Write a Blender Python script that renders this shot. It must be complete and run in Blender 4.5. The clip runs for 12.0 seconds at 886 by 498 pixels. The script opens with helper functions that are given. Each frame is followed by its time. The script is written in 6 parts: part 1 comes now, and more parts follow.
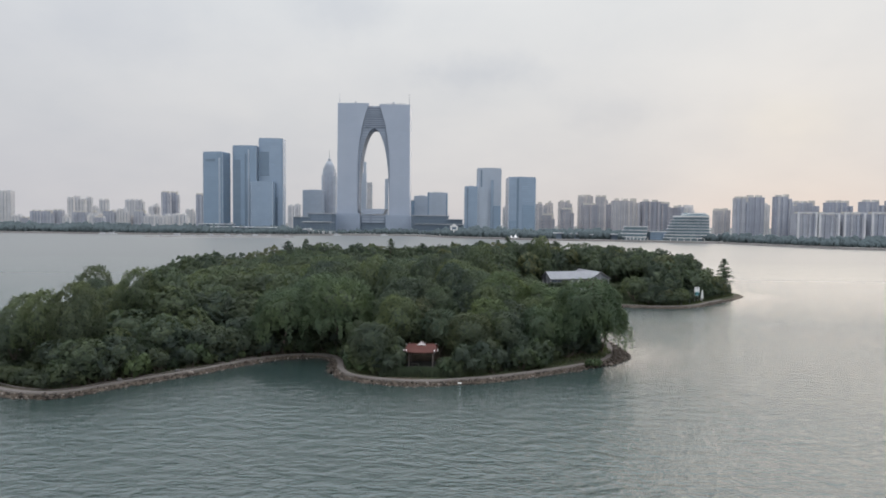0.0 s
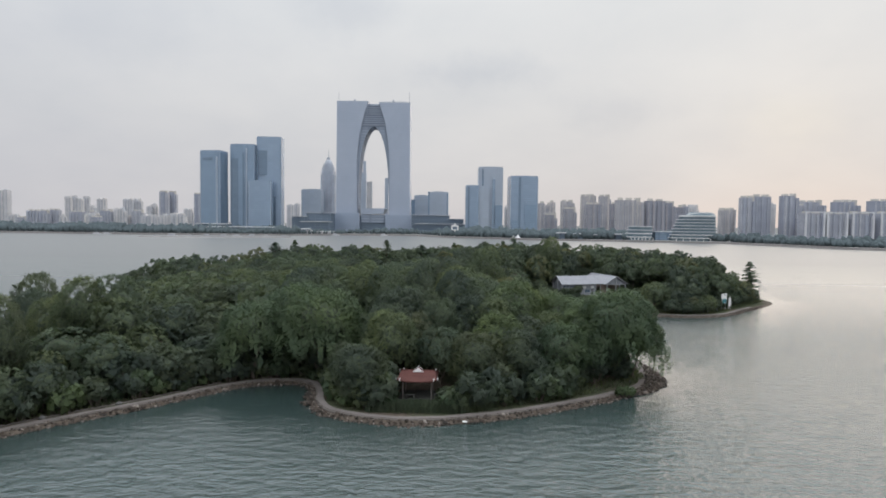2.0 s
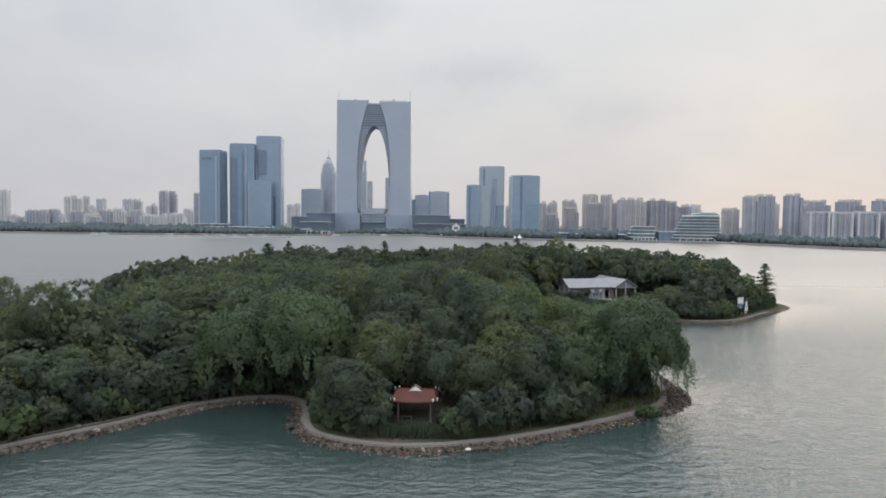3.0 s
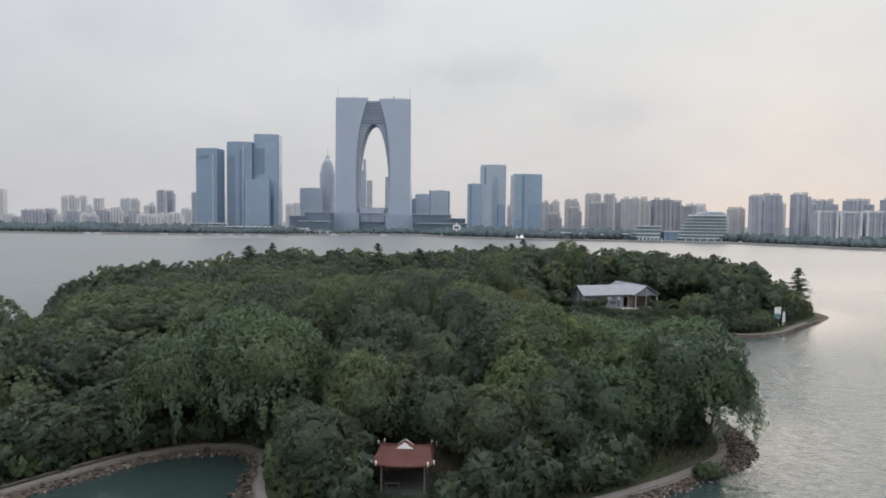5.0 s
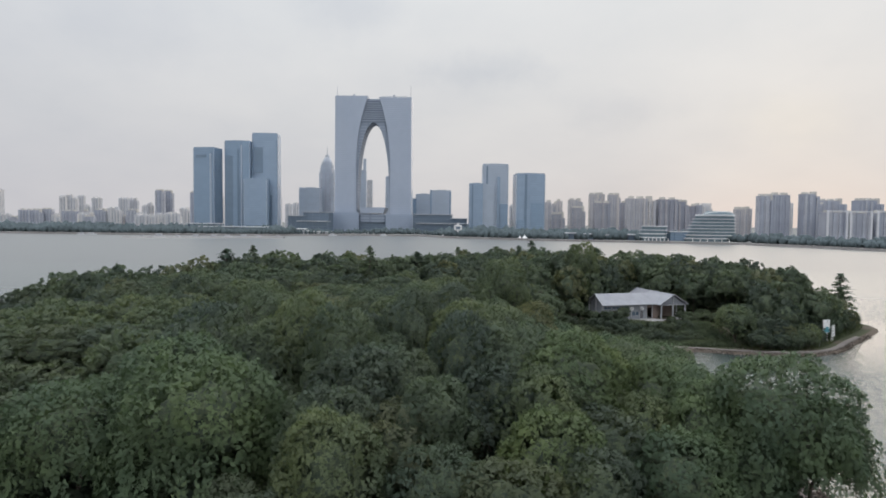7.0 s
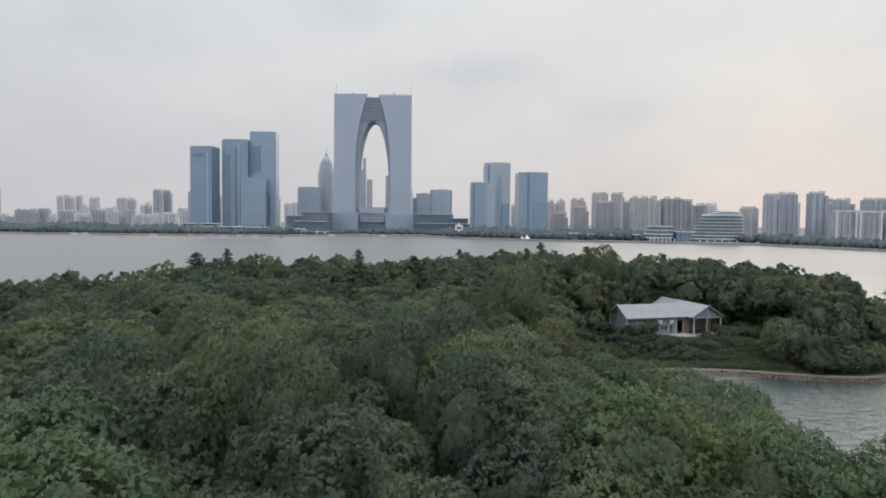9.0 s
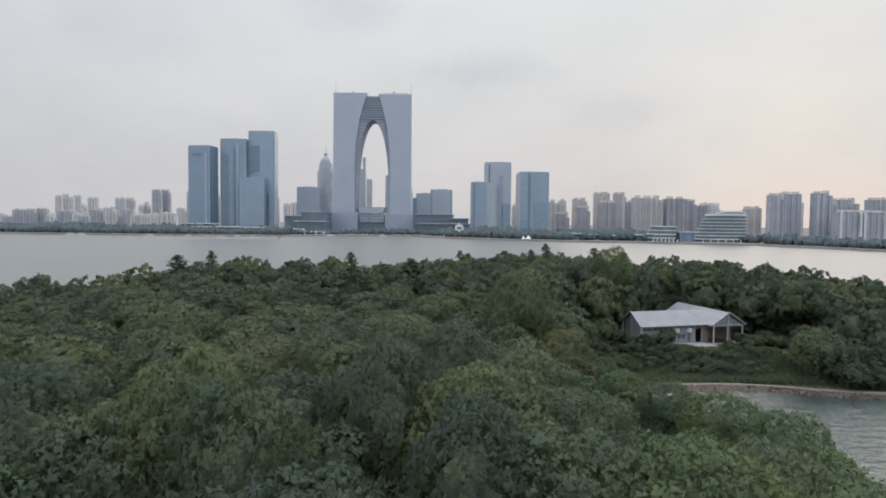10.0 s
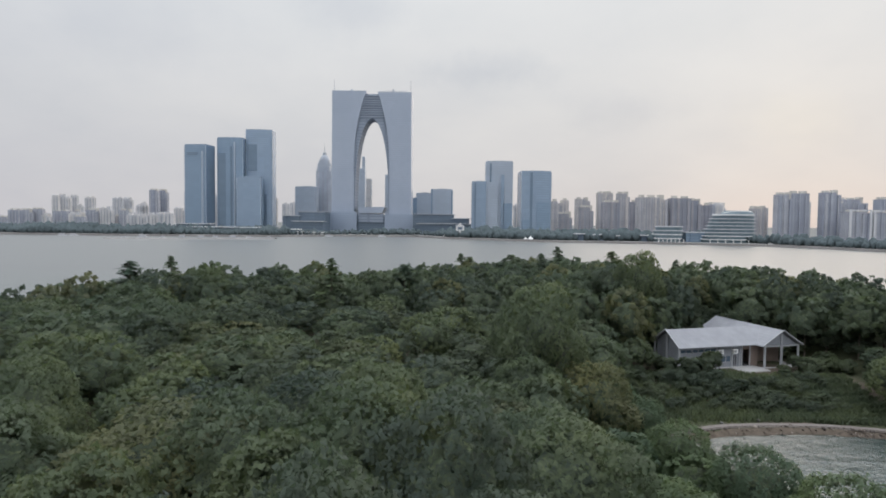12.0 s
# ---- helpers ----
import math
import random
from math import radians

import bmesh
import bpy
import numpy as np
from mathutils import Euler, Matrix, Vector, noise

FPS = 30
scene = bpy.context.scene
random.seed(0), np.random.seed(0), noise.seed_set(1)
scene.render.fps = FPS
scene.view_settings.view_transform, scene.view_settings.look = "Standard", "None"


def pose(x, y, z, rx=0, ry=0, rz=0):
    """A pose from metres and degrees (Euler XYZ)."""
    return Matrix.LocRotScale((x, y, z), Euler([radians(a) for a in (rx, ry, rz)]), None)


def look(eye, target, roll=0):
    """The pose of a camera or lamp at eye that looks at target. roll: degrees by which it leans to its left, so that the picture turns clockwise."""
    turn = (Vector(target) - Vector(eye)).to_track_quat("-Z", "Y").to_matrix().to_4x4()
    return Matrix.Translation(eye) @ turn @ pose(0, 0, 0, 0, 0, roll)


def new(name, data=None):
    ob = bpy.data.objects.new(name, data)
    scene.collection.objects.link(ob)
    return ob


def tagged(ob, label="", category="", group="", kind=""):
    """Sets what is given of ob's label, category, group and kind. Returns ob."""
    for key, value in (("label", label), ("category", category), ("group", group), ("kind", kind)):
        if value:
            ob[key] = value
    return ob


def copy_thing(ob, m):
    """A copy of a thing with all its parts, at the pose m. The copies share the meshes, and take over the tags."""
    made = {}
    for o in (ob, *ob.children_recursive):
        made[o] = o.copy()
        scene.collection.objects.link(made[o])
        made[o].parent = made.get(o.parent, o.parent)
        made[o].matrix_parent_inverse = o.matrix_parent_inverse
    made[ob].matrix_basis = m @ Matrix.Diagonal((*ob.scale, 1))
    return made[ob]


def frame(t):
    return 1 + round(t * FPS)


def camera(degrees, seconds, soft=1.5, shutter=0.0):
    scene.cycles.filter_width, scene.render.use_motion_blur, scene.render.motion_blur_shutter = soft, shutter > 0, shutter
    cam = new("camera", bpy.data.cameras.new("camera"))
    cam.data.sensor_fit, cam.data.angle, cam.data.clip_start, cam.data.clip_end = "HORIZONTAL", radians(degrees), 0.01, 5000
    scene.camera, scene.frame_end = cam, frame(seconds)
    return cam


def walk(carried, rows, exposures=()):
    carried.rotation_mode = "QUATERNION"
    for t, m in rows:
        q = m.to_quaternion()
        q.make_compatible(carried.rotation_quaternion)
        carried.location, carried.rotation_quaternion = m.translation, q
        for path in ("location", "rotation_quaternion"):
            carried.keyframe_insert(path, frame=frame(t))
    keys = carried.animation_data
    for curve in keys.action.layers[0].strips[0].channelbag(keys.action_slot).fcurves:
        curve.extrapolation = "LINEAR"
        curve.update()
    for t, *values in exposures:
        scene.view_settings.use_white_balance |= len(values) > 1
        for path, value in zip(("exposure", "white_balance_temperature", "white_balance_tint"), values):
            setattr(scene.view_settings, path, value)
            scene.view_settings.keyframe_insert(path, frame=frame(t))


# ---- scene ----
cam = camera(72.0, 12.0, soft=1.8)
PATH = [
    (0, (0.052, 3.227, 29.345), (0.043, 5.225, 29.255), 0.66),
    (0.5, (-0.031, 8.492, 29.345), (-0.04, 10.49, 29.254), 0.66),
    (1, (-0.111, 13.767, 29.346), (-0.121, 15.764, 29.256), 0.66),
    (1.5, (-0.156, 19.057, 29.347), (-0.167, 21.055, 29.257), 0.66),
    (2, (-0.167, 24.379, 29.351), (-0.178, 26.377, 29.26), 0.66),
    (2.5, (-0.163, 29.724, 29.357), (-0.175, 31.722, 29.266), 0.65),
    (3, (-0.155, 35.093, 29.364), (-0.169, 37.091, 29.273), 0.65),
    (5, (-0.1, 56.708, 29.54), (-0.116, 58.705, 29.447), 0.65),
    (5.5, (-0.097, 62.108, 29.548), (-0.114, 64.106, 29.455), 0.65),
    (6, (-0.097, 67.521, 29.55), (-0.114, 69.519, 29.457), 0.65),
    (6.5, (-0.093, 72.948, 29.55), (-0.111, 74.945, 29.456), 0.65),
    (7, (-0.072, 78.391, 29.549), (-0.092, 80.389, 29.456), 0.65),
    (9, (0.067, 100.29, 29.541), (0.044, 102.288, 29.448), 0.64),
    (9.5, (0.113, 105.763, 29.544), (0.09, 107.761, 29.45), 0.64),
    (10, (0.159, 111.229, 29.554), (0.135, 113.227, 29.461), 0.64),
    (10.5, (0.205, 116.693, 29.567), (0.18, 118.691, 29.474), 0.63),
    (11, (0.247, 122.158, 29.576), (0.222, 124.155, 29.482), 0.63),
    (11.5, (0.29, 127.621, 29.581), (0.263, 129.619, 29.488), 0.63),
    (12, (0.338, 133.082, 29.581), (0.312, 135.08, 29.488), 0.63),
]
walk(cam, [(t, look(e, g, r)) for t, e, g, r in PATH])

# ---------------------------------------------------------------- light
SUN_AZ, SUN_EL = radians(31), radians(11)      # low sun behind thin cloud, ahead and to the side


CLOUDS = (((0.054, 0.971, 0.232), 0.105, 0.038, (0.865, 0.885, 0.92)),
          ((0.263, 0.949, 0.174), 0.115, 0.034, (0.925, 0.935, 0.955)),
          ((-0.165, 0.932, 0.324), 0.075, 0.050, (0.91, 0.92, 0.945)),
          ((0.487, 0.861, 0.143), 0.080, 0.050, (1.05, 1.035, 1.0)),
          ((-0.494, 0.829, 0.26), 0.240, 0.070, (0.95, 0.955, 0.97)),
          ((0.32, 0.91, 0.28), 0.160, 0.040, (0.97, 0.975, 0.98)))


def make_sky():
    w = bpy.data.worlds.new("overcast_evening")
    scene.world = w
    w.use_nodes = True
    nt = w.node_tree
    nt.nodes.clear()
    N, L = nt.nodes.new, nt.links.new
    outw = N("ShaderNodeOutputWorld")
    sky = N("ShaderNodeTexSky")
    sky.sky_type = "NISHITA"
    sky.sun_disc = False
    sky.sun_elevation, sky.sun_rotation = SUN_EL, SUN_AZ
    sky.air_density, sky.dust_density = 1.2, 1.0
    b1 = N("ShaderNodeBackground")
    b1.inputs[1].default_value = 0.05
    L(sky.outputs[0], b1.inputs[0])
    co = N("ShaderNodeTexCoord")
    sep = N("ShaderNodeSeparateXYZ")
    L(co.outputs["Generated"], sep.inputs[0])
    # cloud deck: a flat layer seen from below
    zz = N("ShaderNodeMath"); zz.operation = "ADD"; zz.inputs[1].default_value = 0.42
    ab = N("ShaderNodeMath"); ab.operation = "ABSOLUTE"
    L(sep.outputs[2], ab.inputs[0]); L(ab.outputs[0], zz.inputs[0])
    dv = N("ShaderNodeVectorMath"); dv.operation = "DIVIDE"
    cz = N("ShaderNodeCombineXYZ")
    for i in range(3):
        L(zz.outputs[0], cz.inputs[i])
    L(co.outputs["Generated"], dv.inputs[0]); L(cz.outputs[0], dv.inputs[1])
    n1 = N("ShaderNodeTexNoise"); n1.inputs["Scale"].default_value = 0.9; n1.inputs["Detail"].default_value = 6; n1.inputs["Roughness"].default_value = 0.5
    L(dv.outputs[0], n1.inputs["Vector"])
    r1 = N("ShaderNodeValToRGB")
    r1.color_ramp.elements[0].position, r1.color_ramp.elements[0].color = 0.33, (0.90, 0.912, 0.935, 1)
    r1.color_ramp.elements[1].position, r1.color_ramp.elements[1].color = 0.60, (1.02, 1.015, 1.01, 1)
    L(n1.outputs[0], r1.inputs[0])
    n2 = N("ShaderNodeTexNoise"); n2.inputs["Scale"].default_value = 2.6; n2.inputs["Detail"].default_value = 5; n2.inputs["Roughness"].default_value = 0.55
    L(dv.outputs[0], n2.inputs["Vector"])
    r3 = N("ShaderNodeValToRGB")
    r3.color_ramp.elements[0].position, r3.color_ramp.elements[0].color = 0.36, (0.965, 0.972, 0.98, 1)
    r3.color_ramp.elements[1].position, r3.color_ramp.elements[1].color = 0.68, (1.035, 1.03, 1.022, 1)
    k = r3.color_ramp.elements.new(0.50); k.color = (1, 1, 1, 1)
    L(n2.outputs[0], r3.inputs[0])
    # height: warm band low down, bluish grey above, paler overhead
    r2 = N("ShaderNodeValToRGB")
    e = r2.color_ramp.elements
    e[0].position, e[0].color = 0.0, (0.655, 0.640, 0.655, 1)
    e[1].position, e[1].color = 1.0, (2.42, 2.48, 2.57, 1)
    for p, c in ((0.06, (0.686, 0.674, 0.687, 1)), (0.16, (0.71, 0.71, 0.72, 1)), (0.33, (0.76, 0.78, 0.80, 1)), (0.62, (1.70, 1.74, 1.79, 1))):
        k = e.new(p); k.color = c
    L(ab.outputs[0], r2.inputs[0])
    mul = N("ShaderNodeMix"); mul.data_type = "RGBA"; mul.blend_type = "MULTIPLY"; mul.inputs[0].default_value = 1.0
    mul0 = N("ShaderNodeMix"); mul0.data_type = "RGBA"; mul0.blend_type = "MULTIPLY"; mul0.inputs[0].default_value = 1.0
    L(r1.outputs[0], mul0.inputs[6]); L(r3.outputs[0], mul0.inputs[7])
    L(r2.outputs[0], mul.inputs[6]); L(mul0.outputs[2], mul.inputs[7])
    # brighter, warmer cloud round the veiled sun
    sd = Vector((math.sin(SUN_AZ) * math.cos(SUN_EL), math.cos(SUN_AZ) * math.cos(SUN_EL), math.sin(SUN_EL)))
    dot = N("ShaderNodeVectorMath"); dot.operation = "DOT_PRODUCT"; dot.inputs[1].default_value = sd
    nrm = N("ShaderNodeVectorMath"); nrm.operation = "NORMALIZE"
    L(co.outputs["Generated"], nrm.inputs[0]); L(nrm.outputs[0], dot.inputs[0])
    mr = N("ShaderNodeMapRange"); mr.inputs[1].default_value = 0.72; mr.inputs[2].default_value = 1.0
    mr.interpolation_type = "SMOOTHSTEP"
    L(dot.outputs["Value"], mr.inputs[0])
    glow = N("ShaderNodeMix"); glow.data_type = "RGBA"; glow.blend_type = "ADD"
    glow.inputs[7].default_value = (0.008, 0.004, 0.0, 1)
    L(mr.outputs[0], glow.inputs[0]); L(mul.outputs[2], glow.inputs[6])
    # the side away from the sun is cooler
    mr2 = N("ShaderNodeMapRange"); mr2.inputs[1].default_value = 0.9; mr2.inputs[2].default_value = 0.2
    L(dot.outputs["Value"], mr2.inputs[0])
    cool = N("ShaderNodeMix"); cool.data_type = "RGBA"; cool.blend_type = "MULTIPLY"
    cool.inputs[7].default_value = (0.935, 0.95, 0.98, 1)
    L(mr2.outputs[0], cool.inputs[0]); L(glow.outputs[2], cool.inputs[6])
    # single soft clouds in the deck: direction, half width, half height, tint
    rag = N("ShaderNodeTexNoise"); rag.inputs["Scale"].default_value = 9; rag.inputs["Detail"].default_value = 7; rag.inputs["Roughness"].default_value = 0.6
    L(nrm.outputs[0], rag.inputs["Vector"])
    tone = cool.outputs[2]
    for at, wide, tall, tint in CLOUDS:
        d0 = Vector(at).normalized()
        right = d0.cross(Vector((0, 0, 1))).normalized()
        off = N("ShaderNodeVectorMath"); off.operation = "SUBTRACT"; off.inputs[1].default_value = d0
        L(nrm.outputs[0], off.inputs[0])
        parts = N("ShaderNodeCombineXYZ")
        for i, axis in enumerate((right / wide, right.cross(d0) / tall, d0 / wide)):
            dp = N("ShaderNodeVectorMath"); dp.operation = "DOT_PRODUCT"; dp.inputs[1].default_value = axis
            L(off.outputs[0], dp.inputs[0]); L(dp.outputs["Value"], parts.inputs[i])
        ln = N("ShaderNodeVectorMath"); ln.operation = "LENGTH"
        L(parts.outputs[0], ln.inputs[0])
        rough = N("ShaderNodeMath"); rough.operation = "MULTIPLY_ADD"; rough.inputs[1].default_value = 2.4
        L(rag.outputs[0], rough.inputs[0]); L(ln.outputs["Value"], rough.inputs[2])
        edge = N("ShaderNodeMapRange"); edge.interpolation_type = "SMOOTHSTEP"
        for i, v in ((1, 2.5), (2, 1.1), (3, 0.0), (4, 1.0)):
            edge.inputs[i].default_value = v
        L(rough.outputs[0], edge.inputs[0])
        puff = N("ShaderNodeMix"); puff.data_type = "RGBA"; puff.blend_type = "MULTIPLY"
        puff.inputs[7].default_value = (*tint, 1)
        L(edge.outputs[0], puff.inputs[0]); L(tone, puff.inputs[6])
        tone = puff.outputs[2]
    b2 = N("ShaderNodeBackground"); b2.inputs[1].default_value = 1.0
    L(tone, b2.inputs[0])
    mx = N("ShaderNodeMixShader"); mx.inputs[0].default_value = 0.94
    L(b1.outputs[0], mx.inputs[1]); L(b2.outputs[0], mx.inputs[2]); L(mx.outputs[0], outw.inputs[0])
    sun = bpy.data.lights.new("sun", "SUN")
    sun.energy, sun.angle, sun.color = 0.5, radians(40), (1.0, 0.84, 0.70)
    ob = new("sun", sun)
    ob.matrix_world = look(sd * 500, (0, 0, 0))


make_sky()


# ---------------------------------------------------------------- materials
class Mat:
    """A small node graph builder round one Principled shader."""

    def __init__(self, name, color=(0.5, 0.5, 0.5), rough=0.7, metal=0.0, spec=0.4):
        self.m = bpy.data.materials.new(name)
        self.m.use_nodes = True
        self.nt = self.m.node_tree
        self.b = self.nt.nodes["Principled BSDF"]
        self.b.inputs["Base Color"].default_value = (*color, 1)
        self.b.inputs["Roughness"].default_value = rough
        self.b.inputs["Metallic"].default_value = metal
        self.b.inputs["Specular IOR Level"].default_value = spec

    def n(self, kind, **props):
        k = self.nt.nodes.new(kind)
        for key, value in props.items():
            if key == "operation":
                k.operation = value
        return k

    def link(self, a, b):
        self.nt.links.new(a, b)

    def math(self, op, a, b=0.0):
        k = self.n("ShaderNodeMath", operation=op)
        for i, v in enumerate((a, b)):
            if isinstance(v, (int, float)):
                k.inputs[i].default_value = v
            else:
                self.link(v, k.inputs[i])
        return k.outputs[0]

    def coords(self, which="Object", scale=(1, 1, 1), turn=0.0):
        c = self.n("ShaderNodeTexCoord")
        mp = self.n("ShaderNodeMapping")
        mp.inputs["Scale"].default_value = scale
        mp.inputs["Rotation"].default_value = (0, 0, turn)
        self.link(c.outputs[which], mp.inputs[0])
        return mp.outputs[0]

    def noise(self, scale, detail=4, rough=0.55, vec=None, distort=0.0):
        k = self.n("ShaderNodeTexNoise")
        k.inputs["Scale"].default_value, k.inputs["Detail"].default_value = scale, detail
        k.inputs["Roughness"].default_value, k.inputs["Distortion"].default_value = rough, distort
        self.link(vec if vec is not None else self.coords(), k.inputs["Vector"])
        return k.outputs[0]

    def ramp(self, fac, *stops):
        k = self.n("ShaderNodeValToRGB")
        e = k.color_ramp.elements
        e[0].position, e[0].color = stops[0][0], (*stops[0][1], 1)
        e[1].position, e[1].color = stops[-1][0], (*stops[-1][1], 1)
        for p, c in stops[1:-1]:
            x = e.new(p)
            x.color = (*c, 1)
        self.link(fac, k.inputs[0])
        return k.outputs[0]

    def mix(self, fac, a, b, blend="MIX"):
        k = self.n("ShaderNodeMix")
        k.data_type, k.blend_type = "RGBA", blend
        for i, v in ((0, fac), (6, a), (7, b)):
            if isinstance(v, (int, float)):
                k.inputs[i].default_value = v
            elif isinstance(v, tuple):
                k.inputs[i].default_value = (*v, 1)
            else:
                self.link(v, k.inputs[i])
        return k.outputs[2]

    def color(self, out):
        self.link(out, self.b.inputs["Base Color"])

    def rough(self, out):
        self.link(out, self.b.inputs["Roughness"])

    def bump(self, out, strength=0.5, distance=0.05):
        k = self.n("ShaderNodeBump")
        k.inputs["Strength"].default_value, k.inputs["Distance"].default_value = strength, distance
        self.link(out, k.inputs["Height"])
        self.link(k.outputs[0], self.b.inputs["Normal"])


def plain(name, color, rough=0.7, metal=0.0, grain=6.0, amount=0.25, spec=0.4, bump=0.02):
    """A painted, cast or raw surface with grain and larger stains."""
    k = Mat(name, color, rough, metal, spec)
    a = k.noise(grain, 5)
    b = k.noise(grain * 0.13, 3)
    dark = tuple(c * (1 - amount) for c in color)
    light = tuple(min(1, c * (1 + amount * 0.6)) for c in color)
    c1 = k.ramp(a, (0.3, dark), (0.7, light))
    c2 = k.ramp(b, (0.35, tuple(c * 0.8 for c in color)), (0.65, light))
    k.color(k.mix(0.5, c1, c2))
    if bump:
        k.bump(a, 0.4, bump)
    return k.m


def leaf_material(name, dark, mid, light, through_light=0.42, leaf=0.062, cover=0.64):
    """Sprays of small leaves: each spray breaks up into leaves of the given size with gaps between them."""
    k = Mat(name, mid, 0.62, 0.0, 0.25)
    g = k.n("ShaderNodeNewGeometry")
    o = k.n("ShaderNodeObjectInfo")
    geo_pos = k.n("ShaderNodeMapping")
    k.link(g.outputs["Position"], geo_pos.inputs[0])
    patch = k.noise(0.13, 2, vec=geo_pos.outputs[0])
    fine = k.noise(1.1, 3, 0.6, geo_pos.outputs[0])
    vor = k.n("ShaderNodeTexVoronoi")
    vor.inputs["Scale"].default_value = 1.0 / leaf
    k.link(k.coords("Object"), vor.inputs["Vector"])
    each = k.n("ShaderNodeSeparateColor")
    k.link(vor.outputs["Color"], each.inputs[0])
    tone = k.math("ADD", k.math("MULTIPLY", each.outputs[0], 0.16), k.math("ADD", k.math("MULTIPLY", fine, 0.5), 0.17))
    leafy = k.ramp(tone, (0.0, dark), (0.5, mid), (1.0, light))
    tint = k.ramp(o.outputs["Random"], (0.0, (0.80, 0.86, 0.90)), (0.4, (0.95, 0.98, 0.98)), (0.85, (1.08, 1.08, 0.95)), (1.0, (1.16, 1.10, 0.88)))
    area = k.ramp(patch, (0.34, (0.80, 0.86, 0.92)), (0.5, (0.97, 0.99, 1.0)), (0.66, (1.14, 1.12, 0.95)))
    c = k.mix(1.0, leafy, tint, "MULTIPLY")
    c = k.mix(1.0, c, area, "MULTIPLY")
    k.color(c)
    tr = k.n("ShaderNodeBsdfTranslucent")
    k.link(k.mix(1.0, c, (1.18, 1.25, 1.0), "MULTIPLY"), tr.inputs[0])
    mx = k.n("ShaderNodeMixShader")
    mx.inputs[0].default_value = through_light
    k.link(k.b.outputs[0], mx.inputs[1])
    k.link(tr.outputs[0], mx.inputs[2])
    gaps = k.n("ShaderNodeBsdfTransparent")
    cut = k.n("ShaderNodeMixShader")
    k.link(k.math("LESS_THAN", vor.outputs["Distance"], cover), cut.inputs[0])
    k.link(gaps.outputs[0], cut.inputs[1])
    k.link(mx.outputs[0], cut.inputs[2])
    k.link(cut.outputs[0], k.nt.nodes["Material Output"].inputs[0])
    return k.m


def water_material():
    k = Mat("lake_water", (0.07, 0.11, 0.1), 0.12, 0.0, 1.0)
    k.b.inputs["IOR"].default_value = 1.52
    v1 = k.coords("Object", (0.34, 0.62, 1), radians(8))
    v2 = k.coords("Object", (1.1, 1.9, 1), radians(-14))
    v3 = k.coords("Object", (0.012, 0.03, 1), radians(5))
    a = k.noise(1.0, 3, 0.55, v1, 0.4)
    b = k.noise(1.0, 3, 0.6, v2, 0.2)
    calm = k.noise(1.0, 2, 0.5, v3)
    amp = k.math("ADD", k.math("MULTIPLY", calm, 0.9), 0.35)
    place = k.n("ShaderNodeSeparateXYZ")
    k.link(k.coords(), place.inputs[0])
    nearness = k.n("ShaderNodeMapRange")                       # ripples fade with distance, fitted to the camera's view of the far water
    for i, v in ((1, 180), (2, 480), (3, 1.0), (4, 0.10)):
        nearness.inputs[i].default_value = v
    k.link(place.outputs[1], nearness.inputs[0])
    amp = k.math("MULTIPLY", amp, nearness.outputs[0])
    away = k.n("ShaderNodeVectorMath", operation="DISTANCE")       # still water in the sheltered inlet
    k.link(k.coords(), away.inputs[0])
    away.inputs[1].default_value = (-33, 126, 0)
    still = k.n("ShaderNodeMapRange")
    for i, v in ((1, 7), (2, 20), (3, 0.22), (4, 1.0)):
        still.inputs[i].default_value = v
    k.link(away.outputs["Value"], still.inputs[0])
    amp = k.math("MULTIPLY", amp, still.outputs[0])
    near_bank = k.n("ShaderNodeAttribute")                # smaller waves close under the banks
    near_bank.attribute_name = "bank_nearness"
    amp = k.math("MULTIPLY", amp, k.math("SUBTRACT", 1.0, k.math("MULTIPLY", near_bank.outputs["Fac"], 0.62)))
    k.rough(k.math("SUBTRACT", 0.42, k.math("MULTIPLY", nearness.outputs[0], 0.26)))
    h = k.math("ADD", k.math("MULTIPLY", a, 1.0), k.math("MULTIPLY", b, 0.42))
    k.bump(k.math("MULTIPLY", h, amp), 1.0, 0.85)
    near = k.ramp(calm, (0.35, (0.034, 0.058, 0.056)), (0.65, (0.047, 0.075, 0.073)))
    near = k.mix(near_bank.outputs["Fac"], near, (0.033, 0.052, 0.049))      # greener, clearer water along the banks, darkened for the trees' reflection
    near = k.mix(still.outputs[0], (0.028, 0.046, 0.043), near)          # and in the inlet, darker still for the trees mirrored in it
    k.color(k.mix(nearness.outputs[0], (0.090, 0.098, 0.098), near))          # paler colour farther off stands in for the sky's sheen on far water
    return k.m


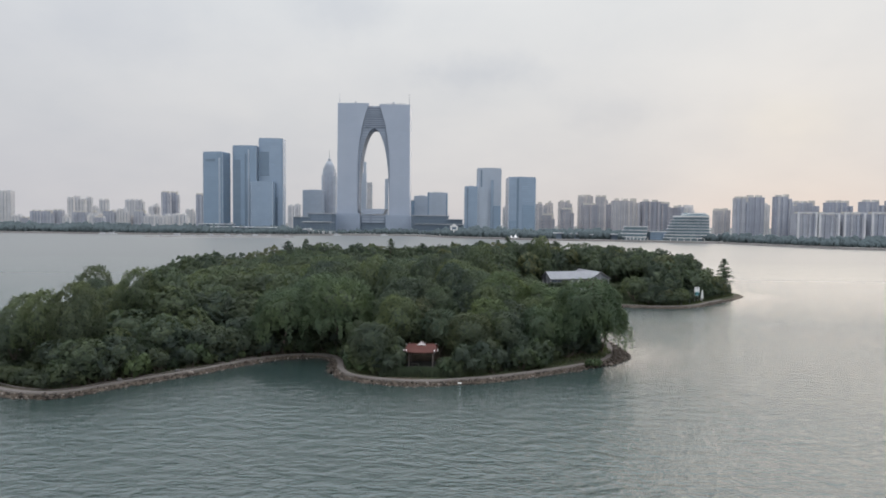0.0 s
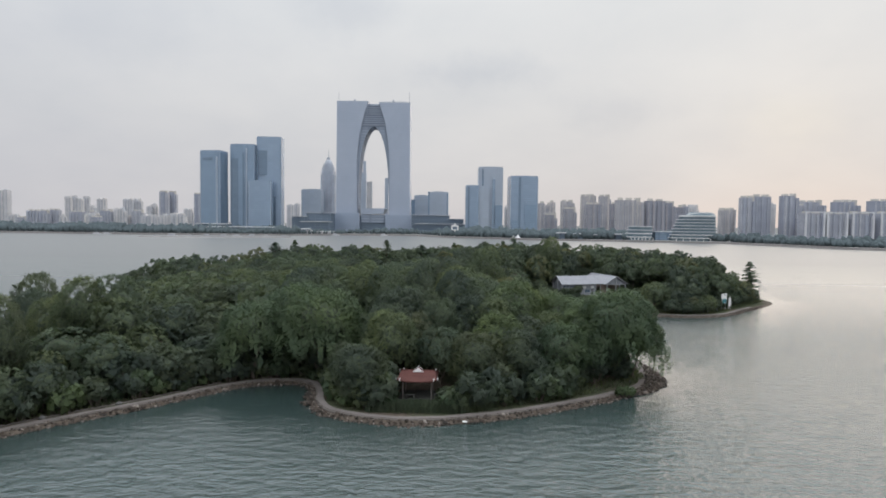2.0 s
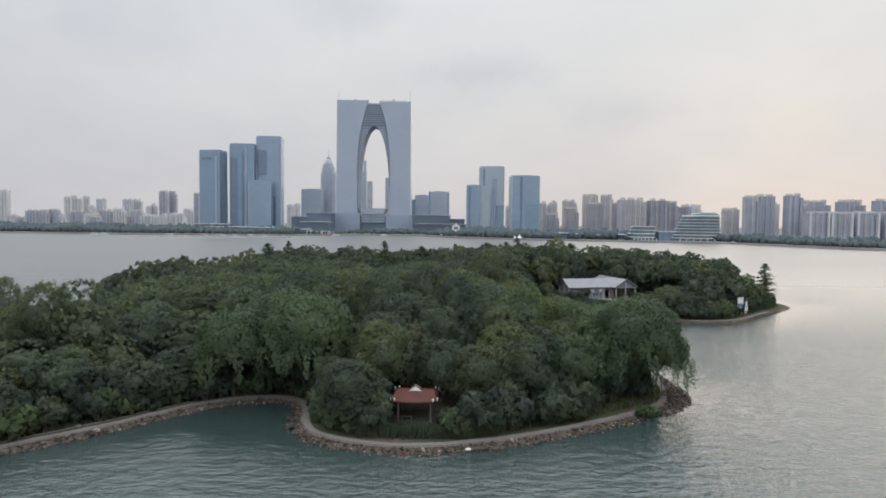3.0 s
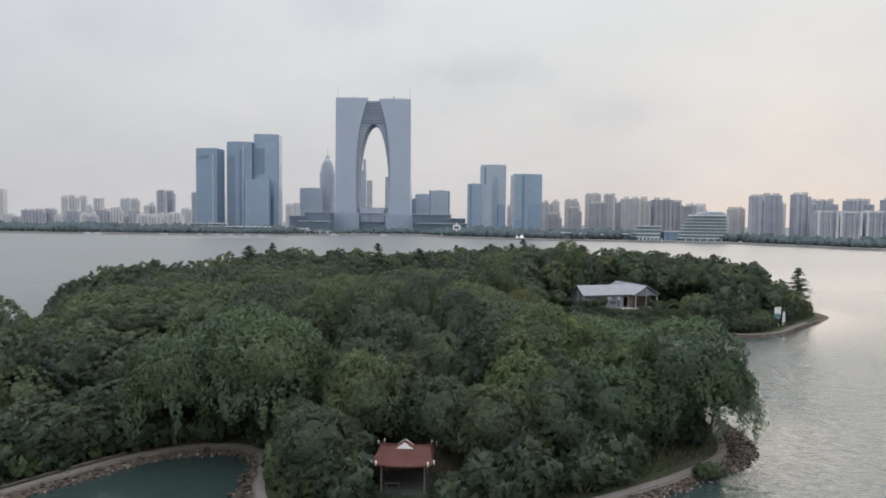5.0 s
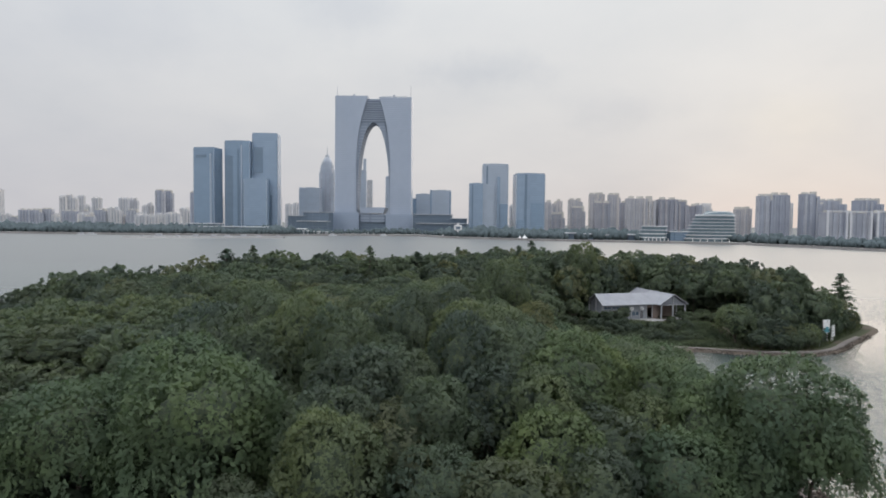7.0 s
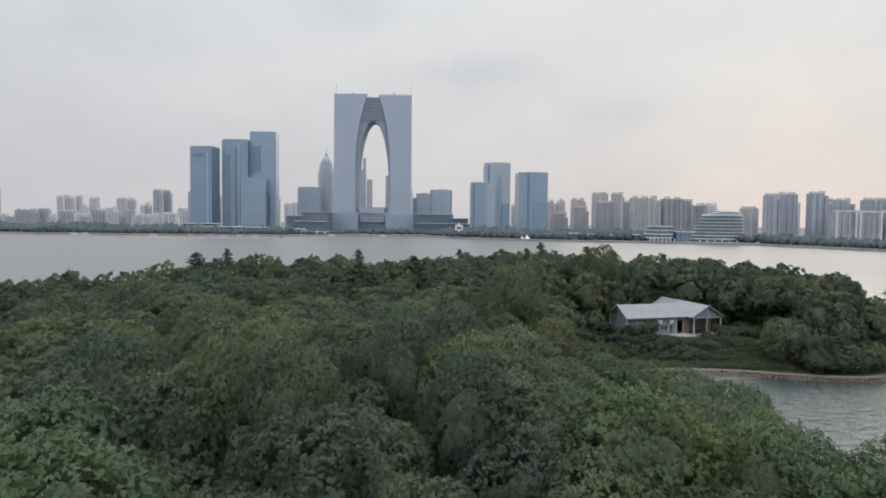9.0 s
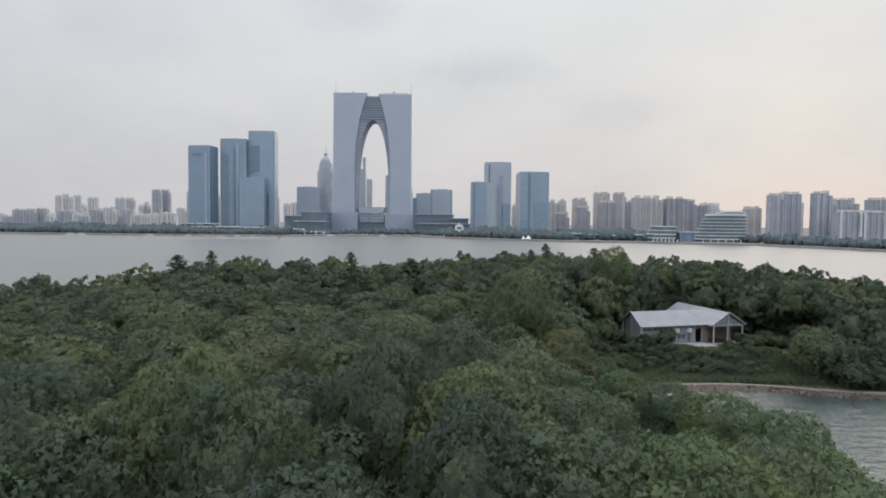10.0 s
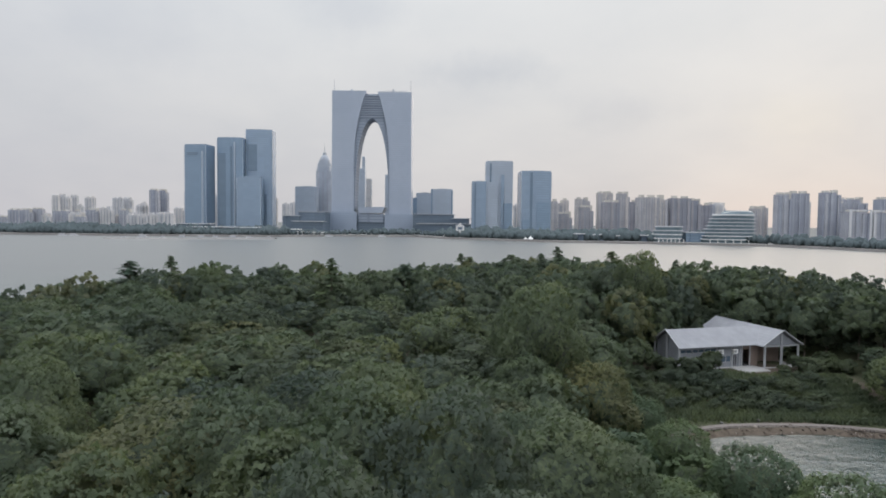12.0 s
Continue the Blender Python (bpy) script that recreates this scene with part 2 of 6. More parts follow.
def facade(name, wall, glass, bay=3.4, storey=3.1, win_w=0.55, win_h=0.5, rough=0.75, glossy=0.2, stain=0.2):
    """Rows of windows at true storey height, for facades a kilometre off."""
    k = Mat(name, wall, rough, 0.0, 0.5)
    c = k.n("ShaderNodeTexCoord")
    s = k.n("ShaderNodeSeparateXYZ")
    k.link(c.outputs["Object"], s.inputs[0])
    u = k.math("FRACT", k.math("DIVIDE", k.math("ADD", s.outputs[0], s.outputs[1]), bay))
    v = k.math("FRACT", k.math("DIVIDE", s.outputs[2], storey))
    mu = k.math("LESS_THAN", k.math("ABSOLUTE", k.math("SUBTRACT", u, 0.5)), win_w / 2)
    mv = k.math("LESS_THAN", k.math("ABSOLUTE", k.math("SUBTRACT", v, 0.5)), win_h / 2)
    mask = k.math("MULTIPLY", mu, mv)
    n = k.noise(0.05, 3)
    o = k.n("ShaderNodeObjectInfo")
    w1 = k.ramp(n, (0.35, tuple(x * (1 - stain) for x in wall)), (0.65, wall))
    w1 = k.mix(1.0, w1, k.ramp(o.outputs["Random"], (0.0, (0.82, 0.84, 0.88)), (1.0, (1.1, 1.06, 1.0))), "MULTIPLY")
    k.color(k.mix(mask, w1, glass))
    k.rough(k.math("SUBTRACT", rough, k.math("MULTIPLY", mask, rough - glossy)))
    return k.m


def curtain(name, glass, band, storey=4.2, bay=1.5, band_h=0.28, metal=0.3, rough=0.22, panels=0.05):
    """A glass curtain wall with spandrel bands and mullions."""
    k = Mat(name, glass, rough, metal, 0.7)
    c = k.n("ShaderNodeTexCoord")
    s = k.n("ShaderNodeSeparateXYZ")
    k.link(c.outputs["Object"], s.inputs[0])
    uu = k.math("DIVIDE", k.math("ADD", s.outputs[0], s.outputs[1]), bay)
    vv = k.math("DIVIDE", s.outputs[2], storey)
    mb = k.math("LESS_THAN", k.math("FRACT", vv), band_h)
    mm = k.math("LESS_THAN", k.math("FRACT", uu), 0.12)
    mask = k.math("MAXIMUM", mb, mm)
    cell = k.n("ShaderNodeCombineXYZ")
    k.link(k.math("FLOOR", k.math("DIVIDE", uu, 4.0)), cell.inputs[0])
    k.link(k.math("FLOOR", k.math("DIVIDE", vv, 2.0)), cell.inputs[1])
    wn = k.n("ShaderNodeTexWhiteNoise")
    k.link(cell.outputs[0], wn.inputs[0])
    g = k.ramp(wn.outputs[0], (0.0, tuple(x * (1 - panels) for x in glass)), (1.0, tuple(x * (1 + panels) for x in glass)))
    big = k.noise(0.018, 3)
    g = k.mix(1.0, g, k.ramp(big, (0.35, (0.94, 0.95, 0.96)), (0.65, (1.05, 1.04, 1.03))), "MULTIPLY")
    k.color(k.mix(mask, g, band))
    return k.m


def shaded_core_material():
    """The leafy core under the outer tufts, coloured darker for the shade between leaves."""
    k = Mat("shaded_inner_leaves", (0.07, 0.085, 0.05), 0.9, 0.0, 0.1)
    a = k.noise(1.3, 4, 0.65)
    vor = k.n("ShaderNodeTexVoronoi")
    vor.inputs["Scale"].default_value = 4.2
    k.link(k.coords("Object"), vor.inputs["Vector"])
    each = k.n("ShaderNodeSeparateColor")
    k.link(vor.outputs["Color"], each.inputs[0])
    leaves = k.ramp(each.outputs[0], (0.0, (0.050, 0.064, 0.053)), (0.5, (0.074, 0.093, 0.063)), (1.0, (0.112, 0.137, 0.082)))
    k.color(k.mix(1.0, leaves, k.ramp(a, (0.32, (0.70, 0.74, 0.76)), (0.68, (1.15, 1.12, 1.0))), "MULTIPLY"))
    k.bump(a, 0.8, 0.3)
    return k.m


M_WATER = water_material()
M_SHADED_CORE = shaded_core_material()
# leaf colours are greyed and cooled with the haze veil over the wood
M_LEAF = leaf_material("broad_leaves", (0.065, 0.083, 0.064), (0.110, 0.134, 0.087), (0.168, 0.197, 0.106))
M_LEAF_DARK = leaf_material("dark_evergreen_leaves", (0.047, 0.065, 0.058), (0.086, 0.105, 0.079), (0.125, 0.152, 0.099))
M_LEAF_OLIVE = leaf_material("olive_leaves", (0.072, 0.083, 0.061), (0.120, 0.128, 0.082), (0.181, 0.184, 0.101))
M_WILLOW = leaf_material("willow_leaves", (0.059, 0.083, 0.058), (0.096, 0.130, 0.075), (0.141, 0.179, 0.092), 0.35)
M_CONIFER = leaf_material("conifer_needles", (0.045, 0.069, 0.051), (0.078, 0.110, 0.072), (0.128, 0.163, 0.096), 0.15)
# the blue-grey of distance haze is mixed into this leaf colour
M_FAR_HAZED = plain("hazed_far_leaf_mass", (0.098, 0.124, 0.132), 0.95, grain=0.35, amount=0.3, spec=0.1, bump=0)
M_GRASS = leaf_material("grass_blades", (0.070, 0.084, 0.055), (0.109, 0.126, 0.079), (0.154, 0.170, 0.105), 0.4, 0.3, 2.0)
M_BARK = plain("bark", (0.13, 0.11, 0.09), 0.9, grain=9, amount=0.45)
M_BARK_PALE = plain("pale_bark", (0.24, 0.22, 0.19), 0.9, grain=9, amount=0.4)
M_PATH = plain("worn_concrete_path", (0.168, 0.148, 0.137), 0.9, grain=1.6, amount=0.3)
M_KERB = plain("kerb_stone", (0.135, 0.120, 0.108), 0.9, grain=3, amount=0.3)
M_QUAY = plain("quay_stone", (0.30, 0.285, 0.275), 0.85, grain=0.2, amount=0.25, bump=0)
M_WHITE = plain("white_paint", (0.78, 0.78, 0.77), 0.6, grain=8, amount=0.12, bump=0.005)


def ground_material():
    k = Mat("island_soil", (0.09, 0.08, 0.05), 0.95, 0.0, 0.2)
    a = k.noise(0.9, 6, 0.65)
    b = k.noise(0.07, 3)
    soil = k.ramp(a, (0.3, (0.066, 0.053, 0.041)), (0.7, (0.122, 0.099, 0.078)))
    grass = k.ramp(a, (0.3, (0.034, 0.040, 0.022)), (0.7, (0.064, 0.072, 0.038)))
    g = k.n("ShaderNodeSeparateXYZ")
    k.link(k.coords(), g.inputs[0])
    dry = k.math("GREATER_THAN", g.outputs[2], 0.47)          # the wave-washed bank is bare soil
    k.color(k.mix(k.math("MULTIPLY", dry, k.ramp(b, (0.40, (0, 0, 0)), (0.52, (1, 1, 1)))), soil, grass))
    k.bump(a, 0.7, 0.15)
    return k.m


def rock_material():
    k = Mat("rubble_stone", (0.2, 0.17, 0.15), 0.9, 0.0, 0.3)
    o = k.n("ShaderNodeObjectInfo")
    g = k.n("ShaderNodeNewGeometry")
    a = k.noise(5.0, 5, 0.6)
    r = k.math("FRACT", k.math("ADD", o.outputs["Random"], g.outputs["Random Per Island"]))
    c = k.ramp(r, (0.0, (0.045, 0.040, 0.036)), (0.55, (0.085, 0.070, 0.059)), (0.85, (0.150, 0.124, 0.105)), (1.0, (0.33, 0.30, 0.275)))
    k.color(k.mix(1.0, c, k.ramp(a, (0.3, (0.6, 0.6, 0.6)), (0.7, (1.15, 1.1, 1.05))), "MULTIPLY"))
    k.bump(a, 0.6, 0.06)
    return k.m


M_SOIL = ground_material()
M_ROCK = rock_material()


# ---------------------------------------------------------------- mesh helpers
def part(name, bm, material, parent=None, label=""):
    me = bpy.data.meshes.new(name)
    bm.normal_update()
    bm.to_mesh(me)
    bm.free()
    me.materials.append(material)
    ob = new(name, me)
    if parent is not None:
        ob.parent = parent
    if label:
        ob["label"] = label
    return ob


def array_mesh(name, verts, quads=None, tris=None, material=None, smooth=False):
    """A mesh from numpy arrays of corners, quads and triangles."""
    me = bpy.data.meshes.new(name)
    quads = np.zeros((0, 4), np.int32) if quads is None else np.asarray(quads, np.int32)
    tris = np.zeros((0, 3), np.int32) if tris is None else np.asarray(tris, np.int32)
    loops = np.concatenate([quads.ravel(), tris.ravel()])
    totals = np.concatenate([np.full(len(quads), 4, np.int32), np.full(len(tris), 3, np.int32)])
    starts = np.concatenate([[0], np.cumsum(totals)[:-1]]).astype(np.int32)
    me.vertices.add(len(verts))
    me.vertices.foreach_set("co", np.asarray(verts, np.float32).ravel())
    me.loops.add(len(loops))
    me.loops.foreach_set("vertex_index", loops.astype(np.int32))
    me.polygons.add(len(totals))
    me.polygons.foreach_set("loop_start", starts)
    me.polygons.foreach_set("loop_total", totals)
    if smooth:
        me.polygons.foreach_set("use_smooth", np.ones(len(totals), bool))
    me.update(calc_edges=True)
    me.validate()
    if material:
        me.materials.append(material)
    return me


def box(bm, x0, x1, y0, y1, z0, z1, bevel=0.0):
    vs = [bm.verts.new(p) for p in ((x0, y0, z0), (x1, y0, z0), (x1, y1, z0), (x0, y1, z0), (x0, y0, z1), (x1, y0, z1), (x1, y1, z1), (x0, y1, z1))]
    fs = [bm.faces.new([vs[i] for i in q]) for q in ((3, 2, 1, 0), (4, 5, 6, 7), (0, 1, 5, 4), (1, 2, 6, 5), (2, 3, 7, 6), (3, 0, 4, 7))]
    if bevel:
        edges = list({e for f in fs for e in f.edges})
        bmesh.ops.bevel(bm, geom=edges, offset=bevel, segments=1, affect="EDGES")
    return vs


def prism(bm, outline, z0, z1, top_scale=1.0):
    """An upright prism over an outline of (x, y), counter-clockwise."""
    cx, cy = sum(p[0] for p in outline) / len(outline), sum(p[1] for p in outline) / len(outline)
    lo = [bm.verts.new((x, y, z0)) for x, y in outline]
    hi = [bm.verts.new((cx + (x - cx) * top_scale, cy + (y - cy) * top_scale, z1)) for x, y in outline]
    n = len(outline)
    bm.faces.new(lo[::-1])
    bm.faces.new(hi)
    for i in range(n):
        bm.faces.new((lo[i], lo[(i + 1) % n], hi[(i + 1) % n], hi[i]))


def oval(cx, cy, rx, ry, n=28):
    return [(cx + rx * math.cos(2 * math.pi * i / n), cy + ry * math.sin(2 * math.pi * i / n)) for i in range(n)]


def slab_xz(bm, outline, y0, y1):
    """A plate over an outline of (x, z), from y0 (front) to y1."""
    a = [bm.verts.new((x, y0, z)) for x, z in outline]
    b = [bm.verts.new((x, y1, z)) for x, z in outline]
    n = len(outline)
    bm.faces.new(a)
    bm.faces.new(b[::-1])
    for i in range(n):
        bm.faces.new((a[(i + 1) % n], a[i], b[i], b[(i + 1) % n]))
    bmesh.ops.recalc_face_normals(bm, faces=bm.faces)


def rod(bm, p, q, r0, r1, sides=7):
    p, q = Vector(p), Vector(q)
    d = (q - p).normalized()
    u = d.orthogonal().normalized()
    v = d.cross(u)
    ring = [[bm.verts.new(c + (u * math.cos(a) + v * math.sin(a)) * r) for a in [2 * math.pi * i / sides for i in range(sides)]] for c, r in ((p, r0), (q, r1))]
    for i in range(sides):
        j = (i + 1) % sides
        bm.faces.new((ring[0][i], ring[0][j], ring[1][j], ring[1][i]))
    bm.faces.new(ring[0][::-1])
    bm.faces.new(ring[1])


def thing(name, label, category, at=(0, 0, 0), turn=0.0, group="", kind=""):
    ob = new(name)
    ob.matrix_world = pose(*at, 0, 0, turn)
    return tagged(ob, label, category, group, kind)


# ---------------------------------------------------------------- lake and island ground
FRONT = [(-87, 112), (-79, 104.5), (-72, 101), (-66, 100), (-61, 101.3), (-55.6, 107.5), (-50, 113), (-45.5, 117.5), (-39, 125.5), (-35, 129.3), (-30, 131.3),
         (-25.5, 131.2), (-23, 127), (-22, 121.3), (-20.2, 116.8), (-17, 113.6), (-8.6, 110.6), (-2.5, 110.6), (3.5, 112), (12, 115.2), (23.8, 121.7), (31, 126.5),
         (37, 130.8), (40.6, 136.5)]
SIDE = [(41.3, 144), (40, 160), (36, 180), (31, 200), (31, 212), (37, 216.5), (46, 218), (56, 218), (67, 215.6), (79, 214.5), (90, 218.8), (101, 229.5), (111, 239), (121, 250)]
BACK = [(123, 260), (119, 287), (105, 310), (75, 335), (40, 358), (5, 362), (-30, 330), (-60, 300), (-97, 272), (-112, 244), (-112, 218), (-97, 182), (-85, 152), (-88, 128)]


def rounded(points, step=1.0):
    """A closed Catmull-Rom curve through the points, resampled evenly."""
    p = np.array(points, float)
    n = len(p)
    fine = []
    for i in range(n):
        a, b, c, d = p[i - 1], p[i], p[(i + 1) % n], p[(i + 2) % n]
        for s in np.linspace(0, 1, 24, endpoint=False):
            fine.append(0.5 * (2 * b + (c - a) * s + (2 * a - 5 * b + 4 * c - d) * s * s + (3 * b - a - 3 * c + d) * s ** 3))
    fine = np.array(fine)
    loop = np.vstack([fine, fine[:1]])
    run = np.concatenate([[0], np.cumsum(np.linalg.norm(np.diff(loop, axis=0), axis=1))])
    s = np.arange(0, run[-1], step)
    return np.stack([np.interp(s, run, loop[:, 0]), np.interp(s, run, loop[:, 1])], 1)


SHORE = rounded(FRONT + SIDE + BACK)


def shore_distance(pts):
    """Metres inland from the waterline; negative on the lake."""
    pts = np.atleast_2d(np.asarray(pts, float))
    out = np.empty(len(pts))
    a, b = SHORE, np.roll(SHORE, -1, 0)
    for k in range(0, len(pts), 2000):
        q = pts[k:k + 2000]
        near = np.sqrt(((q[:, None, :] - SHORE[None]) ** 2).sum(-1)).min(1)
        up = (a[None, :, 1] > q[:, 1:2]) != (b[None, :, 1] > q[:, 1:2])
        dy = np.where(b[:, 1] == a[:, 1], 1e-9, b[:, 1] - a[:, 1])
        xc = a[None, :, 0] + (q[:, 1:2] - a[None, :, 1]) / dy[None] * (b - a)[None, :, 0]
        inside = (up & (q[:, 0:1] < xc)).sum(1) % 2 == 1
        out[k:k + 2000] = np.where(inside, near, -near)
    return out


def smooth01(a, b, x):
    s = np.clip((x - a) / (b - a), 0, 1)
    return s * s * (3 - 2 * s)


def lake():
    """One sheet of water, finer round the island, where it carries how near the bank is, for waves and tint."""
    xs = np.array([-6000, -1500, -400, -200] + list(np.arange(-135, 156, 3.0)) + [220, 400, 1500, 6000])
    ys = np.array([-3000, -800, -200, 0] + list(np.arange(60, 390, 3.0)) + [430, 500, 800, 1600, 3000, 6000])
    gx, gy = np.meshgrid(xs, ys)
    pts = np.stack([gx.ravel(), gy.ravel()], 1)
    idx = np.arange(len(pts)).reshape(gx.shape)
    q = np.stack([idx[:-1, :-1], idx[:-1, 1:], idx[1:, 1:], idx[1:, :-1]], -1).reshape(-1, 4)
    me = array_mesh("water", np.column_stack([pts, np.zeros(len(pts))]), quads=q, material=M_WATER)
    bank_nearness = me.attributes.new("bank_nearness", "FLOAT", "POINT")
    bank_nearness.data.foreach_set("value", smooth01(-21, -1, shore_distance(pts)).astype(np.float32))
    tagged(new("water", me), "grey-green rippled lake water reflecting an overcast sky", "water", kind="structure")


lake()


HOUSE_AT = (52.5, 247.5)
HILL = 8.2


def ground_height(pts, d=None):
    """The island's ground: rubble slope, path terrace, then a wooded hill; levelled round the house."""
    pts = np.atleast_2d(np.asarray(pts, float))
    d = shore_distance(pts) if d is None else d
    z = np.where(d < 1.1, d * 0.46, 0.5)
    z = np.clip(z, -2.5, None) + (HILL + 0.6) * smooth01(4.5, 46, d)
    hx, hy = pts[:, 0] - HOUSE_AT[0], pts[:, 1] - HOUSE_AT[1]
    flat = 1 - smooth01(0.85, 1.5, np.sqrt((hx / 20) ** 2 + (hy / 15) ** 2))
    level = 0.5 + 2.6 * smooth01(5, 21, d)
    z = np.where(d > 1.1, z * (1 - flat) + level * flat, z)
    lump = 0.25 * np.sin(pts[:, 0] * 0.31 + 1.3 * np.sin(pts[:, 1] * 0.17)) * np.sin(pts[:, 1] * 0.27)
    return z + lump * smooth01(6, 12, d)


def island_ground():
    xs, ys = np.arange(-118, 132, 1.5), np.arange(92, 374, 1.5)
    gx, gy = np.meshgrid(xs, ys)
    pts = np.stack([gx.ravel(), gy.ravel()], 1)
    d = shore_distance(pts)
    z = ground_height(pts, d)
    idx = np.arange(len(pts)).reshape(gx.shape)
    q = np.stack([idx[:-1, :-1], idx[:-1, 1:], idx[1:, 1:], idx[1:, :-1]], -1).reshape(-1, 4)
    keep = (d[q] > -4).any(1)
    me = array_mesh("ground", np.column_stack([pts, z]), quads=q[keep], material=M_SOIL, smooth=True)
    tagged(new("ground", me), "brown soil and rough grass of a low wooded island", "ground", kind="structure")


island_ground()


def shore_normals():
    t = np.roll(SHORE, -2, 0) - np.roll(SHORE, 2, 0)
    t /= np.linalg.norm(t, axis=1)[:, None]
    return np.stack([-t[:, 1], t[:, 0]], 1)      # inland, as the shore runs counter-clockwise


def inland_line(off, soften=5):
    wide = 2.4 * np.exp(-((SHORE[:, 0] - 40) ** 2 + (SHORE[:, 1] - 137) ** 2) / 70)
    wide = wide + 0.9 * np.exp(-((SHORE[:, 0] - 46) / 15) ** 2 - ((SHORE[:, 1] - 217) / 12) ** 2)      # soil beach in the bay
    c = SHORE + shore_normals() * (off + wide)[:, None]
    for _ in range(soften):
        c = (np.roll(c, 1, 0) + c * 2 + np.roll(c, -1, 0)) / 4
    return c


def ribbon(name, off0, off1, z0, z1, material, label, category, keep):
    """A raised strip along the shore between two distances from the water, as one closed body."""
    a, b = inland_line(off0), inland_line(off1)
    ids = [i for i in range(len(SHORE)) if keep(SHORE[i])]
    runs, cur = [], [ids[0]]
    for i in ids[1:]:
        if i == cur[-1] + 1:
            cur.append(i)
        else:
            runs.append(cur)
            cur = [i]
    runs.append(cur)
    bm = bmesh.new()
    for r in runs:
        if len(r) < 4:
            continue
        rings = []
        for i in r:
            w = 0.05 * math.sin(i * 0.9) + 0.04 * math.sin(i * 2.3)
            rings.append([bm.verts.new(p) for p in ((a[i][0], a[i][1], z0), (a[i][0], a[i][1], z1 + w * 0.3), (b[i][0], b[i][1], z1 + 0.02 + w * 0.3), (b[i][0], b[i][1], z0))])
        for p, q in zip(rings, rings[1:]):
            for k in range(4):
                bm.faces.new((p[k], p[(k + 1) % 4], q[(k + 1) % 4], q[k]))
        bm.faces.new(rings[0]); bm.faces.new(rings[-1][::-1])
    bmesh.ops.recalc_face_normals(bm, faces=bm.faces)
    return tagged(part(name, bm, material), label, category, kind="structure")


def seen_side(p):
    return p[1] < 236 and p[0] > -90


ribbon("path", 1.25, 2.25, 0.2, 0.66, M_PATH, "dull brown worn concrete footpath along the island shore", "path", seen_side)
ribbon("verge_kerb", 3.35, 3.55, 0.2, 0.66, M_PATH, "thin concrete kerb between the verge and the path", "kerb", lambda p: p[1] < 128 and -84 < p[0] < -36)
ribbon("trim", 0.95, 1.25, 0.1, 0.55, M_KERB, "rough stone edging between the path and the rubble bank", "edging", seen_side)


# ---------------------------------------------------------------- leaves
def leaf_quads(centres, normals, size, rng, stretch=1.6, droop=0.0, jitter=0.42):
    """Lozenge leaves at the centres, facing roughly along the normals."""
    n = len(centres)
    nr = normals + rng.normal(0, jitter, (n, 3))
    nr /= np.linalg.norm(nr, axis=1)[:, None] + 1e-9
    a = rng.normal(0, 1, (n, 3))
    a[:, 2] -= droop
    u = a - (a * nr).sum(1)[:, None] * nr
    u /= np.linalg.norm(u, axis=1)[:, None] + 1e-9
    v = np.cross(nr, u)
    s = size * rng.uniform(0.6, 1.3, n)[:, None]
    fold = nr * s * 0.18
    p = np.stack([centres - u * s * stretch / 2, centres - v * s / 2 + fold, centres + u * s * stretch / 2, centres + v * s / 2 + fold], 1)
    return p.reshape(-1, 3), np.arange(n * 4).reshape(n, 4)


def leaf_tris(centres, normals, size, rng, jitter=0.42):
    """Three-cornered leaf sprays, cheaper than lozenges, wound to face along the normals."""
    n = len(centres)
    base = normals / (np.linalg.norm(normals, axis=1)[:, None] + 1e-9)
    nr = base + rng.normal(0, jitter, (n, 3))
    nr /= np.linalg.norm(nr, axis=1)[:, None] + 1e-9
    nr *= np.sign((nr * base).sum(1) + 1e-9)[:, None]
    a = rng.normal(0, 1, (n, 3))
    u = a - (a * nr).sum(1)[:, None] * nr
    u /= np.linalg.norm(u, axis=1)[:, None] + 1e-9
    v = np.cross(nr, u)
    s = size * rng.uniform(0.6, 1.35, n)[:, None]
    p = np.stack([centres - u * s * 0.7, centres + u * s * 0.45 - v * s * 0.6, centres + u * s * 0.45 + v * s * 0.6], 1)
    return p.reshape(-1, 3), np.arange(n * 3).reshape(n, 3)


def ico(level):
    bm = bmesh.new()
    bmesh.ops.create_icosphere(bm, subdivisions=level, radius=1)
    v = np.array([x.co[:] for x in bm.verts])
    f = np.array([[x.index for x in y.verts] for y in bm.faces])
    bm.free()
    return v, f


ICO = {k: ico(k) for k in (2, 3, 4)}


def on_sphere(n, rng, lowest=-0.55):
    z = rng.uniform(lowest, 1, n)
    a = rng.uniform(0, 2 * math.pi, n)
    r = np.sqrt(1 - z * z)
    return np.stack([r * np.cos(a), r * np.sin(a), z], 1)


def reach_of(dirs, heart, C, R, flat, least):
    """How far a union of flattened balls reaches from its heart along the given ways."""
    squash = np.array([1, 1, 1 / flat])
    o, w = (heart - C) * squash, dirs * squash
    best = np.full(len(dirs), least)
    aa = (w * w).sum(1)
    for c, r in zip(o, R):
        bb = (w * c).sum(1)
        disc = bb * bb - aa * ((c * c).sum() - r * r)
        best = np.maximum(best, np.where(disc > 0, (-bb + np.sqrt(np.maximum(disc, 0))) / aa, 0))
    return best


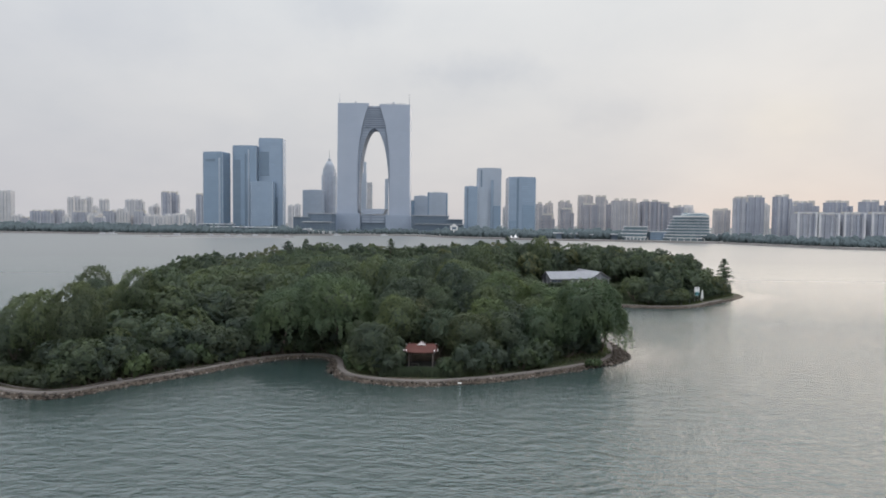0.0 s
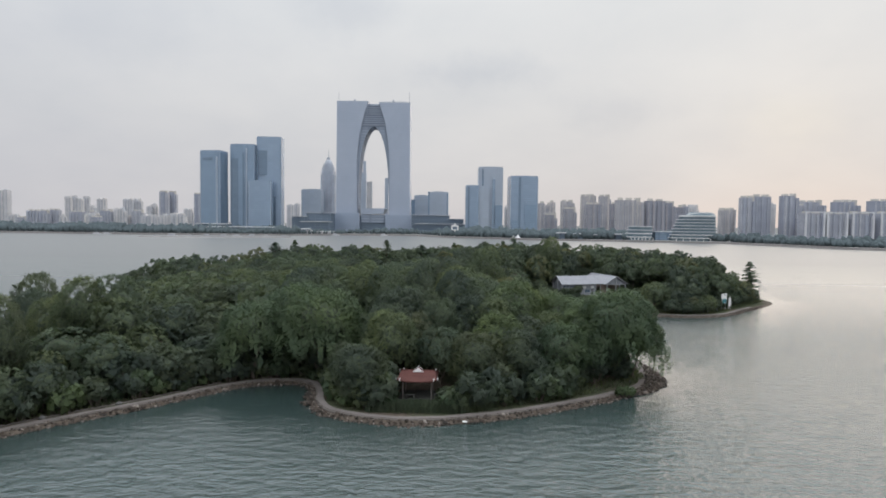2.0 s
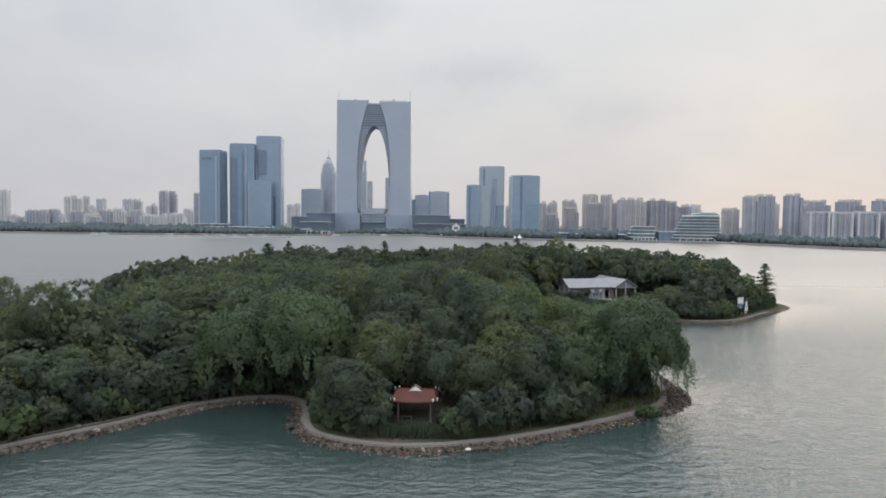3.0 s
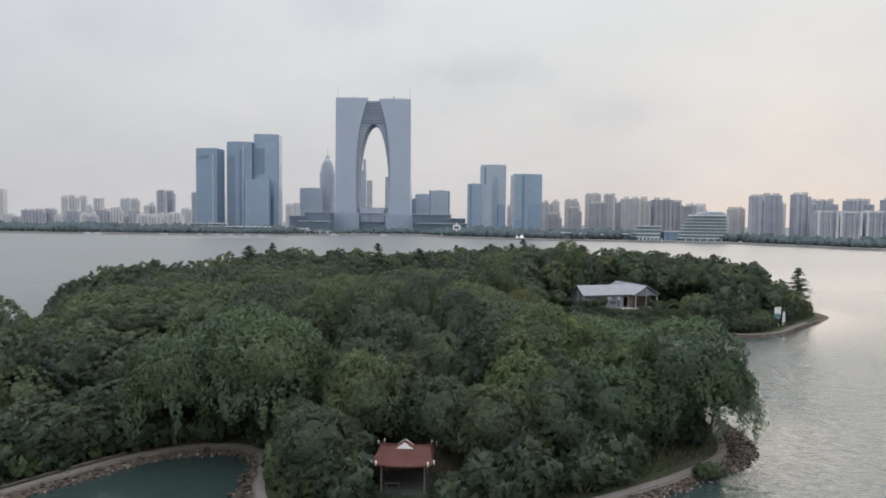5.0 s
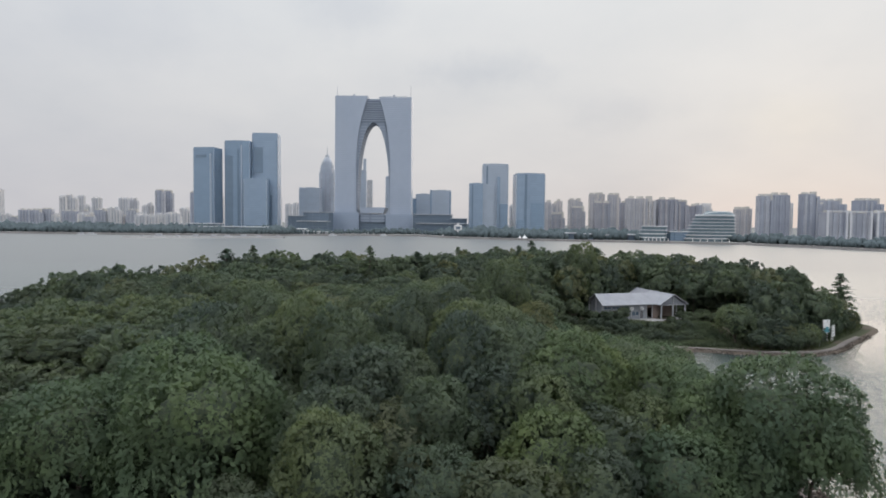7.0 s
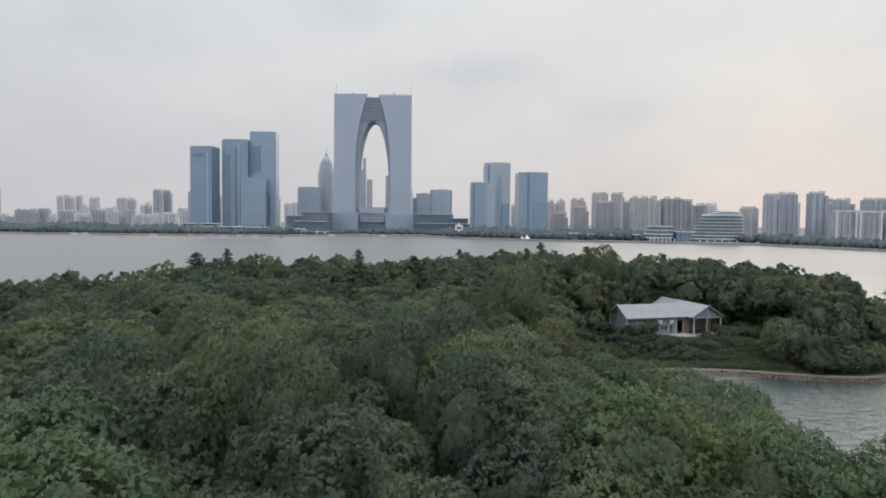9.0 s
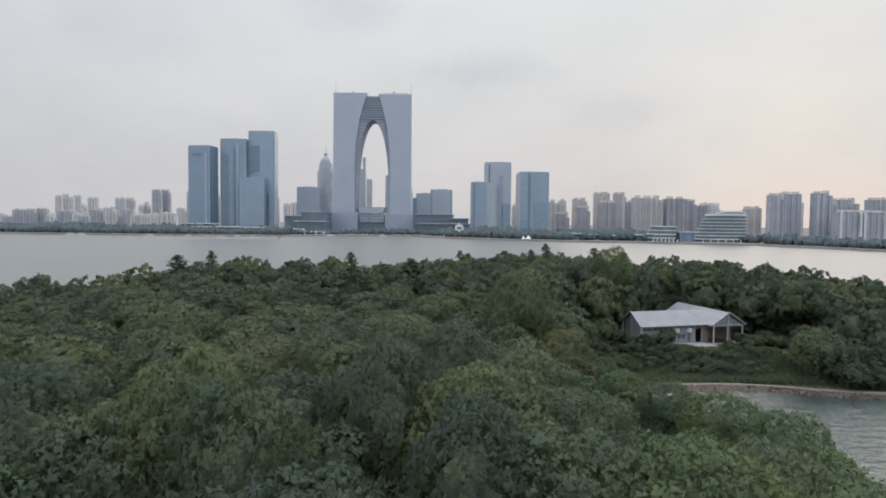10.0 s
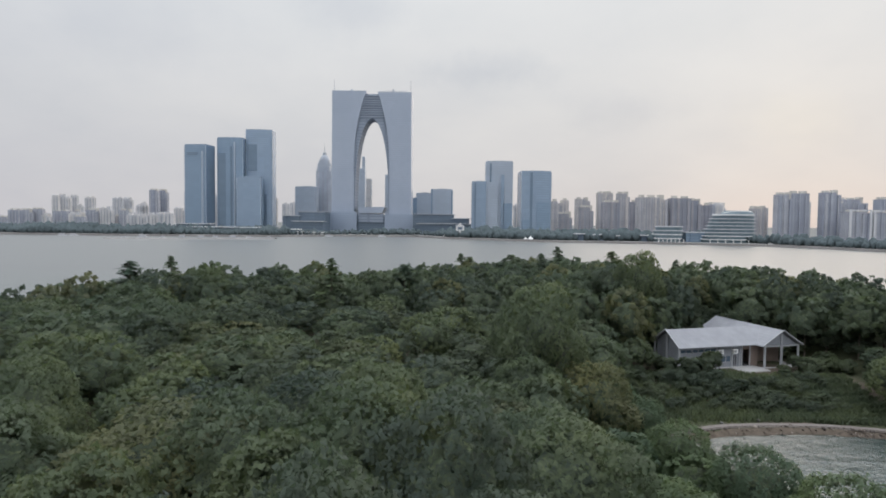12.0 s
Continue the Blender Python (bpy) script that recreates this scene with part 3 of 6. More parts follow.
def crown_arrays(rng, height, radius, base, blobs, tufts, leaves, leaf, flat=0.85, sag=1.0, level=3, knobs=44):
    """A domed crown: boughs that merge into one dome, knobbed with leafy heads, covered with small tufts of leaves.
    Gives corners, leaf triangles, core triangles and the corners' soft normals. Trunk foot at the origin."""
    mid = base + (height - base) * 0.42
    golden = math.pi * (3 - math.sqrt(5))
    spin = rng.uniform(0, 6.28)
    C, R = [], []
    for k in range(blobs):
        z = 1 - 1.5 * (k + 0.5) / blobs
        ring = math.sqrt(max(0, 1 - z * z))
        a = k * golden + spin + rng.uniform(-0.4, 0.4)
        r = radius * rng.uniform(0.36, 0.52)
        reach = 1 - r / radius
        up = (height - mid) if z > 0 else (mid - base)
        C.append((math.cos(a) * ring * radius * reach, math.sin(a) * ring * radius * reach, min(mid + z * up * 0.72, height - r * flat)))
        R.append(r)
    C, R = np.array(C), np.array(R)
    heart = np.array([0, 0, mid])
    # leafy heads set into the dome
    kd = np.array([(math.cos(i * golden) * math.sqrt(1 - z * z), math.sin(i * golden) * math.sqrt(1 - z * z), z) for i, z in ((i, 1 - 1.75 * (i + 0.5) / knobs) for i in range(knobs))])
    kd += rng.normal(0, 0.10, kd.shape)
    kd /= np.linalg.norm(kd, axis=1)[:, None]
    kr = radius * rng.uniform(0.15, 0.25, knobs)
    kc = heart + kd * (reach_of(kd, heart, C, R, flat, radius * 0.35) - kr * 0.55)[:, None]
    iv, jf = ICO[level]
    far_out = reach_of(iv, heart, np.concatenate([C, kc]), np.concatenate([R, kr]), flat, radius * 0.35)
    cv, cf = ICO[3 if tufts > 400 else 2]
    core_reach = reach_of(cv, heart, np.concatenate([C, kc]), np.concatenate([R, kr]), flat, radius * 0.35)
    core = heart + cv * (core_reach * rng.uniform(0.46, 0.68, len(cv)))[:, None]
    skin = heart + iv * (far_out * 0.90)[:, None]
    tri = skin[jf]
    fn = np.cross(tri[:, 1] - tri[:, 0], tri[:, 2] - tri[:, 0])
    vn = np.zeros_like(skin)
    for k in range(3):
        np.add.at(vn, jf[:, k], fn)
    vn /= np.linalg.norm(vn, axis=1)[:, None] + 1e-9
    area = np.linalg.norm(fn, axis=1)
    area = area * (fn[:, 2] / (area + 1e-9) > -0.65)
    # tufts spread evenly over the dome by area, but for its underside
    run = np.cumsum(area) / area.sum()
    pick = np.minimum(np.searchsorted(run, (np.arange(tufts) + rng.uniform(0, 1, tufts)) / tufts), len(jf) - 1)
    u, v = rng.uniform(0, 1, (2, tufts, 1))
    u, v = np.where(u + v > 1, 1 - u, u), np.where(u + v > 1, 1 - v, v)
    out = vn[jf[pick, 0]] * (1 - u - v) + vn[jf[pick, 1]] * u + vn[jf[pick, 2]] * v
    P = tri[pick, 0] + (tri[pick, 1] - tri[pick, 0]) * u + (tri[pick, 2] - tri[pick, 0]) * v
    P = P + out * radius * rng.uniform(-0.05, 0.05, (tufts, 1))
    tr = radius * rng.uniform(0.055, 0.105, tufts)[:, None]
    d = on_sphere(tufts * leaves, rng, -1.0) + np.repeat(out, leaves, 0) * 0.7 + np.array([0, 0, 0.2])
    d /= np.linalg.norm(d, axis=1)[:, None] + 1e-9
    far = np.repeat(tr, leaves, 0) * rng.uniform(0.6, 1.2, (tufts * leaves, 1))
    pos = np.repeat(P, leaves, 0) + d * far * np.array([1, 1, sag])
    V, T = leaf_tris(pos, d, leaf, rng, 0.5)
    soft = np.repeat(d * 0.40 + np.repeat(out, leaves, 0) * 0.85 + np.array([0, 0, 0.15]), 3, 0)
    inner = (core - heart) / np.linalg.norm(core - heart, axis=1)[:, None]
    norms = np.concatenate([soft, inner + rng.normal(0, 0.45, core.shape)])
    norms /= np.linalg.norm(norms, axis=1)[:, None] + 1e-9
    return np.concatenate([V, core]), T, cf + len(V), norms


def crown_mesh(name, verts, leaf_faces, core_faces, norms, leafmat, quads=None, core=None):
    """Leaves in the first material, the shade-dark core in the second, shaded by the given soft normals."""
    me = array_mesh(name, verts, quads, np.concatenate([leaf_faces, core_faces]), leafmat, True)
    me.materials.append(core or M_SHADED_CORE)
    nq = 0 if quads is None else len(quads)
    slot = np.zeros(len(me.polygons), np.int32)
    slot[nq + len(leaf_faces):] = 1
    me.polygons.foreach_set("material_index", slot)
    me.normals_split_custom_set_from_vertices(norms.astype(np.float32))
    return me


def trunk_bm(rng, height, base, radius, thick, lean=0.5):
    bm = bmesh.new()
    pts = [Vector((0, 0, -0.6))]
    steps = 4
    for i in range(1, steps + 1):
        pts.append(Vector((rng.normal(0, lean * 0.35), rng.normal(0, lean * 0.35), base * i / steps * 1.05)))
    for i in range(steps):
        rod(bm, pts[i], pts[i + 1], thick * (1 - 0.12 * i), thick * (1 - 0.12 * (i + 1)), 7)
    fork = pts[-1]
    for i in range(6):
        a = 2 * math.pi * i / 6 + rng.uniform(-0.4, 0.4)
        e = fork + Vector((math.cos(a) * radius * 0.55, math.sin(a) * radius * 0.55, (height - base) * rng.uniform(0.3, 0.6)))
        m = fork.lerp(e, 0.5) + Vector((0, 0, 0.4))
        rod(bm, fork, m, thick * 0.5, thick * 0.33, 5)
        rod(bm, m, e, thick * 0.33, thick * 0.1, 5)
    return bm


def broad_tree(seed, height, radius, base, leafmat, label, blobs=9, tufts=600, leaves=16, leaf=0.215, level=4, category="tree", bark=M_BARK):
    rng = np.random.default_rng(seed)
    t = thing("broadleaf_tree", label, category)
    part("trunk", trunk_bm(rng, height, base, radius, 0.2), bark, t)
    c = new("crown", crown_mesh("crown", *crown_arrays(rng, height, radius, base, blobs, tufts, leaves, leaf, level=level), leafmat))
    c.parent = t
    return t


def willow_tree(seed, height, radius, label):
    """A weeping willow: a broad mop of boughs from which tufts of strands hang, thickest at the rim."""
    rng = np.random.default_rng(seed)
    t = thing("willow_tree", label, "tree")
    part("trunk", trunk_bm(rng, height, height * 0.35, radius, 0.26, 0.9), M_BARK, t)
    v, f, tw, nm = crown_arrays(rng, height, radius * 0.93, height * 0.30, 11, 480, 16, 0.235, 0.85, 1.7, 4, 46)
    V, Q, NM, nv = [v], [], [nm], len(v)
    for _ in range(100):
        a = rng.uniform(0, 2 * math.pi)
        rr = radius * math.sqrt(rng.uniform(0.30, 1.0))
        zt = height * (0.86 - 0.42 * (rr / radius) ** 2.4) + rng.normal(0, 0.35)
        ln = rng.uniform(0.12, 0.31) * height * (0.35 + 0.65 * rr / radius)
        wide = rng.uniform(0.25, 0.55)
        for _ in range(6):
            ox, oy = rng.normal(0, wide, 2)
            zb = max(zt - ln * rng.uniform(0.55, 1.1), 0.9)
            k = max(4, int((zt - zb) / 0.28))
            s = np.linspace(0, 1, k)
            bulge = 0.30 * np.sin(s * 2.4)
            c = np.stack([math.cos(a) * (rr + bulge) + ox * (1 - 0.6 * s), math.sin(a) * (rr + bulge) + oy * (1 - 0.6 * s), zt + (zb - zt) * s], 1) + rng.normal(0, 0.09, (k, 3))
            nrm = np.tile([math.cos(a), math.sin(a), 0.45], (k, 1))
            v, q = leaf_quads(c, nrm, 0.23, rng, 1.9, 2.0)
            V.append(v); Q.append(q + nv); NM.append(np.repeat(nrm, 4, 0)); nv += len(v)
    c = new("crown", crown_mesh("crown", np.concatenate(V), f, tw, np.concatenate(NM), M_WILLOW, np.concatenate(Q)))
    c.parent = t
    return t


def conifer_tree(seed, height, radius, label):
    """A narrow spire of drooping whorls."""
    rng = np.random.default_rng(seed)
    t = thing("conifer_tree", label, "tree")
    bm = bmesh.new()
    rod(bm, (0, 0, -0.6), (0, 0, height * 0.55), 0.19, 0.11)
    rod(bm, (0, 0, height * 0.55), (0, 0, height), 0.11, 0.02)
    C, Nn = [], []
    z = height * 0.22
    while z < height * 0.99:
        rr = radius * (1 - (z / height)) ** 0.75 + 0.12
        for i in range(7):
            a = rng.uniform(0, 2 * math.pi)
            ext = rr * rng.uniform(0.7, 1.15)
            e = Vector((math.cos(a) * ext, math.sin(a) * ext, z + rng.uniform(-0.3, 0.15)))
            if i < 3:
                rod(bm, (0, 0, z), e, 0.035, 0.012, 4)
            for s in np.linspace(0.25, 1, max(3, int(ext / 0.22))):
                C.append([e.x * s, e.y * s, z + (e.z - z) * s + rng.normal(0, 0.07)])
                Nn.append([math.cos(a) * 0.4, math.sin(a) * 0.4, 0.9])
        z += height * 0.034
    part("trunk", bm, M_BARK, t)
    v, q = leaf_quads(np.array(C), np.array(Nn), 0.45, rng, 1.7, 0.6)
    c = new("crown", array_mesh("crown", v, q, None, M_CONIFER))
    c.parent = t
    return t


def shrub(seed, height, radius, leafmat, label):
    rng = np.random.default_rng(seed)
    t = thing("shrub", label, "shrub")
    bm = bmesh.new()
    for i in range(4):
        a = 1.6 * i + 0.3
        rod(bm, (0.05 * math.cos(a), 0.05 * math.sin(a), -0.2), (math.cos(a) * radius * 0.5, math.sin(a) * radius * 0.5, height * 0.6), 0.05, 0.02, 5)
    part("stem", bm, M_BARK, t)
    c = new("crown", crown_mesh("crown", *crown_arrays(rng, height, radius, 0.1, 5, 46, 8, 0.32, 0.85, 1.0, 2, 14), leafmat))
    c.parent = t
    return t


# ---------------------------------------------------------------- the wood on the island
BROAD_LABELS = ("rounded broadleaf tree with a dense green crown", "spreading dark evergreen tree with a lumpy crown", "olive-green broadleaf tree with a yellowish flush")
KINDS = ((11, 10.5, 5.0, 1.3, M_LEAF, BROAD_LABELS[0], 10, M_BARK), (12, 10.2, 5.6, 1.2, M_LEAF, BROAD_LABELS[0], 11, M_BARK), (13, 10.8, 4.8, 1.3, M_LEAF_DARK, BROAD_LABELS[1], 9, M_BARK),
         (14, 10.0, 5.2, 1.1, M_LEAF_DARK, BROAD_LABELS[1], 10, M_BARK), (15, 10.2, 5.2, 1.3, M_LEAF_OLIVE, BROAD_LABELS[2], 10, M_BARK),
         (16, 10.4, 4.0, 3.0, M_LEAF, "slim broadleaf tree with a pale bare trunk", 8, M_BARK_PALE),
         (17, 10.0, 5.0, 1.2, M_WILLOW, "bright green broadleaf tree near the bay", 10, M_BARK))
PROTOS = [broad_tree(s, h, r, b, m, words, n, bark=k) for s, h, r, b, m, words, n, k in KINDS]
# the same kinds with fewer, larger sprays, for trees that stay farther off
PROTOS_FAR = [broad_tree(s + 100, h, r, b, m, words, n, 200, 12, 0.40, 4, bark=k) for s, h, r, b, m, words, n, k in KINDS]
CLOSE = 66
WILLOW = willow_tree(21, 11.0, 5.6, "weeping willow with pale green hanging branches by the water")
CONIFER = conifer_tree(31, 13.0, 2.9, "slender conifer standing above the other trees")

# places kept clear: the house and its yard down to the water, the pavilion
PAVILION_AT = (-4.4, 120.6)
HOUSE_ORIGIN, HOUSE_TURN = (40.0, 245.2), 16.0


def clear_of_buildings(x, y, gap=0.0):
    hx, hy = x - HOUSE_ORIGIN[0], y - HOUSE_ORIGIN[1]
    c, s = math.cos(radians(HOUSE_TURN)), math.sin(radians(HOUSE_TURN))
    u, v = hx * c + hy * s, -hx * s + hy * c
    if -3.5 - gap < u < 31 + gap and -8 < v < 7.5 + gap:
        return False
    if 20 < u < 29.5 and -17 < v < 9:
        return False
    if 13 - gap < u < 26 + gap and 0 < v < 16 + gap:
        return False
    if 26 < x < 67.5 and 214 < y < 243:      # yard and terraced slope down to the bay
        return False
    if abs(x - PAVILION_AT[0]) < 6.2 + gap and y < PAVILION_AT[1] + 5 + gap:
        return False
    return True


def canopy_top(x, y, d):
    """How high the wood stands, by the distance from the water, trimmed to the camera's view."""
    z = 12.0 + 5.4 * float(smooth01(5, 22, d)) + 1.6 * float(smooth01(26, 60, d))
    z += (0.2 + 1.2 * float(smooth01(5, 22, x))) * float(smooth01(235, 262, y))
    z += 3.6 * max(0.0, 1 - math.hypot(x + 56, y - 123) / 8.5) - 1.9 * float(smooth01(66, 78, -x)) - 2.2 * float(smooth01(64, 92, -x)) * float(smooth01(128, 150, y)) + 4.2 * float(smooth01(66, 92, -x)) * float(smooth01(202, 226, y)) + 4.6 * max(0.0, 1 - math.hypot(x + 67, y - 137) / 12)
    if x > 13 and 150 < y <= 168:
        z = min(z, 12.4 - 0.2 * (y - 150))
    if x > 26 and 140 < y <= 168:
        z = min(z, 9.0)
    if x > 13 and 168 < y < 224:
        z = min(z, 9.8 if x < 20 else (8.8 if y < 182 else 7.2))
    z += 1.8 * float(smooth01(28, 42, -x)) * (1 - float(smooth01(70, 78, -x))) * float(smooth01(128, 140, y))
    if x < -61 and y < 126:
        z = min(z, 13.6)
    if x < -70 and y < 132:
        z = min(z, 14.2)
    if x < -74 and 150 <= y < 180:
        z = min(z, 10.5)
    tip = math.hypot(x - 37, y - 136)
    return z - 1.8 * max(0.0, 1 - tip / 16) - 1.5 * float(smooth01(88, 112, x)) - 2.0 * float(smooth01(285, 340, y))


def scatter(step, rng):
    pts = []
    rows = int(290 / (step * 0.87))
    for j in range(rows):
        y = 96 + j * step * 0.87
        for i in range(int(250 / step)):
            x = -116 + i * step + (step / 2 if j % 2 else 0)
            pts.append((x + rng.uniform(-0.36, 0.36) * step, y + rng.uniform(-0.36, 0.36) * step))
    return np.array(pts)


def conifer_spots():
    """Lone spires that stand above the canopy: x, y and the height of the tip."""
    return ((-59.4, 262.2, 21.6), (-10, 268.4, 18.6), (-21.9, 246.4, 20.9), (120.1, 266, 13.2), (31, 309, 21), (4, 352, 16), (7, 349, 15.2), (24, 347, 15.5), (27, 344, 14.6), (-66, 258, 19.0), (15, 300, 18.4), (17.5, 306, 19.0), (19.5, 299, 18.2), (26, 306, 19.3), (33, 318, 18.4), (47.5, 312, 19.6), (54, 304, 19.0), (56, 309, 18.2), (64, 306, 17.8), (70, 300, 18), (81, 296, 17), (92, 292, 16), (-2, 270, 17.5))


def willow_spots():
    """Willows by the water: x, y, scale."""
    return ((-34.6, 133.6, 1.26), (-22.5, 132.8, 1.18), (-28.4, 141.5, 1.15), (31.0, 135.6, 1.18), (35.2, 137.0, 0.84), (26.8, 146, 0.84), (27.2, 152, 0.74), (31.0, 161, 0.72), (32.6, 169.5, 0.77),
            (30.0, 177.0, 0.74), (27.4, 186, 0.66), (24.4, 196, 0.58), (23.5, 207, 0.55))


def plant_wood():
    rng = np.random.default_rng(5)
    pts = scatter(6.9, rng)
    d = shore_distance(pts)
    z = ground_height(pts, d)
    spots = []
    taken = [(x, y, 3.8 * s) for x, y, s in willow_spots()] + [(-17, 170, 5.5), (8, 172, 5.5), (-80, 115, 4), (-73, 112.5, 4), (-76, 121, 4), (-68, 114, 4), (-72, 136, 4), (-78, 140, 4), (-66, 133, 4), (-83, 146, 4)]
    for (x, y), dd, zz in zip(pts, d, z):
        if dd < 4.9 + rng.uniform(0, 1.2) or x > 112 or not clear_of_buildings(x, y):
            continue
        if any((x - a) ** 2 + (y - b) ** 2 < r * r for a, b, r in taken):
            continue
        spots.append((x, y, zz, dd))
    # the stretch of wood under and beside the flight line comes first
    spots.sort(key=lambda s: max(24, abs(s[0]) / 0.72, s[1] - 133) + (6 if s[1] < 125 else 0))
    near, rest = spots[:300], spots[300:]
    for k, (x, y, zz, dd) in enumerate(near):
        edge = dd < 11
        pick = rng.choice(6, p=(0.27, 0.22, 0.22, 0.16, 0.07, 0.06)) if not edge else rng.choice(6, p=(0.28, 0.16, 0.24, 0.18, 0.06, 0.08))
        h = (canopy_top(x, y, dd) - zz) / 10.3 * rng.uniform(0.72, 1.05)
        s = (0.52 + 0.50 * h) * rng.uniform(0.82, 1.24)
        m = pose(x, y, zz, 0, 0, rng.uniform(0, 360)) @ Matrix.Diagonal((s, s, h, 1))
        if x > 24 and 140 < y < 224:
            m = m @ Matrix.Diagonal((0.85, 0.85, 1, 1))
        kinds_here, first_k = (PROTOS, 0) if k < CLOSE else (PROTOS_FAR, CLOSE)
        if x > 13 and y < 215 and rng.uniform() < 0.6:
            pick = 6
        if k - first_k < len(kinds_here):
            kinds_here[k - first_k].matrix_basis = m
            tagged(kinds_here[k - first_k], group="trees of the island wood")
        else:
            copy_thing(kinds_here[pick], m)["group"] = "trees of the island wood"
    for x, y, top, wide, k in ((39.5, 260, 19.9, 1.15, 0), (44.5, 264, 18.6, 0.95, 2), (34.5, 264, 18.2, 0.95, 3), (12, 212, 18.0, 1.28, 0), (17.5, 204, 13.6, 0.95, 4), (9.5, 204.5, 14.6, 1.0, 1), (-17, 170, 18.2, 1.35, 4), (8, 172, 17.6, 1.3, 1), (-80, 115, 12.2, 0.95, 2), (-73, 112.5, 13.2, 0.95, 0), (-76, 121, 13.4, 1.0, 1), (-68, 114, 14.2, 0.95, 3), (-84, 124, 11.4, 1.0, 0), (-72, 136, 15.9, 1.1, 1), (-78, 140, 15.4, 1.1, 2), (-66, 133, 15.8, 1.0, 0), (-83, 146, 14.4, 0.95, 3), (-13.6, 123.6, 7.2, 0.66, 3), (-11.4, 128.8, 11.5, 0.75, 0), (-16.8, 126, 9.0, 0.7, 2)):
        g = float(ground_height([(x, y)])[0])
        copy_thing(PROTOS[k], pose(x, y, g, 0, 0, 40 * k) @ Matrix.Diagonal((wide, wide, (top - g) / 10.4, 1)))["group"] = "trees of the island wood"
    # trees close behind and beside the house
    c, s0 = math.cos(radians(HOUSE_TURN)), math.sin(radians(HOUSE_TURN))
    for i, (u, v) in enumerate(((-8, -3), (-7, 4), (-4, 10.5), (2, 12.5), (7.5, 13), (10, 19), (15.5, 21), (21, 21.5), (27, 20), (31, 21), (43, 9), (46, 0), (4, 19), (31, 13), (36, 12.5), (41, 14), (35, 19), (34, 8), (39, 7))):
        x, y = HOUSE_ORIGIN[0] + u * c - v * s0, HOUSE_ORIGIN[1] + u * s0 + v * c
        g = float(ground_height([(x, y)])[0])
        w = rng.uniform(0.8, 1.0)
        copy_thing(PROTOS_FAR[(0, 2, 3, 1, 2)[i % 5]], pose(x, y, g, 0, 0, 67 * i) @ Matrix.Diagonal((w, w, (rng.uniform(13.5, 16.5) - (4 if v < 5 else 0) - g) / 10.4, 1)))["group"] = "trees of the island wood"
    for u, v, tall in ((34.5, -2.5, 6.2), (37.5, -6, 6.6), (34, 3.5, 7.5), (35.5, -9, 5.0)):
        x, y = HOUSE_ORIGIN[0] + u * c - v * s0, HOUSE_ORIGIN[1] + u * s0 + v * c
        copy_thing(PROTOS_FAR[2 if v < 0 else 3], pose(x, y, float(ground_height([(x, y)])[0]), 0, 0, 50 * u) @ Matrix.Diagonal((0.62, 0.62, tall / 10.4, 1)))["group"] = "trees of the island wood"
    # the close front of the wood along the point, just inside the path
    norms = shore_normals()
    k = 0
    for i in range(0, len(SHORE), 3):
        p = SHORE[i]
        if not (70 < p[0] < 121 and p[1] < 254):
            continue
        for off, tall, w in ((4.6 if p[0] < 86 else 6.6, 6.6, 0.56), (9.5 if p[0] < 86 else 11.5, 9.2, 0.66)):
            if off > 9 and i % 2:
                continue
            q = p + norms[i] * (off + rng.uniform(-0.4, 0.6))
            g = float(ground_height([q])[0])
            w = w * rng.uniform(0.85, 1.2)
            copy_thing(PROTOS_FAR[(2, 0, 3, 2, 1)[k % 5]], pose(q[0], q[1], g - 0.4, 0, 0, 71 * k) @ Matrix.Diagonal((w, w, tall * rng.uniform(0.8, 1.2) / 10.3, 1)))["group"] = "trees of the island wood"
            k += 1
    # a low fringe of bright trees along the steep bank between the point and the bay
    for i in range(0, len(SHORE), 4):
        p = SHORE[i]
        if not (28 < p[0] < 44 and 146 < p[1] < 209):
            continue
        q = p + norms[i] * (rng.uniform(3.8, 5.2) + (2.6 if p[1] < 166 else 0.6))
        g = float(ground_height([q])[0])
        w = rng.uniform(0.5, 0.66)
        tall = (8.2 - 0.045 * (p[1] - 146)) * rng.uniform(0.8, 1.1)
        copy_thing(PROTOS_FAR[(6, 0, 6, 2)[i // 4 % 4]], pose(q[0], q[1], g - 0.3, 0, 0, 53 * i) @ Matrix.Diagonal((w, w, tall / 10.3, 1)))["group"] = "trees of the island wood"
    first = True
    for x, y, s in willow_spots():
        m = pose(x, y, float(ground_height([(x, y)])[0]), 0, 0, rng.uniform(0, 360)) @ Matrix.Diagonal((s, s, s, 1))
        if first:
            WILLOW.matrix_basis = m
            WILLOW["group"] = "willows by the water"
            first = False
        else:
            copy_thing(WILLOW, m)
    first = True
    for x, y, top in conifer_spots():
        g = float(ground_height([(x, y)])[0])
        s = (top - g) / 13.0
        w = rng.uniform(0.8, 1.3) if x > 60 else rng.uniform(1.0, 1.8)
        m = pose(x, y, g, 0, 0, rng.uniform(0, 360)) @ Matrix.Diagonal((w, w, s, 1))
        if first:
            CONIFER.matrix_basis = m
            CONIFER["group"] = "conifers above the canopy"
            first = False
        else:
            copy_thing(CONIFER, m)
    # the farther wood, too many to count: one body of foliage and one of trunks
    kinds = []
    for k in range(7):
        r2 = np.random.default_rng(60 + k)
        kinds.append(crown_arrays(r2, 10.3, (4.6, 5.2, 4.4, 4.9, 4.2, 5.4, 3.8)[k], 1.2, 9, 90, 11, 0.60, 0.85, 1.0, 3, 30))
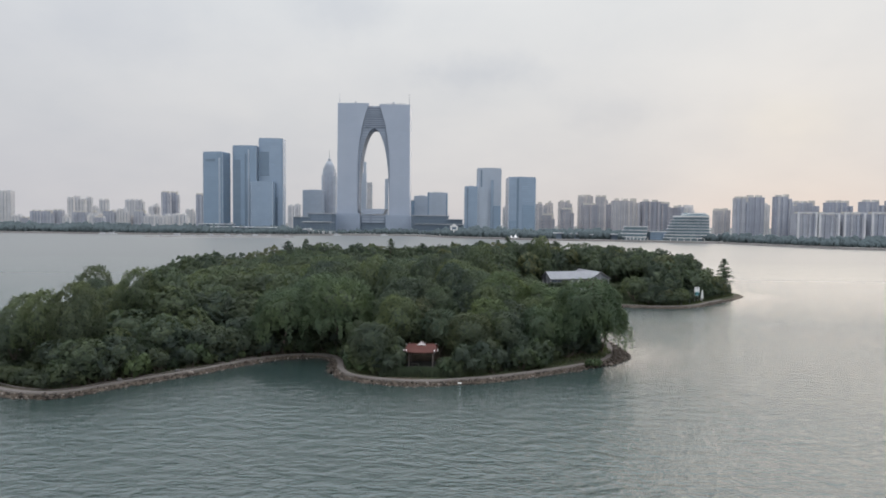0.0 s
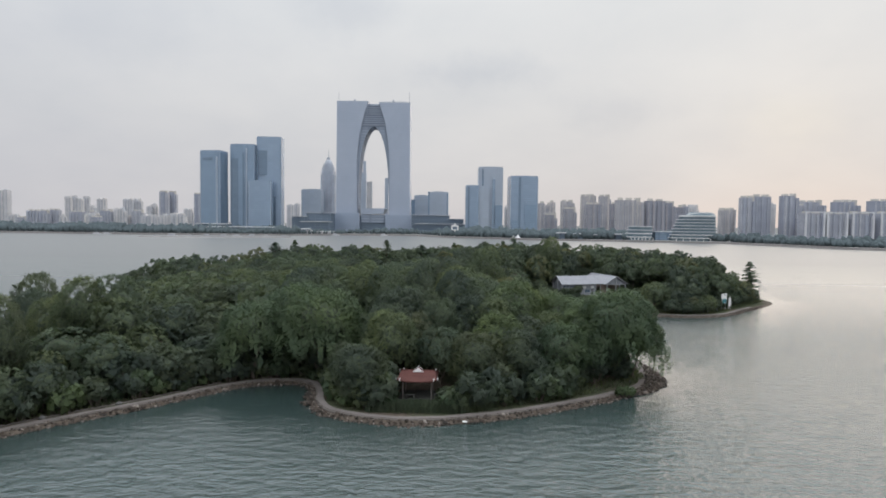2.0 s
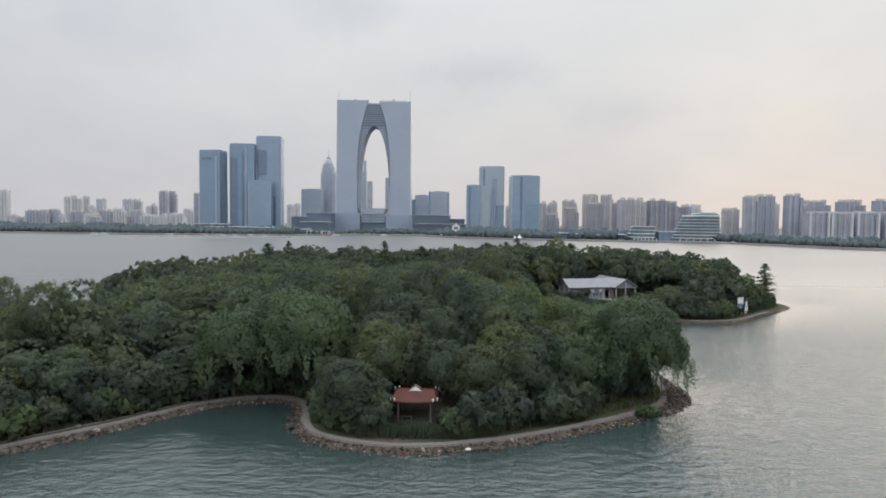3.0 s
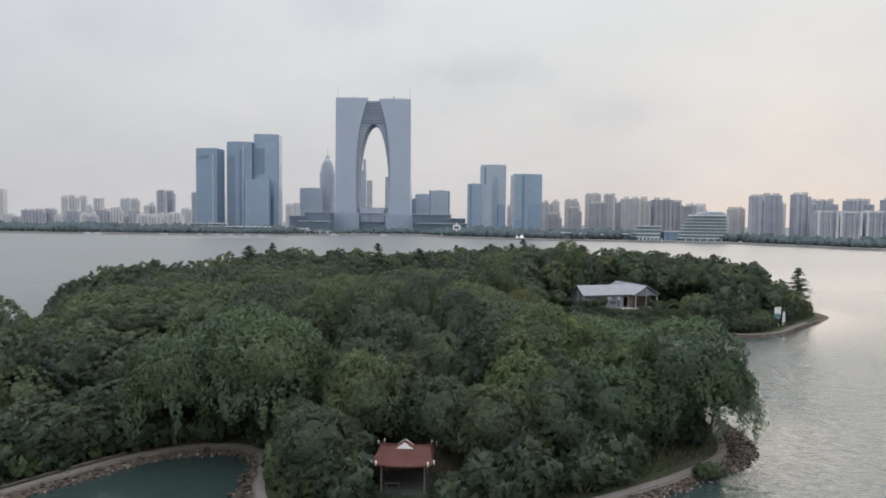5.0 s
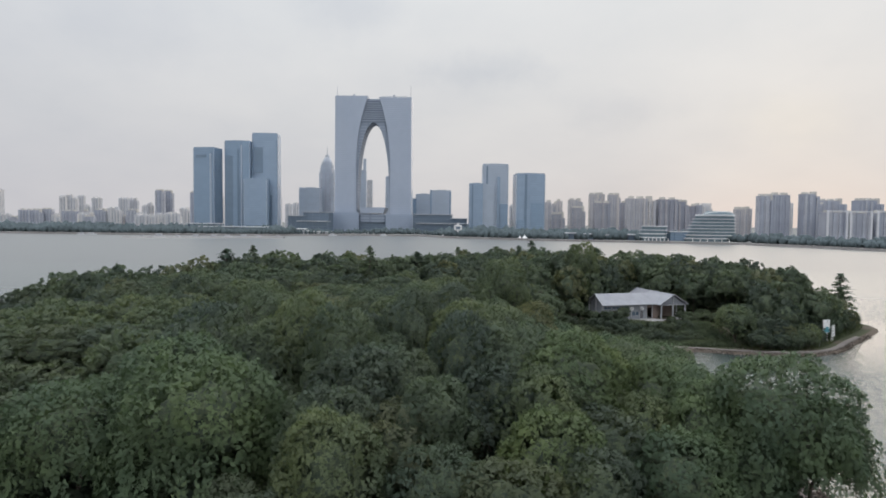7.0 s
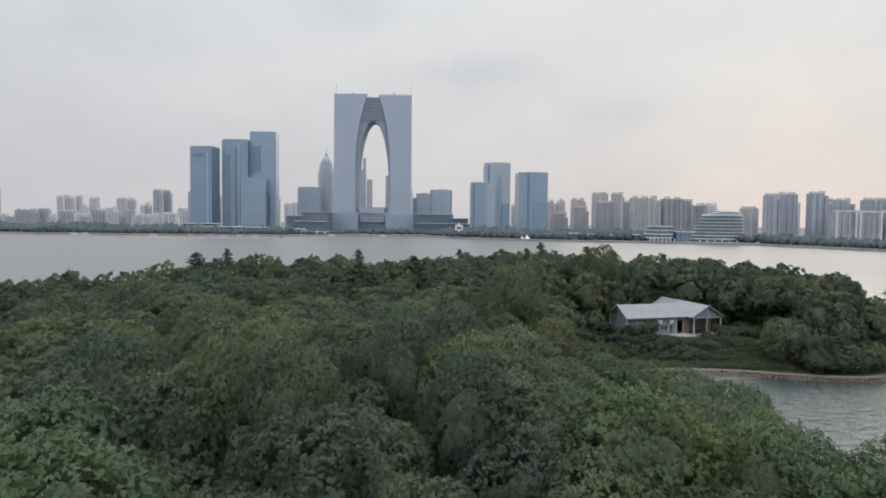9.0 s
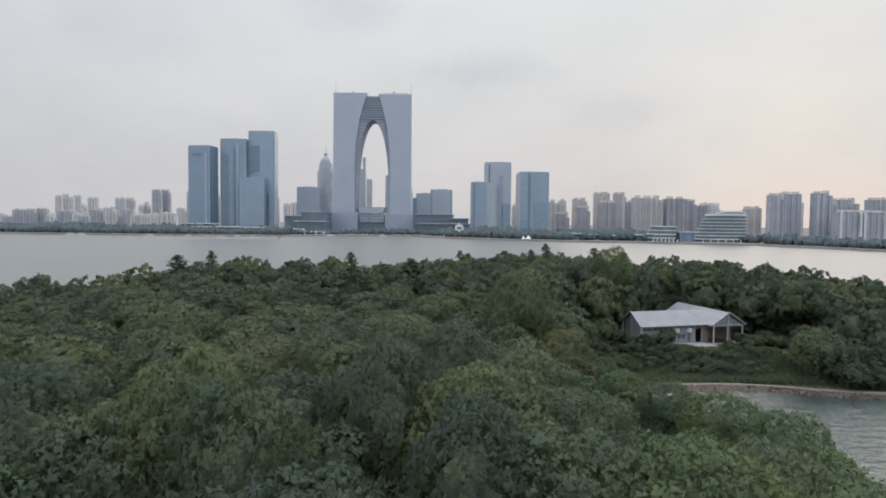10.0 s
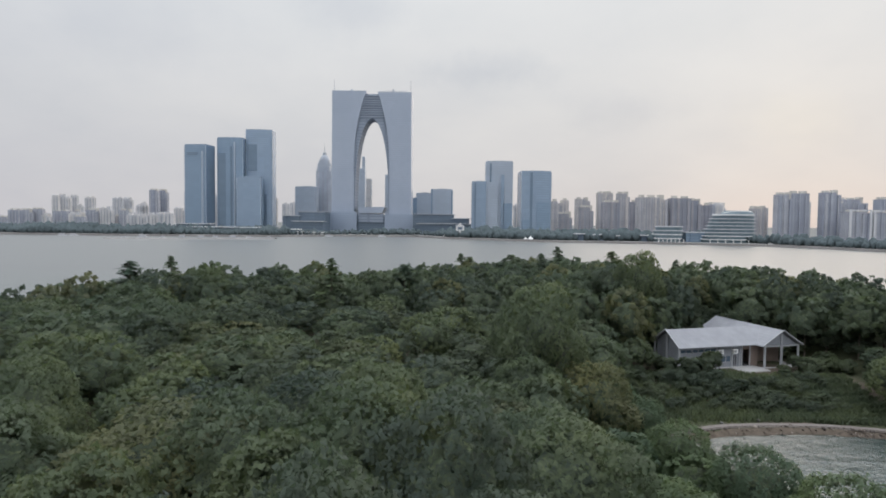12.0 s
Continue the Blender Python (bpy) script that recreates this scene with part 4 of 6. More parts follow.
    for mat, share, name in ((M_LEAF, 0, "wood_foliage"), (M_LEAF_DARK, 1, "dark_wood_foliage"), (M_LEAF_OLIVE, 2, "olive_wood_foliage")):
        V, T, W, NM, nv = [], [], [], [], 0
        for i, (x, y, zz, dd) in enumerate(rest):
            mine = (0, 1, 0, 1, 0, 2, 1, 0)[(i * 7 + int(abs(x) * 3)) % 8]
            if mine != share:
                continue
            v, f, tw, nm = kinds[(i * 5 + int(y)) % 7]
            a = rng.uniform(0, 6.28)
            h = (canopy_top(x, y, dd) - zz) / 10.3 * rng.uniform(0.72, 1.05)
            s = (0.52 + 0.50 * h) * rng.uniform(0.82, 1.24)
            ca, sa = math.cos(a) * s, math.sin(a) * s
            w = np.stack([v[:, 0] * ca - v[:, 1] * sa + x, v[:, 0] * sa + v[:, 1] * ca + y, v[:, 2] * h + zz], 1)
            un = np.stack([nm[:, 0] * math.cos(a) - nm[:, 1] * math.sin(a), nm[:, 0] * math.sin(a) + nm[:, 1] * math.cos(a), nm[:, 2]], 1)
            V.append(w); T.append(f + nv); W.append(tw + nv); NM.append(un); nv += len(w)
        ob = new(name, crown_mesh(name, np.concatenate(V), np.concatenate(T), np.concatenate(W), np.concatenate(NM), mat))
        tagged(ob, "dense mixed woodland canopy covering the island", "woodland", kind="stuff")
    bm = bmesh.new()
    for x, y, zz, dd in rest:
        rod(bm, (x, y, zz - 0.5), (x + rng.normal(0, 0.2), y, zz + 5), 0.17, 0.1, 5)
    tagged(part("wood_trunks", bm, M_BARK), "bare trunks of the woodland trees on the island", "woodland", kind="stuff")


plant_wood()


# ---------------------------------------------------------------- undergrowth
SHORE_N = shore_normals()
SHRUBS = [shrub(41, 1.5, 1.2, M_LEAF, "low rounded green shrub on the bank"), shrub(42, 1.9, 1.1, M_LEAF_DARK, "dark evergreen shrub on the bank"), shrub(43, 1.2, 1.3, M_WILLOW, "bright green leafy bush by the path")]


def plant_shrubs():
    rng = np.random.default_rng(9)
    spots = []
    # between the house and the bay
    for _ in range(150):
        x, y = rng.uniform(28, 62), rng.uniform(226, 238.5)
        if not (46.5 < x < 58 and y > 234.5):
            spots.append((x, y, rng.uniform(0.7, 1.25), rng.choice(3, p=(0.4, 0.45, 0.15))))
    # at the corners of the house
    for x, y, s in ((38.5, 240, 1.9), (42, 238.6, 1.9), (45, 239.4, 1.8), (36.5, 243, 2.1), (59.5, 240.6, 1.1), (66, 243, 1.5), (70, 246, 1.9), (63, 240.5, 1.3)):
        spots.append((x, y, s, 1))
    # along the front shore, inside the path
    for _ in range(1500):
        i = int(rng.integers(0, len(SHORE)))
        p = SHORE[i] + SHORE_N[i] * rng.uniform(3.9, 7.5)
        if p[1] < 150 and -86 < p[0] < 23 and abs(p[0] - PAVILION_AT[0]) > 4 and not (9 < p[0] and rng.uniform() < 0.6):
            spots.append((p[0], p[1], rng.uniform(0.8, 1.9), rng.choice(3, p=(0.4, 0.45, 0.15))))
    # the overgrown head of the inlet
    for i in range(len(SHORE)):
        if -38 < SHORE[i][0] < -21.5 and 125 < SHORE[i][1] < 140:
            for off in (3.2, 4.2):
                p = SHORE[i] + SHORE_N[i] * (off + rng.uniform(-0.4, 0.4))
                if rng.uniform() < 0.55:
                    spots.append((p[0], p[1], rng.uniform(0.7, 1.15), rng.choice(3)))
    # deeper undergrowth below the trees of the front shore
    for _ in range(520):
        i = int(rng.integers(0, len(SHORE)))
        p = SHORE[i] + SHORE_N[i] * rng.uniform(7, 12.5)
        if p[1] < 150 and -86 < p[0] < 30 and not (abs(p[0] - PAVILION_AT[0]) < 4.4 and p[1] < PAVILION_AT[1] + 4.4):
            spots.append((p[0], p[1], rng.uniform(1.3, 2.2), 1))
    # close behind the house
    ca, sa = math.cos(radians(HOUSE_TURN)), math.sin(radians(HOUSE_TURN))
    for _ in range(130):
        u = rng.uniform(-6, 33)
        if rng.uniform() < 0.25:
            u = rng.uniform(27, 38)
        v = rng.uniform(6.5, 11.5) if u < 13 else (rng.uniform(14.5, 19) if u < 27 else rng.uniform(0, 18))
        spots.append((HOUSE_ORIGIN[0] + u * ca - v * sa, HOUSE_ORIGIN[1] + u * sa + v * ca, rng.uniform(1.2, 2.0), 1))
    # dark bushes added in place of the deep shade below the willows of the point
    for _ in range(700):
        i = int(rng.integers(0, len(SHORE)))
        p = SHORE[i] + SHORE_N[i] * rng.uniform(7.0, 11)
        if p[1] < 150 and 22 < p[0] < 36:
            spots.append((p[0], p[1], rng.uniform(0.9, 1.6), 1))
    # rough growth beside and behind the house yard
    for _ in range(70):
        x, y = rng.uniform(62, 82), rng.uniform(228, 243)
        if x > 72 or y > 238:
            spots.append((x, y, rng.uniform(1.0, 1.8), rng.choice(3, p=(0.4, 0.5, 0.1))))
    for x, y in ((-83, 111.5), (-85, 116), (-81, 109.5), (-79, 110.5), (-86, 121), (-82, 119)):
        spots.append((x, y, 2.0, 1))
    spots.append((29.8, 125.9, 0.85, 2))
    spots.append((31.3, 127.0, 0.75, 2))
    # single shrubs nearest the water first; the rest grows together as undergrowth
    spots.sort(key=lambda q: (q[1] > 150, abs(q[0] + 4)))
    used, V, T, W, NM, nv = set(), [], [], [], [], 0
    kinds = [crown_arrays(np.random.default_rng(44 + k), 1.6, 1.2, 0.1, 5, 46, 8, 0.32, 0.85, 1.0, 2, 14) for k in range(3)]
    for n, (x, y, s, k) in enumerate(spots):
        g = float(ground_height([(x, y)])[0])
        m = pose(x, y, g, 0, 0, rng.uniform(0, 360)) @ Matrix.Diagonal((s, s, s * rng.uniform(0.8, 1.2), 1))
        if n >= 290 and k in used:
            v, f, tw, nm = kinds[k]
            w = v * s + np.array([x, y, g])
            V.append(w); T.append(f + nv); W.append(tw + nv); NM.append(nm); nv += len(w)
        elif k not in used:
            used.add(k)
            SHRUBS[k].matrix_basis = m
        else:
            copy_thing(SHRUBS[k], m)
    # round bushes close to the house front
    c, s0 = math.cos(radians(HOUSE_TURN)), math.sin(radians(HOUSE_TURN))
    for u, v, s, k in ((5.2, -6.4, 1.30, 1), (2.6, -6.2, 1.05, 0), (21.6, -8.2, 0.95, 1), (24.6, -7.4, 0.8, 0)):
        x, y = HOUSE_ORIGIN[0] + u * c - v * s0, HOUSE_ORIGIN[1] + u * s0 + v * c
        b = copy_thing(SHRUBS[k], pose(x, y, float(ground_height([(x, y)])[0]), 0, 0, 80 * u) @ Matrix.Diagonal((s, s, s, 1)))
        tagged(b, "round dark green bush in front of the grey house", group="bushes by the house")
    ob = new("undergrowth", crown_mesh("undergrowth", np.concatenate(V), np.concatenate(T), np.concatenate(W), np.concatenate(NM), M_LEAF_DARK))
    tagged(ob, "dense dark green undergrowth of shrubs on the banks", "undergrowth", kind="stuff")


plant_shrubs()


def blades(name, region, count, height, width, label, material, seed, lean=0.35):
    """Upright grass or reed blades, one body."""
    rng = np.random.default_rng(seed)
    P = np.array([region(rng) for _ in range(count)])
    d = shore_distance(P)
    P = P[d > 0.4]
    z = ground_height(P)
    n = len(P)
    a = rng.uniform(0, 2 * math.pi, n)
    h = height * rng.uniform(0.6, 1.25, n)
    tip = np.stack([rng.normal(0, lean, n) * h, rng.normal(0, lean, n) * h], 1)
    w = np.stack([np.cos(a), np.sin(a)], 1) * width / 2
    V = np.stack([np.column_stack([P - w, z - 0.05]), np.column_stack([P + w, z - 0.05]), np.column_stack([P + w * 0.4 + tip, z + h]), np.column_stack([P - w * 0.4 + tip, z + h])], 1).reshape(-1, 3)
    tagged(new(name, array_mesh(name, V, np.arange(n * 4).reshape(n, 4), None, material)), label, "grass", kind="stuff")


def reed_region(rng):
    a = rng.uniform(0, 1)
    x = -11.5 + 19.0 * a + rng.normal(0, 0.4)
    return (x, 114.7 + rng.uniform(0, 2.2) + 0.5 * max(0.0, x - 2.5))


def verge_region(rng):
    i = int(rng.integers(0, 420))
    p = SHORE[i] + SHORE_N[i] * rng.uniform(3.7, 8.0)
    return (p[0], p[1])


def crop_region(rng):
    row = int(rng.integers(0, 9))
    return (rng.uniform(54, 68), 222 + row * 1.9 + rng.normal(0, 0.25))


blades("reeds", reed_region, 7400, 1.35, 0.16, "tall green reeds in front of the pavilion", M_GRASS, 3, 0.18)
blades("grass", verge_region, 16000, 0.55, 0.16, "rough grass on the verge beside the shore path", M_GRASS, 4)
def yard_region(rng):
    return (rng.uniform(27, 62), rng.uniform(222, 240))


blades("yard_growth", yard_region, 9000, 0.75, 0.3, "rough grass and weeds on the slope below the house", M_GRASS, 7)
blades("crop_rows", crop_region, 7000, 0.8, 0.34, "rows of low leafy crops on a terraced slope", M_GRASS, 6)


# ---------------------------------------------------------------- pavilion
def roof_tiles(name, base, grain_axis_scale, rough=0.8):
    k = Mat(name, base, rough, 0.0, 0.3)
    w = k.n("ShaderNodeTexWave")
    w.inputs["Scale"].default_value = grain_axis_scale
    w.inputs["Distortion"].default_value = 0.6
    k.link(k.coords("Object"), w.inputs[0])
    a = k.noise(4, 5)
    b = k.noise(0.5, 3)
    c = k.ramp(a, (0.3, tuple(x * 0.7 for x in base)), (0.7, tuple(x * 1.25 for x in base)))
    k.color(k.mix(0.45, c, k.ramp(b, (0.4, tuple(x * 0.75 for x in base)), (0.62, tuple(x * 1.2 for x in base)))))
    k.bump(w.outputs[1], 0.5, 0.04)
    return k.m


M_RED_ROOF = roof_tiles("red_roof_tiles", (0.098, 0.038, 0.032), 2.2)
M_RED_WOOD = plain("red_brown_wood", (0.15, 0.06, 0.045), 0.6, grain=5, amount=0.3)
M_POST = plain("weathered_post", (0.17, 0.145, 0.135), 0.8, grain=5, amount=0.3)
# stone coloured dark for the shade under the pavilion roof
M_SHADED_STONE = plain("shaded_dark_stone", (0.062, 0.062, 0.058), 0.9, grain=4, amount=0.3)
M_STONE = plain("grey_stone", (0.12, 0.117, 0.113), 0.9, grain=4, amount=0.3)


def pavilion():
    gz = float(ground_height([PAVILION_AT])[0])
    t = thing("pavilion", "small open pavilion with a red-brown tiled roof and white gable", "pavilion", (*PAVILION_AT, gz), -2)
    bm = bmesh.new()
    box(bm, -3.0, 3.0, -3.0, 3.0, -0.6, 0.60, 0.05)
    part("base", bm, M_SHADED_STONE, t)
    bm = bmesh.new()
    box(bm, -1.1, 1.1, -3.5, -3.02, -0.5, 0.30, 0.03)
    part("step", bm, M_STONE, t)
    eave, half, lift = 3.62, 3.08, 0.30
    ridge_z, ridge_half = 4.60, 2.68
    # hipped roof with lifted corners and a short ridge
    bm = bmesh.new()
    n = 8
    outer, inner = [], []
    for side in range(4):
        for i in range(n):
            s = -1 + 2 * i / n
            x, y, rise = s * half, -half, lift * abs(s) ** 3
            a = side * math.pi / 2
            ca, sa = math.cos(a), math.sin(a)
            px, py = x * ca - y * sa, x * sa + y * ca
            outer.append((px, py, eave + rise))
            inner.append((px / half * ridge_half, py / half * 0.12, ridge_z))
    rings = []
    for dz in (0.0, -0.14):
        mid = [((a[0] + b[0]) * 0.5, (a[1] + b[1]) * 0.5, a[2] * 0.54 + b[2] * 0.46) for a, b in zip(outer, inner)]
        rings.append([[bm.verts.new((p[0], p[1], p[2] + dz)) for p in ring] for ring in (outer, mid, inner)])
    m = len(outer)
    for i in range(m):
        j = (i + 1) % m
        for a, b in ((0, 1), (1, 2)):
            bm.faces.new((rings[0][a][i], rings[0][a][j], rings[0][b][j], rings[0][b][i]))
            bm.faces.new((rings[1][a][j], rings[1][a][i], rings[1][b][i], rings[1][b][j]))
        bm.faces.new((rings[1][0][i], rings[1][0][j], rings[0][0][j], rings[0][0][i]))
    bm.faces.new(rings[0][2])
    part("roof", bm, M_RED_ROOF, t)
    bm = bmesh.new()
    rod(bm, (-ridge_half, 0, ridge_z + 0.03), (ridge_half, 0, ridge_z + 0.03), 0.10, 0.10, 8)
    part("ridge", bm, M_RED_ROOF, t)
    # small cross gable on the ridge
    bm = bmesh.new()
    for x0, x1 in ((-0.88, 0.0), (0.0, 0.88)):
        z0, z1 = (ridge_z - 0.10, ridge_z + 0.50) if x0 < 0 else (ridge_z + 0.50, ridge_z - 0.10)
        vs = [bm.verts.new(p) for p in ((x0, -0.52, z0), (x1, -0.52, z1), (x1, 0.52, z1), (x0, 0.52, z0), (x0, -0.52, z0 - 0.08), (x1, -0.52, z1 - 0.08), (x1, 0.52, z1 - 0.08), (x0, 0.52, z0 - 0.08))]
        for q in ((0, 1, 2, 3), (7, 6, 5, 4), (0, 4, 5, 1), (1, 5, 6, 2), (2, 6, 7, 3), (3, 7, 4, 0)):
            bm.faces.new([vs[i] for i in q])
    part("upper_roof", bm, M_RED_ROOF, t)
    for y in (-0.60, 0.53):
        bm = bmesh.new()
        slab_xz(bm, [(-0.9, ridge_z - 0.10), (0.9, ridge_z - 0.10), (0, ridge_z + 0.55)], y, y + 0.07)
        part("gable", bm, M_WHITE, t, "white painted triangular gable")
    for side in range(4):
        a = side * math.pi / 2 + math.pi / 4
        for off in (-0.10, 0.10):
            bm = bmesh.new()
            r = half * 1.414 - 0.18
            x, y = math.cos(a + off) * r, math.sin(a + off) * r
            bmesh.ops.create_icosphere(bm, subdivisions=1, radius=0.13, matrix=Matrix.Translation((x, y, eave + 0.44)) @ Matrix.Diagonal((1, 1, 1.2, 1)))
            rod(bm, (x, y, eave + 0.12), (x, y, eave + 0.40), 0.06, 0.07, 6)
            part("eave_ornament", bm, M_WHITE, t, "white corner ornament")
        bm = bmesh.new()
        px, py = math.cos(a) * 3.15, math.sin(a) * 3.15
        rod(bm, (px, py, 0.58), (px, py, 3.70), 0.09, 0.085, 10)
        part("post", bm, M_POST, t)
    for side in range(4):
        bm = bmesh.new()
        if side % 2:
            box(bm, -2.4, 2.4, (-2.42, 2.26)[side // 2], (-2.26, 2.42)[side // 2], 3.32, 3.57)
        else:
            box(bm, (-2.42, 2.26)[side // 2], (-2.26, 2.42)[side // 2], -2.2, 2.2, 3.32, 3.57)
        part("beam", bm, M_RED_WOOD, t)
    bm = bmesh.new()
    box(bm, -2.0, -0.4, -1.4, -0.95, 1.0, 1.08, 0.01)
    for x in (-1.85, -0.6):
        box(bm, x, x + 0.12, -1.35, -1.0, 0.595, 1.0)
    b = part("bench", bm, M_STONE)
    b.matrix_world = pose(*PAVILION_AT, gz, 0, 0, -2)
    tagged(b, "plain grey stone bench under the pavilion roof", "bench")


pavilion()

# ---------------------------------------------------------------- house by the bay


def sheet_roof():
    k = Mat("grey_sheet_roof", (0.36, 0.37, 0.395), 0.5, 0.0, 0.5)
    w = k.n("ShaderNodeTexWave")
    w.inputs["Scale"].default_value = 0.55
    k.link(k.coords("Object"), w.inputs[0])
    a = k.noise(0.5, 4)
    k.color(k.ramp(a, (0.3, (0.205, 0.212, 0.236)), (0.7, (0.262, 0.271, 0.296))))
    k.bump(w.outputs[1], 0.35, 0.03)
    return k.m


M_METAL_ROOF = sheet_roof()
M_BOARD = plain("weathered_grey_boards", (0.255, 0.268, 0.295), 0.8, grain=3, amount=0.25)
M_BRICKISH = plain("brown_wall_boards", (0.22, 0.17, 0.145), 0.85, grain=3, amount=0.25)
M_TRIM = plain("pale_grey_trim", (0.38, 0.39, 0.41), 0.7, grain=4, amount=0.15)
M_DARK_IN = plain("dark_interior", (0.09, 0.09, 0.10), 0.9, grain=1, amount=0.2)
M_PANE = Mat("window_glass", (0.10, 0.14, 0.19), 0.08, 0.0, 0.8).m
M_SLAB = plain("concrete_slab", (0.35, 0.345, 0.34), 0.9, grain=1.5, amount=0.2)


def gable_roof(bm, x0, x1, ymid, half, z_eave, z_ridge, thick=0.18):
    """Two thin slopes over a ridge that runs along x."""
    for sgn in (-1, 1):
        ye = ymid + sgn * half
        vs = [bm.verts.new(p) for p in ((x0, ye, z_eave), (x1, ye, z_eave), (x1, ymid, z_ridge), (x0, ymid, z_ridge), (x0, ye, z_eave - thick), (x1, ye, z_eave - thick), (x1, ymid, z_ridge - thick), (x0, ymid, z_ridge - thick))]
        for q in ((0, 1, 2, 3), (7, 6, 5, 4), (0, 4, 5, 1), (1, 5, 6, 2), (2, 6, 7, 3), (3, 7, 4, 0)):
            bm.faces.new([vs[i] for i in q])
    bmesh.ops.recalc_face_normals(bm, faces=bm.faces)


HOUSE_STRETCH = 1.04


def house():
    ox, oy = HOUSE_ORIGIN
    gz = 3.2
    t = thing("house", "single-storey grey timber house with pale sheet-metal gable roofs", "house", (ox, oy, gz), HOUSE_TURN)
    t.scale.x = HOUSE_STRETCH
    half, wall = 4.2, 3.3         # half depth to the eaves and to the walls
    ez, rz = 4.1, 6.8
    wing, wh = 20.2, 4.3          # the cross wing: its ridge line and half width
    w0, w1 = -5.9, 12.2           # front gable and rear end of the wing
    end = wing - wh + 0.9         # where the main block meets the wing

    def piece(name, x0, x1, y0, y1, z0, z1, mat, bevel=0.0, label=""):
        b = bmesh.new()
        box(b, x0, x1, y0, y1, z0, z1, bevel)
        return part(name, b, mat, t, label)

    piece("plinth", 0.2, wing + wh - 0.3, -wall - 0.5, wall + 0.3, -1.6, 0.0, M_SLAB, 0.04)
    piece("porch_floor", end - 0.4, wing + wh - 0.3, w0 + 0.2, -wall - 0.52, -1.6, -0.02, M_SLAB, 0.04)
    piece("terrace", 11.0, end - 0.45, -wall - 4.0, -wall - 0.54, -1.6, 0.02, M_SLAB, 0.04, "pale concrete terrace slab")
    f0, f1, top = -wall, -wall + 0.18, 4.45
    piece("front_wall", 0.7, 8.3, f0, f1, 0, 2.9, M_BOARD)
    piece("front_wall", 0.7, 8.3, f0, f1, 3.6, top, M_BOARD)
    piece("front_wall", 8.3, 9.2, f0, f1, 0, top, M_BOARD)
    piece("front_wall", 9.2, 11.3, f0, f1, 0, 0.9, M_BOARD)
    piece("front_wall", 9.2, 11.3, f0, f1, 2.1, top, M_BOARD)
    piece("front_wall", 11.3, 11.7, f0, f1, 0, top, M_BOARD)
    piece("front_wall", 11.7, 12.6, f0, f1, 2.2, top, M_BOARD)
    piece("front_wall", 12.6, 13.6, f0, f1, 0, top, M_BOARD)
    piece("front_wall", 13.6, 15.2, f0, f1, 3.1, top, M_BRICKISH)
    piece("front_wall", 15.2, end + 0.2, f0, f1, 0, top, M_BRICKISH)
    piece("back_wall", 0.7, end, wall - 0.18, wall, 0, top, M_BOARD)
    piece("side_wall", 0.7, 0.88, f1, wall - 0.18, 0, top, M_BOARD)
    piece("inner_floor", 0.88, end, f1, wall - 0.18, 0.0, 0.05, M_DARK_IN)
    # the wing behind its open front porch
    piece("wing_wall", end + 0.2, end + 0.4, -1.0, w1 - 0.8, 0, top, M_BRICKISH)
    piece("wing_wall", wing + wh - 0.9, wing + wh - 0.7, -1.0, w1 - 0.8, 0, top, M_BOARD)
    piece("wing_wall", end + 0.4, wing + wh - 0.9, -1.2, -1.0, 0, top, M_BRICKISH)
    piece("wing_wall", end + 0.4, wing + wh - 0.9, w1 - 1.0, w1 - 0.8, 0, top, M_BOARD)
    for x0, x1, z0, z1, nm in ((0.8, 3.2, 2.9, 3.6, "window"), (3.3, 5.7, 2.9, 3.6, "window"), (5.8, 8.2, 2.9, 3.6, "window"), (9.2, 11.3, 0.9, 2.1, "window"), (11.7, 12.6, 0.05, 2.2, "door")):
        b = bmesh.new()
        box(b, x0, x1, f0 + 0.07, f0 + 0.10, z0, z1)
        w = part(nm, b, M_PANE if nm == "window" else M_DARK_IN, t)
        b = bmesh.new()
        for a0, a1, c0, c1 in ((x0, x1, z0, z0 + 0.07), (x0, x1, z1 - 0.07, z1), (x0, x0 + 0.07, z0 + 0.07, z1 - 0.07), (x1 - 0.07, x1, z0 + 0.07, z1 - 0.07), ((x0 + x1) / 2 - 0.03, (x0 + x1) / 2 + 0.03, z0 + 0.07, z1 - 0.07)):
            box(b, a0, a1, f0 - 0.03, f0 + 0.06, c0, c1)
        part("frame", b, M_TRIM, w, "pale painted frame")
    for x in (0.75, 8.3, 9.05, 11.45, 13.1, 13.55, 15.25):
        piece("post", x - 0.1, x + 0.1, -wall - 0.14, -wall - 0.02, 0, ez + 0.35, M_TRIM)
    for x, y, zt in ((end - 0.1, w0 + 0.5, ez), (wing, w0 + 0.5, rz - 0.4), (wing + wh - 0.6, w0 + 0.5, ez), (wing + wh - 0.6, -1.6, ez), (0.4, -wall - 0.3, ez + 0.2), (0.4, 0.0, rz - 0.4), (0.4, wall + 0.3, ez + 0.2)):
        piece("corner_post", x - 0.15, x + 0.15, y - 0.15, y + 0.15, 0, zt, M_TRIM, 0.02)
    piece("tie_beam", end + 0.06, wing + wh - 0.76, w0 + 0.4, w0 + 0.6, ez - 0.30, ez - 0.05, M_TRIM)
    # boarded gables: wing front, main side
    b = bmesh.new()
    slab_xz(b, [(end + 0.1, ez + 0.0), (wing + wh - 0.8, ez + 0.0), (wing, rz - 0.35)], w0 + 0.62, w0 + 0.72)
    part("gable", b, M_BOARD, t, "triangular boarded gable")
    b = bmesh.new()
    slab_xz(b, [(-wall + 0.1, ez + 0.35), (wall - 0.1, ez + 0.35), (0, rz - 0.35)], -0.78, -0.70)
